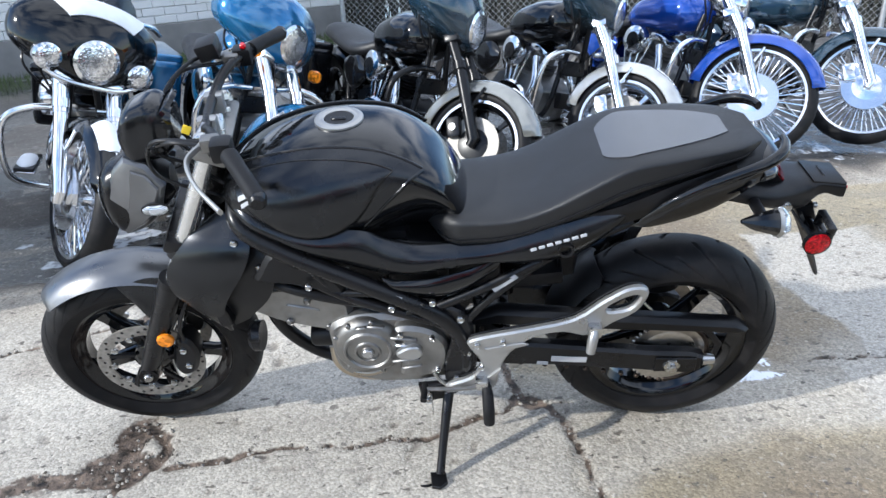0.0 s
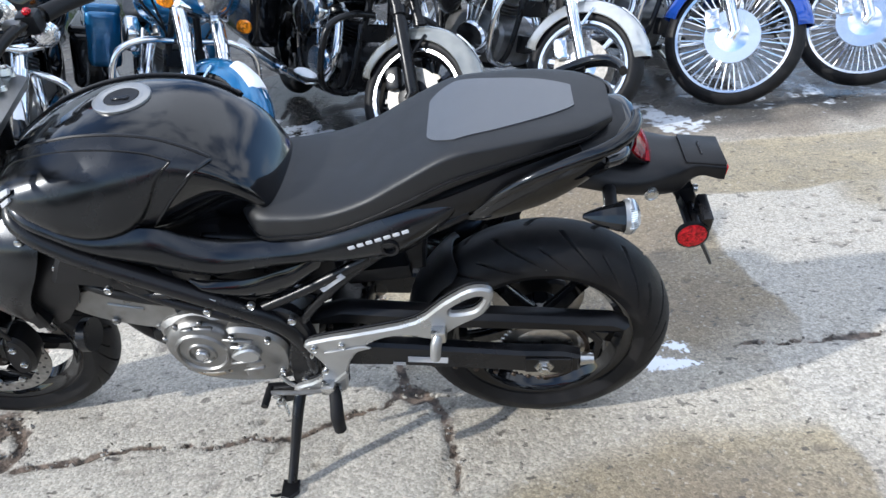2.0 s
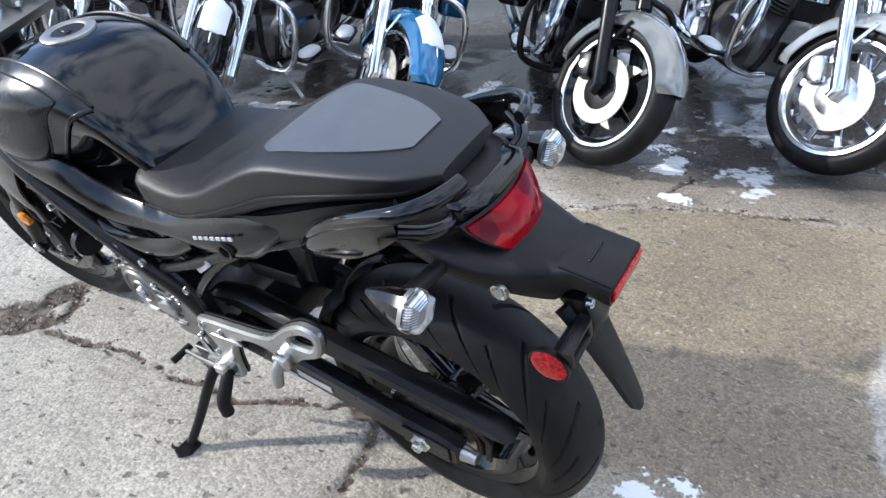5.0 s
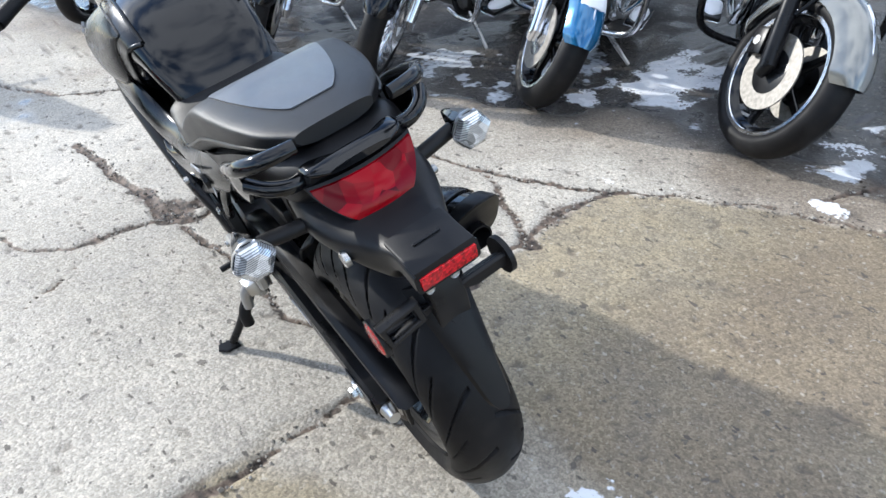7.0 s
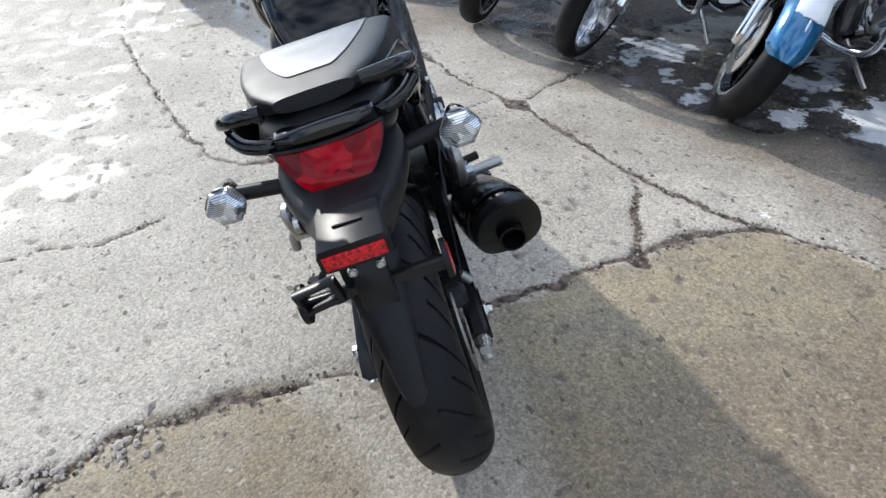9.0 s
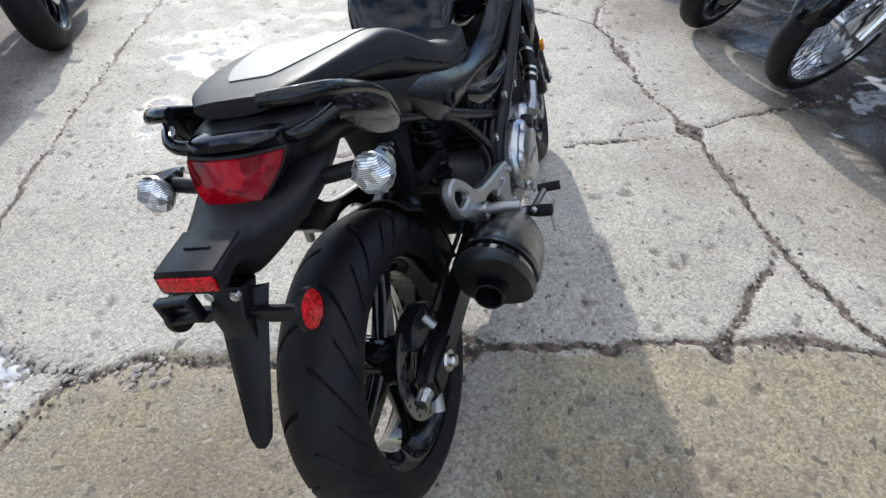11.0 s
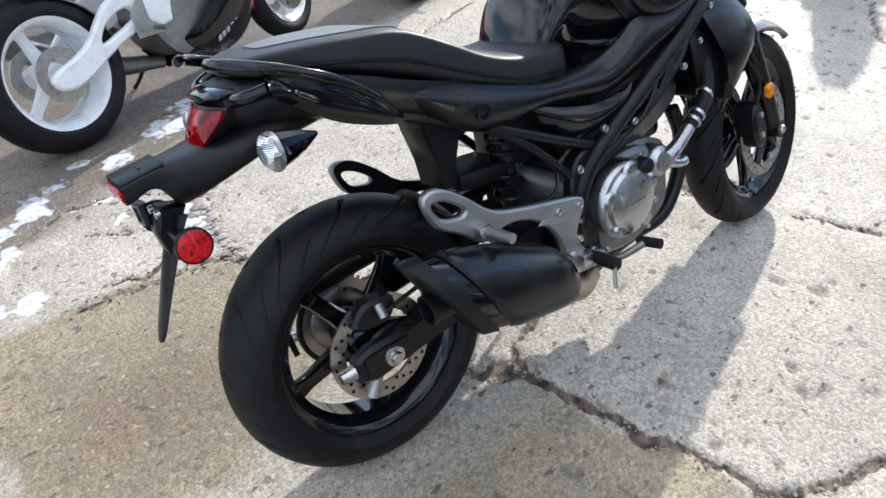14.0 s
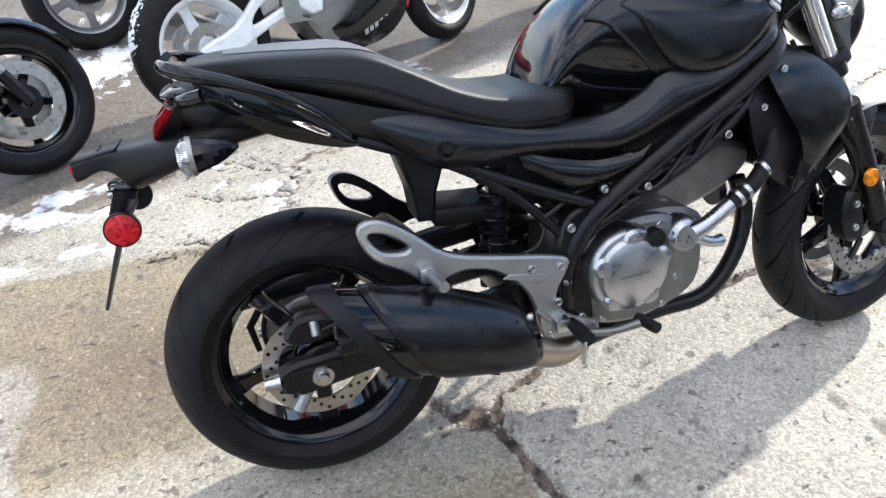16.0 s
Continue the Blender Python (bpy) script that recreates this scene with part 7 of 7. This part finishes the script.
        part("snow_lump", Body([(-0.84, 0.300, 0.294, 0.012, 0.296, 2, 2), (-0.79, 0.318, 0.294, 0.036, 0.298, 2, 2), (-0.70, 0.326, 0.294, 0.042, 0.298, 2, 2), (-0.62, 0.314, 0.294, 0.034, 0.298, 2, 2), (-0.59, 0.300, 0.294, 0.010, 0.296, 2, 2)], y * 2.15).mesh(12, 14), SNOW, fbm, "snow lying on the floorboard")
        part("board_edge", box(0.305, 0.10, 0.012, 0.005, 2, pose(-0.72, y * 2.15, 0.272)), CHROME, fbm)
        part("frame_tube", tube([(-0.42, y * 0.35, 0.82), (-0.46, y * 0.6, 0.55), (-0.52, y * 0.9, 0.26), (-0.80, y * 1.0, 0.20), (-1.15, y * 1.0, 0.24), (-1.25, y * 0.9, 0.50), (-1.10, y * 0.6, 0.68)], 0.017, 10, 50), FRAME, top, "frame tube")
    part("crankcase", plate([(-0.58, 0.30), (-0.56, 0.42), (-0.70, 0.50), (-0.90, 0.50), (-1.12, 0.46), (-1.20, 0.36), (-1.12, 0.24), (-0.80, 0.20), (-0.62, 0.22)], -0.13, 0.13, 0.02, smooth=3), engine, top, "engine crankcase")
    finned_cylinder(top, pose(-0.78, 0, 0.45, 0, 22, 0), engine)
    finned_cylinder(top, pose(-0.88, 0, 0.45, 0, -22, 0), engine)
    air = part("air_cleaner", lathe([(0, 0.035), (0.07, 0.033), (0.088, 0.022), (0.092, 0.0), (0.088, -0.03), (0, -0.03)], 36), CHROME, top, "round chrome air cleaner", m=side_pose(-0.80, -0.20, 0.62, -1))
    part("cleaner_badge", lathe([(0, 0.040), (0.045, 0.039), (0.048, 0.034), (0, 0.034)], 28), FRAME, air)
    part("primary_cover", plate([(-0.62, 0.30), (-0.66, 0.39), (-0.80, 0.42), (-1.05, 0.40), (-1.15, 0.33), (-1.08, 0.24), (-0.80, 0.23), (-0.66, 0.24)], 0.13, 0.185, 0.018, smooth=3), CHROME, top, "chrome primary cover")
    part("cam_cover", plate([(-0.66, 0.30), (-0.70, 0.40), (-0.84, 0.44), (-0.96, 0.40), (-0.98, 0.30), (-0.84, 0.24), (-0.72, 0.25)], -0.175, -0.13, 0.014, smooth=3), CHROME, top, "chrome cam cover")
    for k in range(4):
        part("pushrod_tube", tube([(-0.80 - 0.03 * k, -0.15, 0.40), (-0.73 - 0.075 * k, -0.12, 0.63)], 0.009, 8), CHROME, top)
    part("side_stand", tube([(-0.62, 0.14, 0.22), (-0.60, 0.23, 0.15), (-0.56, 0.33, 0.060 + 0.002 * lean)], [0.013, 0.012, 0.010], 8, 12), STEEL, top, "steel side stand")
    part("voltage_regulator", box(0.05, 0.12, 0.10, 0.01, 2, pose(-0.47, 0, 0.36)), FRAME, top)
    part("oil_cooler", box(0.04, 0.20, 0.09, 0.008, 1, pose(-0.46, 0, 0.56)), FRAME, top)
    for k in range(3):
        s = (-1, 1, -1)[k]
        part("cable", tube([(-0.46, s * 0.15, 1.04), (-0.30, s * (0.17 + 0.03 * k), 0.88), (-0.36, s * 0.10, 0.70), (-0.50, s * 0.08, 0.58)], 0.006, 6, 30), FRAME, top)
    return top


ROW = [
    dict(label="black touring motorcycle with passing lamps and snow on its fairing", at=(-1.665, 2.955), heading=-71, steer=24, lean=12, paint=GLOSS, fender_paint=GLOSS, fork_mat=CHROME, wheel="laced", R=0.335, fairing=GLOSS, bags=True, lamps=3, snow=True),
    dict(label="sky blue touring motorcycle with batwing fairing and chrome forks", at=(-0.80, 3.31), heading=-60, steer=33, lean=12, paint=SKYBLUE, fender_paint=SKYBLUE, fork_mat=CHROME, wheel="five", R=0.305, fairing=SKYBLUE, bags=True, signal=True, rim_mat=GLOSS),
    dict(label="black touring motorcycle with a warm grey front mudguard and black forks", at=(0.155, 3.60), heading=-58, steer=34, lean=12, paint=GLOSS, fender_paint=GREYPAINT, fork_mat=FRAME, wheel="five", R=0.315, fairing=NAVY, bags=True, crash=FRAME, rim_mat=GLOSS, engine=FRAME),
    dict(label="black cruiser with a pearl silver front mudguard and chrome forks", at=(1.02, 3.97), heading=-58, steer=34, lean=12, paint=GLOSS, fender_paint=PEARL, fork_mat=CHROME, wheel="cast", R=0.315, fairing=NAVY, bags=False, rim_mat=CHROME),
    dict(label="bright blue cruiser with a large laced chrome front wheel", at=(1.87, 4.20), heading=-58, steer=34, lean=12, paint=BLUECAN, fender_paint=BLUECAN, fork_mat=CHROME, wheel="laced", R=0.365, fairing=None, bags=False, spokes=48),
    dict(label="dark teal cruiser with a black rimmed laced front wheel", at=(2.68, 4.40), heading=-58, steer=34, lean=12, paint=NAVY, fender_paint=NAVY, fork_mat=CHROME, wheel="laced", R=0.355, fairing=None, bags=False, spokes=52, rim_mat=CHROME),
    dict(label="black cruiser with chrome forks standing at the row's far end", at=(-2.42, 2.58), heading=-58, steer=24, lean=12, paint=GLOSS, fender_paint=GLOSS, fork_mat=CHROME, wheel="five", R=0.32, fairing=None, bags=False, rim_mat=GLOSS),
    dict(label="black cruiser parked beyond the row's end", at=(-4.10, 1.98), heading=-70, steer=20, lean=12, paint=GLOSS, fender_paint=GLOSS, fork_mat=FRAME, wheel="five", R=0.32, fairing=None, bags=False, rim_mat=GLOSS),
]
for spec in ROW:
    cruiser(**spec)


# ---- sport bikes on the other side ----
def sportbike(label, rear, front, lean, fairing, accent, rim, arm_mat, snow=False, disc=DISC, R=0.305):
    """Stands between its two tyre contacts; x ahead from the rear one, y to its left."""
    top = tagged(new("motorcycle"), label, "motorcycle", group="parked motorcycles")
    d = Vector((front[0] - rear[0], front[1] - rear[1], 0))
    L = d.length
    top.matrix_world = pose(rear[0], rear[1], 0, 0, 0, math.degrees(math.atan2(d.y, d.x))) @ pose(0, 0, 0, -lean, 0, 0)
    rw = plain_wheel("rear_wheel", top, pose(0, 0, R + 0.016), R + 0.020, 0.232, 0.185, 3 if rim is WHITE else 5, rim, "cast rear wheel", 0.05)
    part("brake_disc", disc_mesh(0.110, 0.065, 0.005), disc, rw, "rear brake disc", m=pose(0, -0.10, 0))
    part("sprocket", disc_mesh(0.108, 0.06, 0.006), DISC, rw, "steel sprocket", m=pose(0, 0.10, 0))
    part("axle_nut", lathe([(0, 0.02), (0.014, 0.02), (0.02, 0.01), (0.02, 0), (0, 0)], 6), STEEL, rw, m=pose(0, 0.14, 0))
    st = Matrix.Translation((L - 0.30, 0, 0.80)) @ Matrix.Rotation(radians(12), 4, Vector((-0.4, 0, 0.9))) @ Matrix.Translation((-L + 0.30, 0, -0.80))
    fw = plain_wheel("front_wheel", top, st @ pose(L, 0, R - 0.004), R - 0.004, 0.220, 0.12, 5, rim, "cast front wheel", 0.035)
    for y in (-0.072, 0.072):
        part("brake_disc", disc_mesh(0.155, 0.105, 0.005), disc, fw, "front brake disc", m=pose(0, y, 0))
        part("disc_carrier", lathe([(0.03, 0.006), (0.066, 0.003), (0.066, -0.003), (0.03, -0.003)], 30), FRAME, fw, m=pose(0, y, 0))
        leg = part("fork_leg", tube([(L + 0.005, y * 1.55, R - 0.01), (L - 0.10, y * 1.55, 0.54)], [0.026, 0.024], 14), FRAME, top, "black fork slider", m=st)
        part("fork_tube", tube([(L - 0.05, y * 1.55, 0.43), (L - 0.29, y * 1.55, 0.92)], 0.029, 14), SILVER, leg)
        part("caliper", box(0.06, 0.05, 0.11, 0.014, 2, pose(L - 0.115, y * 1.35, 0.40, 0, -25, 0)), FRAME, top, "brake caliper", m=st)
    part("front_mudguard", fan((L, 0, R - 0.004), R + 0.022, 0.07, 25, 150, 0.004, 26, 11, 0.1, 0.4), fairing if accent is not REDPAINT else accent, top, "painted front mudguard", m=st)
    for sd in (-1, 1):
        bm = plate([(-0.06, 0.335), (-0.05, 0.27), (0.06, 0.265), (0.28, 0.345), (0.50, 0.40), (0.54, 0.47), (0.44, 0.54), (0.28, 0.515), (0.12, 0.39)], sd * 0.105, sd * 0.145, 0.010,
                   holes=[[(0.20, 0.375), (0.25, 0.44), (0.36, 0.475), (0.40, 0.43), (0.30, 0.395)]], smooth=3)
        part("swing_arm", bm, arm_mat, top, "cast swing arm")
        low = part("lower_fairing", shell([(0.52, 0.10, 0.24), (0.70, 0.16, 0.30), (0.86, 0.185, 0.42), (1.00, 0.19, 0.58), (1.16, 0.16, 0.70)],
                                          [(0.60, 0.06, 0.13), (0.76, 0.10, 0.12), (0.94, 0.12, 0.15), (1.08, 0.12, 0.25), (1.20, 0.11, 0.45)], 0.03, 0.010, 26, 12, sd), fairing, top, "black lower fairing")
        part("fairing_edge", shell([(1.005, 0.19, 0.585), (1.10, 0.175, 0.66), (1.17, 0.16, 0.70)], [(1.085, 0.125, 0.25), (1.15, 0.12, 0.38), (1.205, 0.112, 0.46)], 0.034, 0.008, 14, 8, sd), accent, low, "coloured fairing edge")
        for k in range(5):
            part("fairing_badge", box(0.024, 0.003, 0.030, 0.001, 1), DECAL, low, "pale plain bar of a maker's badge", m=pose(0.775 + 0.033 * k, sd * 0.168, 0.205 + 0.010 * k, sd * -24, -14, 0))
        part("upper_fairing", shell([(0.62, 0.18, 0.72), (0.85, 0.20, 0.80), (1.05, 0.20, 0.88), (1.22, 0.14, 0.95)], [(0.86, 0.19, 0.48), (0.98, 0.195, 0.56), (1.12, 0.18, 0.66), (1.27, 0.10, 0.76)], 0.02, 0.010, 20, 10, sd), accent, top, "upper side fairing")
        part("rider_peg", tube([(0.46, sd * 0.15, 0.36), (0.45, sd * 0.25, 0.36)], 0.012, 10), ALU, top, "alloy footpeg")
        part("heel_plate", plate([(0.36, 0.34), (0.50, 0.33), (0.52, 0.46), (0.42, 0.50), (0.36, 0.44)], sd * 0.155, sd * 0.162, 0.002), SILVER, top, "perforated heel plate")
        part("frame_spar", plate([(0.44, 0.40), (0.56, 0.36), (0.64, 0.56), (0.95, 0.80), (1.06, 0.86), (1.00, 0.92), (0.80, 0.82), (0.50, 0.62)], sd * 0.13, sd * 0.17, 0.012, smooth=2), arm_mat, top, "alloy frame spar")
        part("tail_fairing", shell([(-0.28, 0.05, 0.93), (0.05, 0.11, 0.90), (0.32, 0.15, 0.82), (0.50, 0.15, 0.76)], [(-0.26, 0.04, 0.88), (0.05, 0.10, 0.80), (0.30, 0.14, 0.72), (0.48, 0.15, 0.66)], 0.02, 0.010, 20, 8, sd), accent, top, "painted tail fairing")
        part("clip_on_bar", tube([(0.96, sd * 0.10, 0.95), (0.88, sd * 0.24, 0.93), (0.83, sd * 0.34, 0.92)], 0.015, 10, 10), RUBBER, top, "clip-on handlebar")
    part("engine", plate([(0.50, 0.30), (0.48, 0.44), (0.60, 0.52), (0.84, 0.54), (0.96, 0.42), (0.92, 0.28), (0.80, 0.19), (0.60, 0.19)], -0.13, 0.13, 0.02, smooth=3), ALU, top, "grey engine block")
    part("engine_cover", lathe([(0, 0.03), (0.06, 0.028), (0.085, 0.015), (0.09, -0.02), (0, -0.02)], 36), POLISH, top, "round engine cover", m=pose(0.66, 0.135, 0.34))
    part("fuel_tank", Body([(0.42, 0.80, 0.72, 0.09, 0.76, 2.3, 2.3), (0.55, 0.88, 0.70, 0.15, 0.79, 2.3, 2.3), (0.72, 0.94, 0.70, 0.17, 0.83, 2.2, 2.3), (0.88, 0.94, 0.72, 0.15, 0.84, 2.2, 2.3), (0.98, 0.88, 0.78, 0.06, 0.84, 2, 2)]).mesh(20, 30), accent, top, "painted fuel tank")
    part("seat", Body([(-0.22, 0.95, 0.91, 0.05, 0.93, 2.4, 2.4), (0.0, 0.93, 0.86, 0.12, 0.89, 2.5, 2.5), (0.12, 0.86, 0.80, 0.13, 0.83, 2.5, 2.5), (0.30, 0.81, 0.74, 0.14, 0.77, 2.5, 2.5), (0.46, 0.82, 0.74, 0.08, 0.77, 2.3, 2.3)]).mesh(22, 26), SEAT, top, "black seat")
    part("nose_fairing", Body([(1.02, 1.05, 0.76, 0.16, 0.90, 2.3, 2.3), (1.15, 1.00, 0.74, 0.17, 0.87, 2.3, 2.3), (1.28, 0.93, 0.72, 0.13, 0.84, 2.2, 2.2), (1.37, 0.86, 0.74, 0.05, 0.80, 2, 2)]).mesh(18, 30), accent, top, "painted nose fairing")
    part("exhaust", tube([(0.60, 0.08, 0.16), (0.30, 0.18, 0.25), (-0.05, 0.22, 0.48)], [0.03, 0.055, 0.05], 16, 16), ALU, top, "alloy exhaust muffler")
    part("rear_hugger", fan((0, 0, R), R + 0.03, 0.09, 20, 95, 0.004, 16, 9, 0, 0.3), FRAME, top, "black hugger")
    part("side_stand", tube([(0.55, 0.12, 0.20), (0.53, 0.22, 0.10), (0.52, 0.28, 0.055)], 0.010, 8, 8), FRAME, top, "black side stand")
    if snow:
        bm = fan((0, 0, 0), R + 0.020, 0.085, 112, 172, 0.014, 34, 15, 0.0, 0.75)
        rng = random.Random(5)
        for v in bm.verts:
            v.co += Vector((rng.uniform(-1, 1), rng.uniform(-1, 1), rng.uniform(-1, 1))) * 0.004
        part("snow_crust", bm, SNOW, rw, "crust of snow on the tyre")
        part("rim_snow", lathe([(0.226, 0.080), (0.196, 0.088), (0.190, 0.070), (0.226, 0.070), (0.226, 0.080)], 48), SNOW, rw, "snow caught in the rim")
    return top


SPORT = [
    dict(label="black and red sport bike with white wheels and snowy tyre", rear=(0.665, -0.395), front=(-0.67, -0.91), lean=10, fairing=GLOSS, accent=REDPAINT, rim=WHITE, arm_mat=WHITE, snow=True),
    dict(label="black sport bike with black wheels standing behind the red one", rear=(2.70, 0.38), front=(1.42, -0.15), lean=9, fairing=GLOSS, accent=GLOSS, rim=GLOSS, arm_mat=FRAME),
    dict(label="dark sport bike with pale wheels standing on snow", rear=(1.27, -1.74), front=(-0.06, -2.20), lean=10, fairing=GLOSS, accent=GLOSS, rim=SILVER, arm_mat=FRAME),
    dict(label="dark sport bike ahead of the red one", rear=(-1.60, -0.90), front=(-2.80, -1.60), lean=10, fairing=GLOSS, accent=GLOSS, rim=GLOSS, arm_mat=FRAME),
    dict(label="dark sport bike with pale wheels in the second rank", rear=(-1.85, -2.30), front=(-3.1, -2.85), lean=10, fairing=GLOSS, accent=NAVY, rim=SILVER, arm_mat=FRAME),
    dict(label="dark sport bike with a pale rear wheel at the yard's end", rear=(-3.80, 0.86), front=(-5.05, 0.30), lean=10, fairing=GLOSS, accent=GLOSS, rim=SILVER, arm_mat=FRAME),
]
for spec in SPORT:
    sportbike(**spec)


# ---- building, fence and verge behind the row ----
WALLPAINT = mat("white painted masonry", (0.72, 0.72, 0.70), 0.7, var=0.08, scale=3, bump=0.4, bump_scale=60, grime=0.15)
FOOTING = mat("grey footing render", (0.22, 0.215, 0.205), 0.85, var=0.2, scale=3, bump=0.5, bump_scale=70)
HEDGE = mat("dark twigs", (0.055, 0.055, 0.045), 0.9, var=0.4, scale=5, bump=0.6, bump_scale=30)
GALV = mat("galvanised steel", (0.48, 0.49, 0.50), 0.45, metal=0.8, var=0.1)
GRASSM = mat("winter grass", (0.075, 0.105, 0.035), 0.8, var=0.4, scale=6)

WALL_AT, WALL_TO = Vector((-9.0, 5.05, 0)), Vector((-1.35, 11.40, 0))
wall_dir = (WALL_TO - WALL_AT).normalized()
wall_len = (WALL_TO - WALL_AT).length
wall_m = Matrix.Translation(WALL_AT) @ Matrix.Rotation(math.atan2(wall_dir.y, wall_dir.x), 4, "Z")
house = tagged(new("wall_north"), "white painted masonry wall on a grey rendered footing", "wall", kind="structure")
house.matrix_world = wall_m
part("footing", box(wall_len, 0.34, 0.44, 0.01, 1, pose(wall_len / 2, 0.20, 0.20)), FOOTING, house, "grey rendered footing")
part("wall_core", box(wall_len, 0.28, 3.2, 0.0, 1, pose(wall_len / 2, 0.21, 2.0)), WALLPAINT, house)
block = bmesh.new()
box(0.286, 0.03, 0.096, 0.006, 1, bm=block)
bmesh.ops.recalc_face_normals(block, faces=block.faces)
block_mesh = bpy.data.meshes.new("block")
block.to_mesh(block_mesh)
block.free()
block_mesh.materials.append(WALLPAINT)
rng = random.Random(4)
rest = bmesh.new()
count = 0
for row in range(24):
    for k in range(int(wall_len / 0.292)):
        x = 0.16 + 0.292 * k + (0.146 if row % 2 else 0)
        z = 0.478 + 0.102 * row
        y = 0.058 + rng.uniform(-0.003, 0.003)
        if x > wall_len - 0.1:
            continue
        if row < 8 and x > wall_len - 10.5:
            ob = new("block", block_mesh)
            ob.parent = house
            ob.matrix_local = pose(x, y, z, rng.uniform(-0.4, 0.4), rng.uniform(-0.3, 0.3), 0)
            count += 1
        elif row >= 8:
            box(0.286, 0.03, 0.096, 0.0, 1, pose(x, y, z), bm=rest)
tagged(part("upper_blocks", rest, WALLPAINT, house, "white painted blocks"), kind="stuff")

fence = tagged(new("fence"), "galvanised chain-link fence with steel posts", "fence", kind="structure")
fence_pts = [Vector((-1.3, 10.6, 0)), Vector((7.5, 8.9, 0))]
fd = (fence_pts[1] - fence_pts[0])
for k in range(6):
    p = fence_pts[0] + fd * (k / 5)
    part("post", tube([(p.x, p.y, -0.1), (p.x, p.y, 1.9)], 0.035, 12), GALV, fence)
part("top_rail", tube([tuple(fence_pts[0] + Vector((0, 0, 1.85))), tuple(fence_pts[1] + Vector((0, 0, 1.85)))], 0.022, 10), GALV, fence)
bm = bmesh.new()
fl, fh, gap = fd.length, 1.8, 0.085
ux = fd.normalized()
for k in range(-int(fh / gap), int(fl / gap)):
    for s in (1, -1):
        a0, a1 = k * gap, k * gap + fh
        lo, hi = max(a0, 0), min(a1, fl)
        if hi <= lo:
            continue
        z0, z1 = (lo - a0), (hi - a0)
        if s < 0:
            z0, z1 = fh - z0, fh - z1
        q0, q1 = fence_pts[0] + ux * lo, fence_pts[0] + ux * hi
        tube([(q0.x, q0.y, 0.05 + z0), (q1.x, q1.y, 0.05 + z1)], 0.0028, 4, bm=bm)
tagged(part("chain_link", bm, GALV, fence, "diamond wire mesh"), kind="stuff")

# dense winter hedge behind the fence
rng = random.Random(8)
twigs = bmesh.new()
for k in range(1500):
    u = rng.random()
    p = fence_pts[0] + fd * (u * 1.25 - 0.1) + Vector((rng.uniform(-0.3, 0.3), 1.0 + rng.random() * 0.9, 0))
    h = 0.4 + 1.7 * rng.random()
    q = p + Vector((rng.uniform(-0.35, 0.35), rng.uniform(-0.35, 0.35), h))
    tube([tuple(p), tuple((p + q) / 2 + Vector((rng.uniform(-0.1, 0.1), 0, 0))), tuple(q)], [0.016, 0.011, 0.004], 4, bm=twigs)
    for j in range(3):
        s = p.lerp(q, 0.3 + 0.25 * j)
        e = s + Vector((rng.uniform(-0.3, 0.3), rng.uniform(-0.3, 0.3), rng.uniform(0.05, 0.3)))
        tube([tuple(s), tuple(e)], [0.007, 0.003], 3, bm=twigs)
tagged(part("hedge", twigs, HEDGE, None), "dense leafless dark hedge behind the wire fence", "hedge", kind="stuff")

# verge of grass along the wall
rng = random.Random(12)
verts, faces = [], []
for k in range(9000):
    u, v = rng.random(), rng.random() ** 1.3
    p = wall_m @ Vector((u * wall_len, -0.02 - 1.0 * v, 0))
    h, a, w = rng.uniform(0.03, 0.10), rng.uniform(0, 6.28), 0.004
    i = len(verts)
    c, s = math.cos(a), math.sin(a)
    verts += [(p.x - c * w, p.y - s * w, 0), (p.x + c * w, p.y + s * w, 0), (p.x + s * h * 0.4, p.y - c * h * 0.4, h)]
    faces.append((i, i + 1, i + 2))
gm = bpy.data.meshes.new("grass")
gm.from_pydata(verts, [], faces)
gm.materials.append(GRASSM)
tagged(new("grass", gm), "short winter grass along the foot of the wall", "grass", kind="stuff")
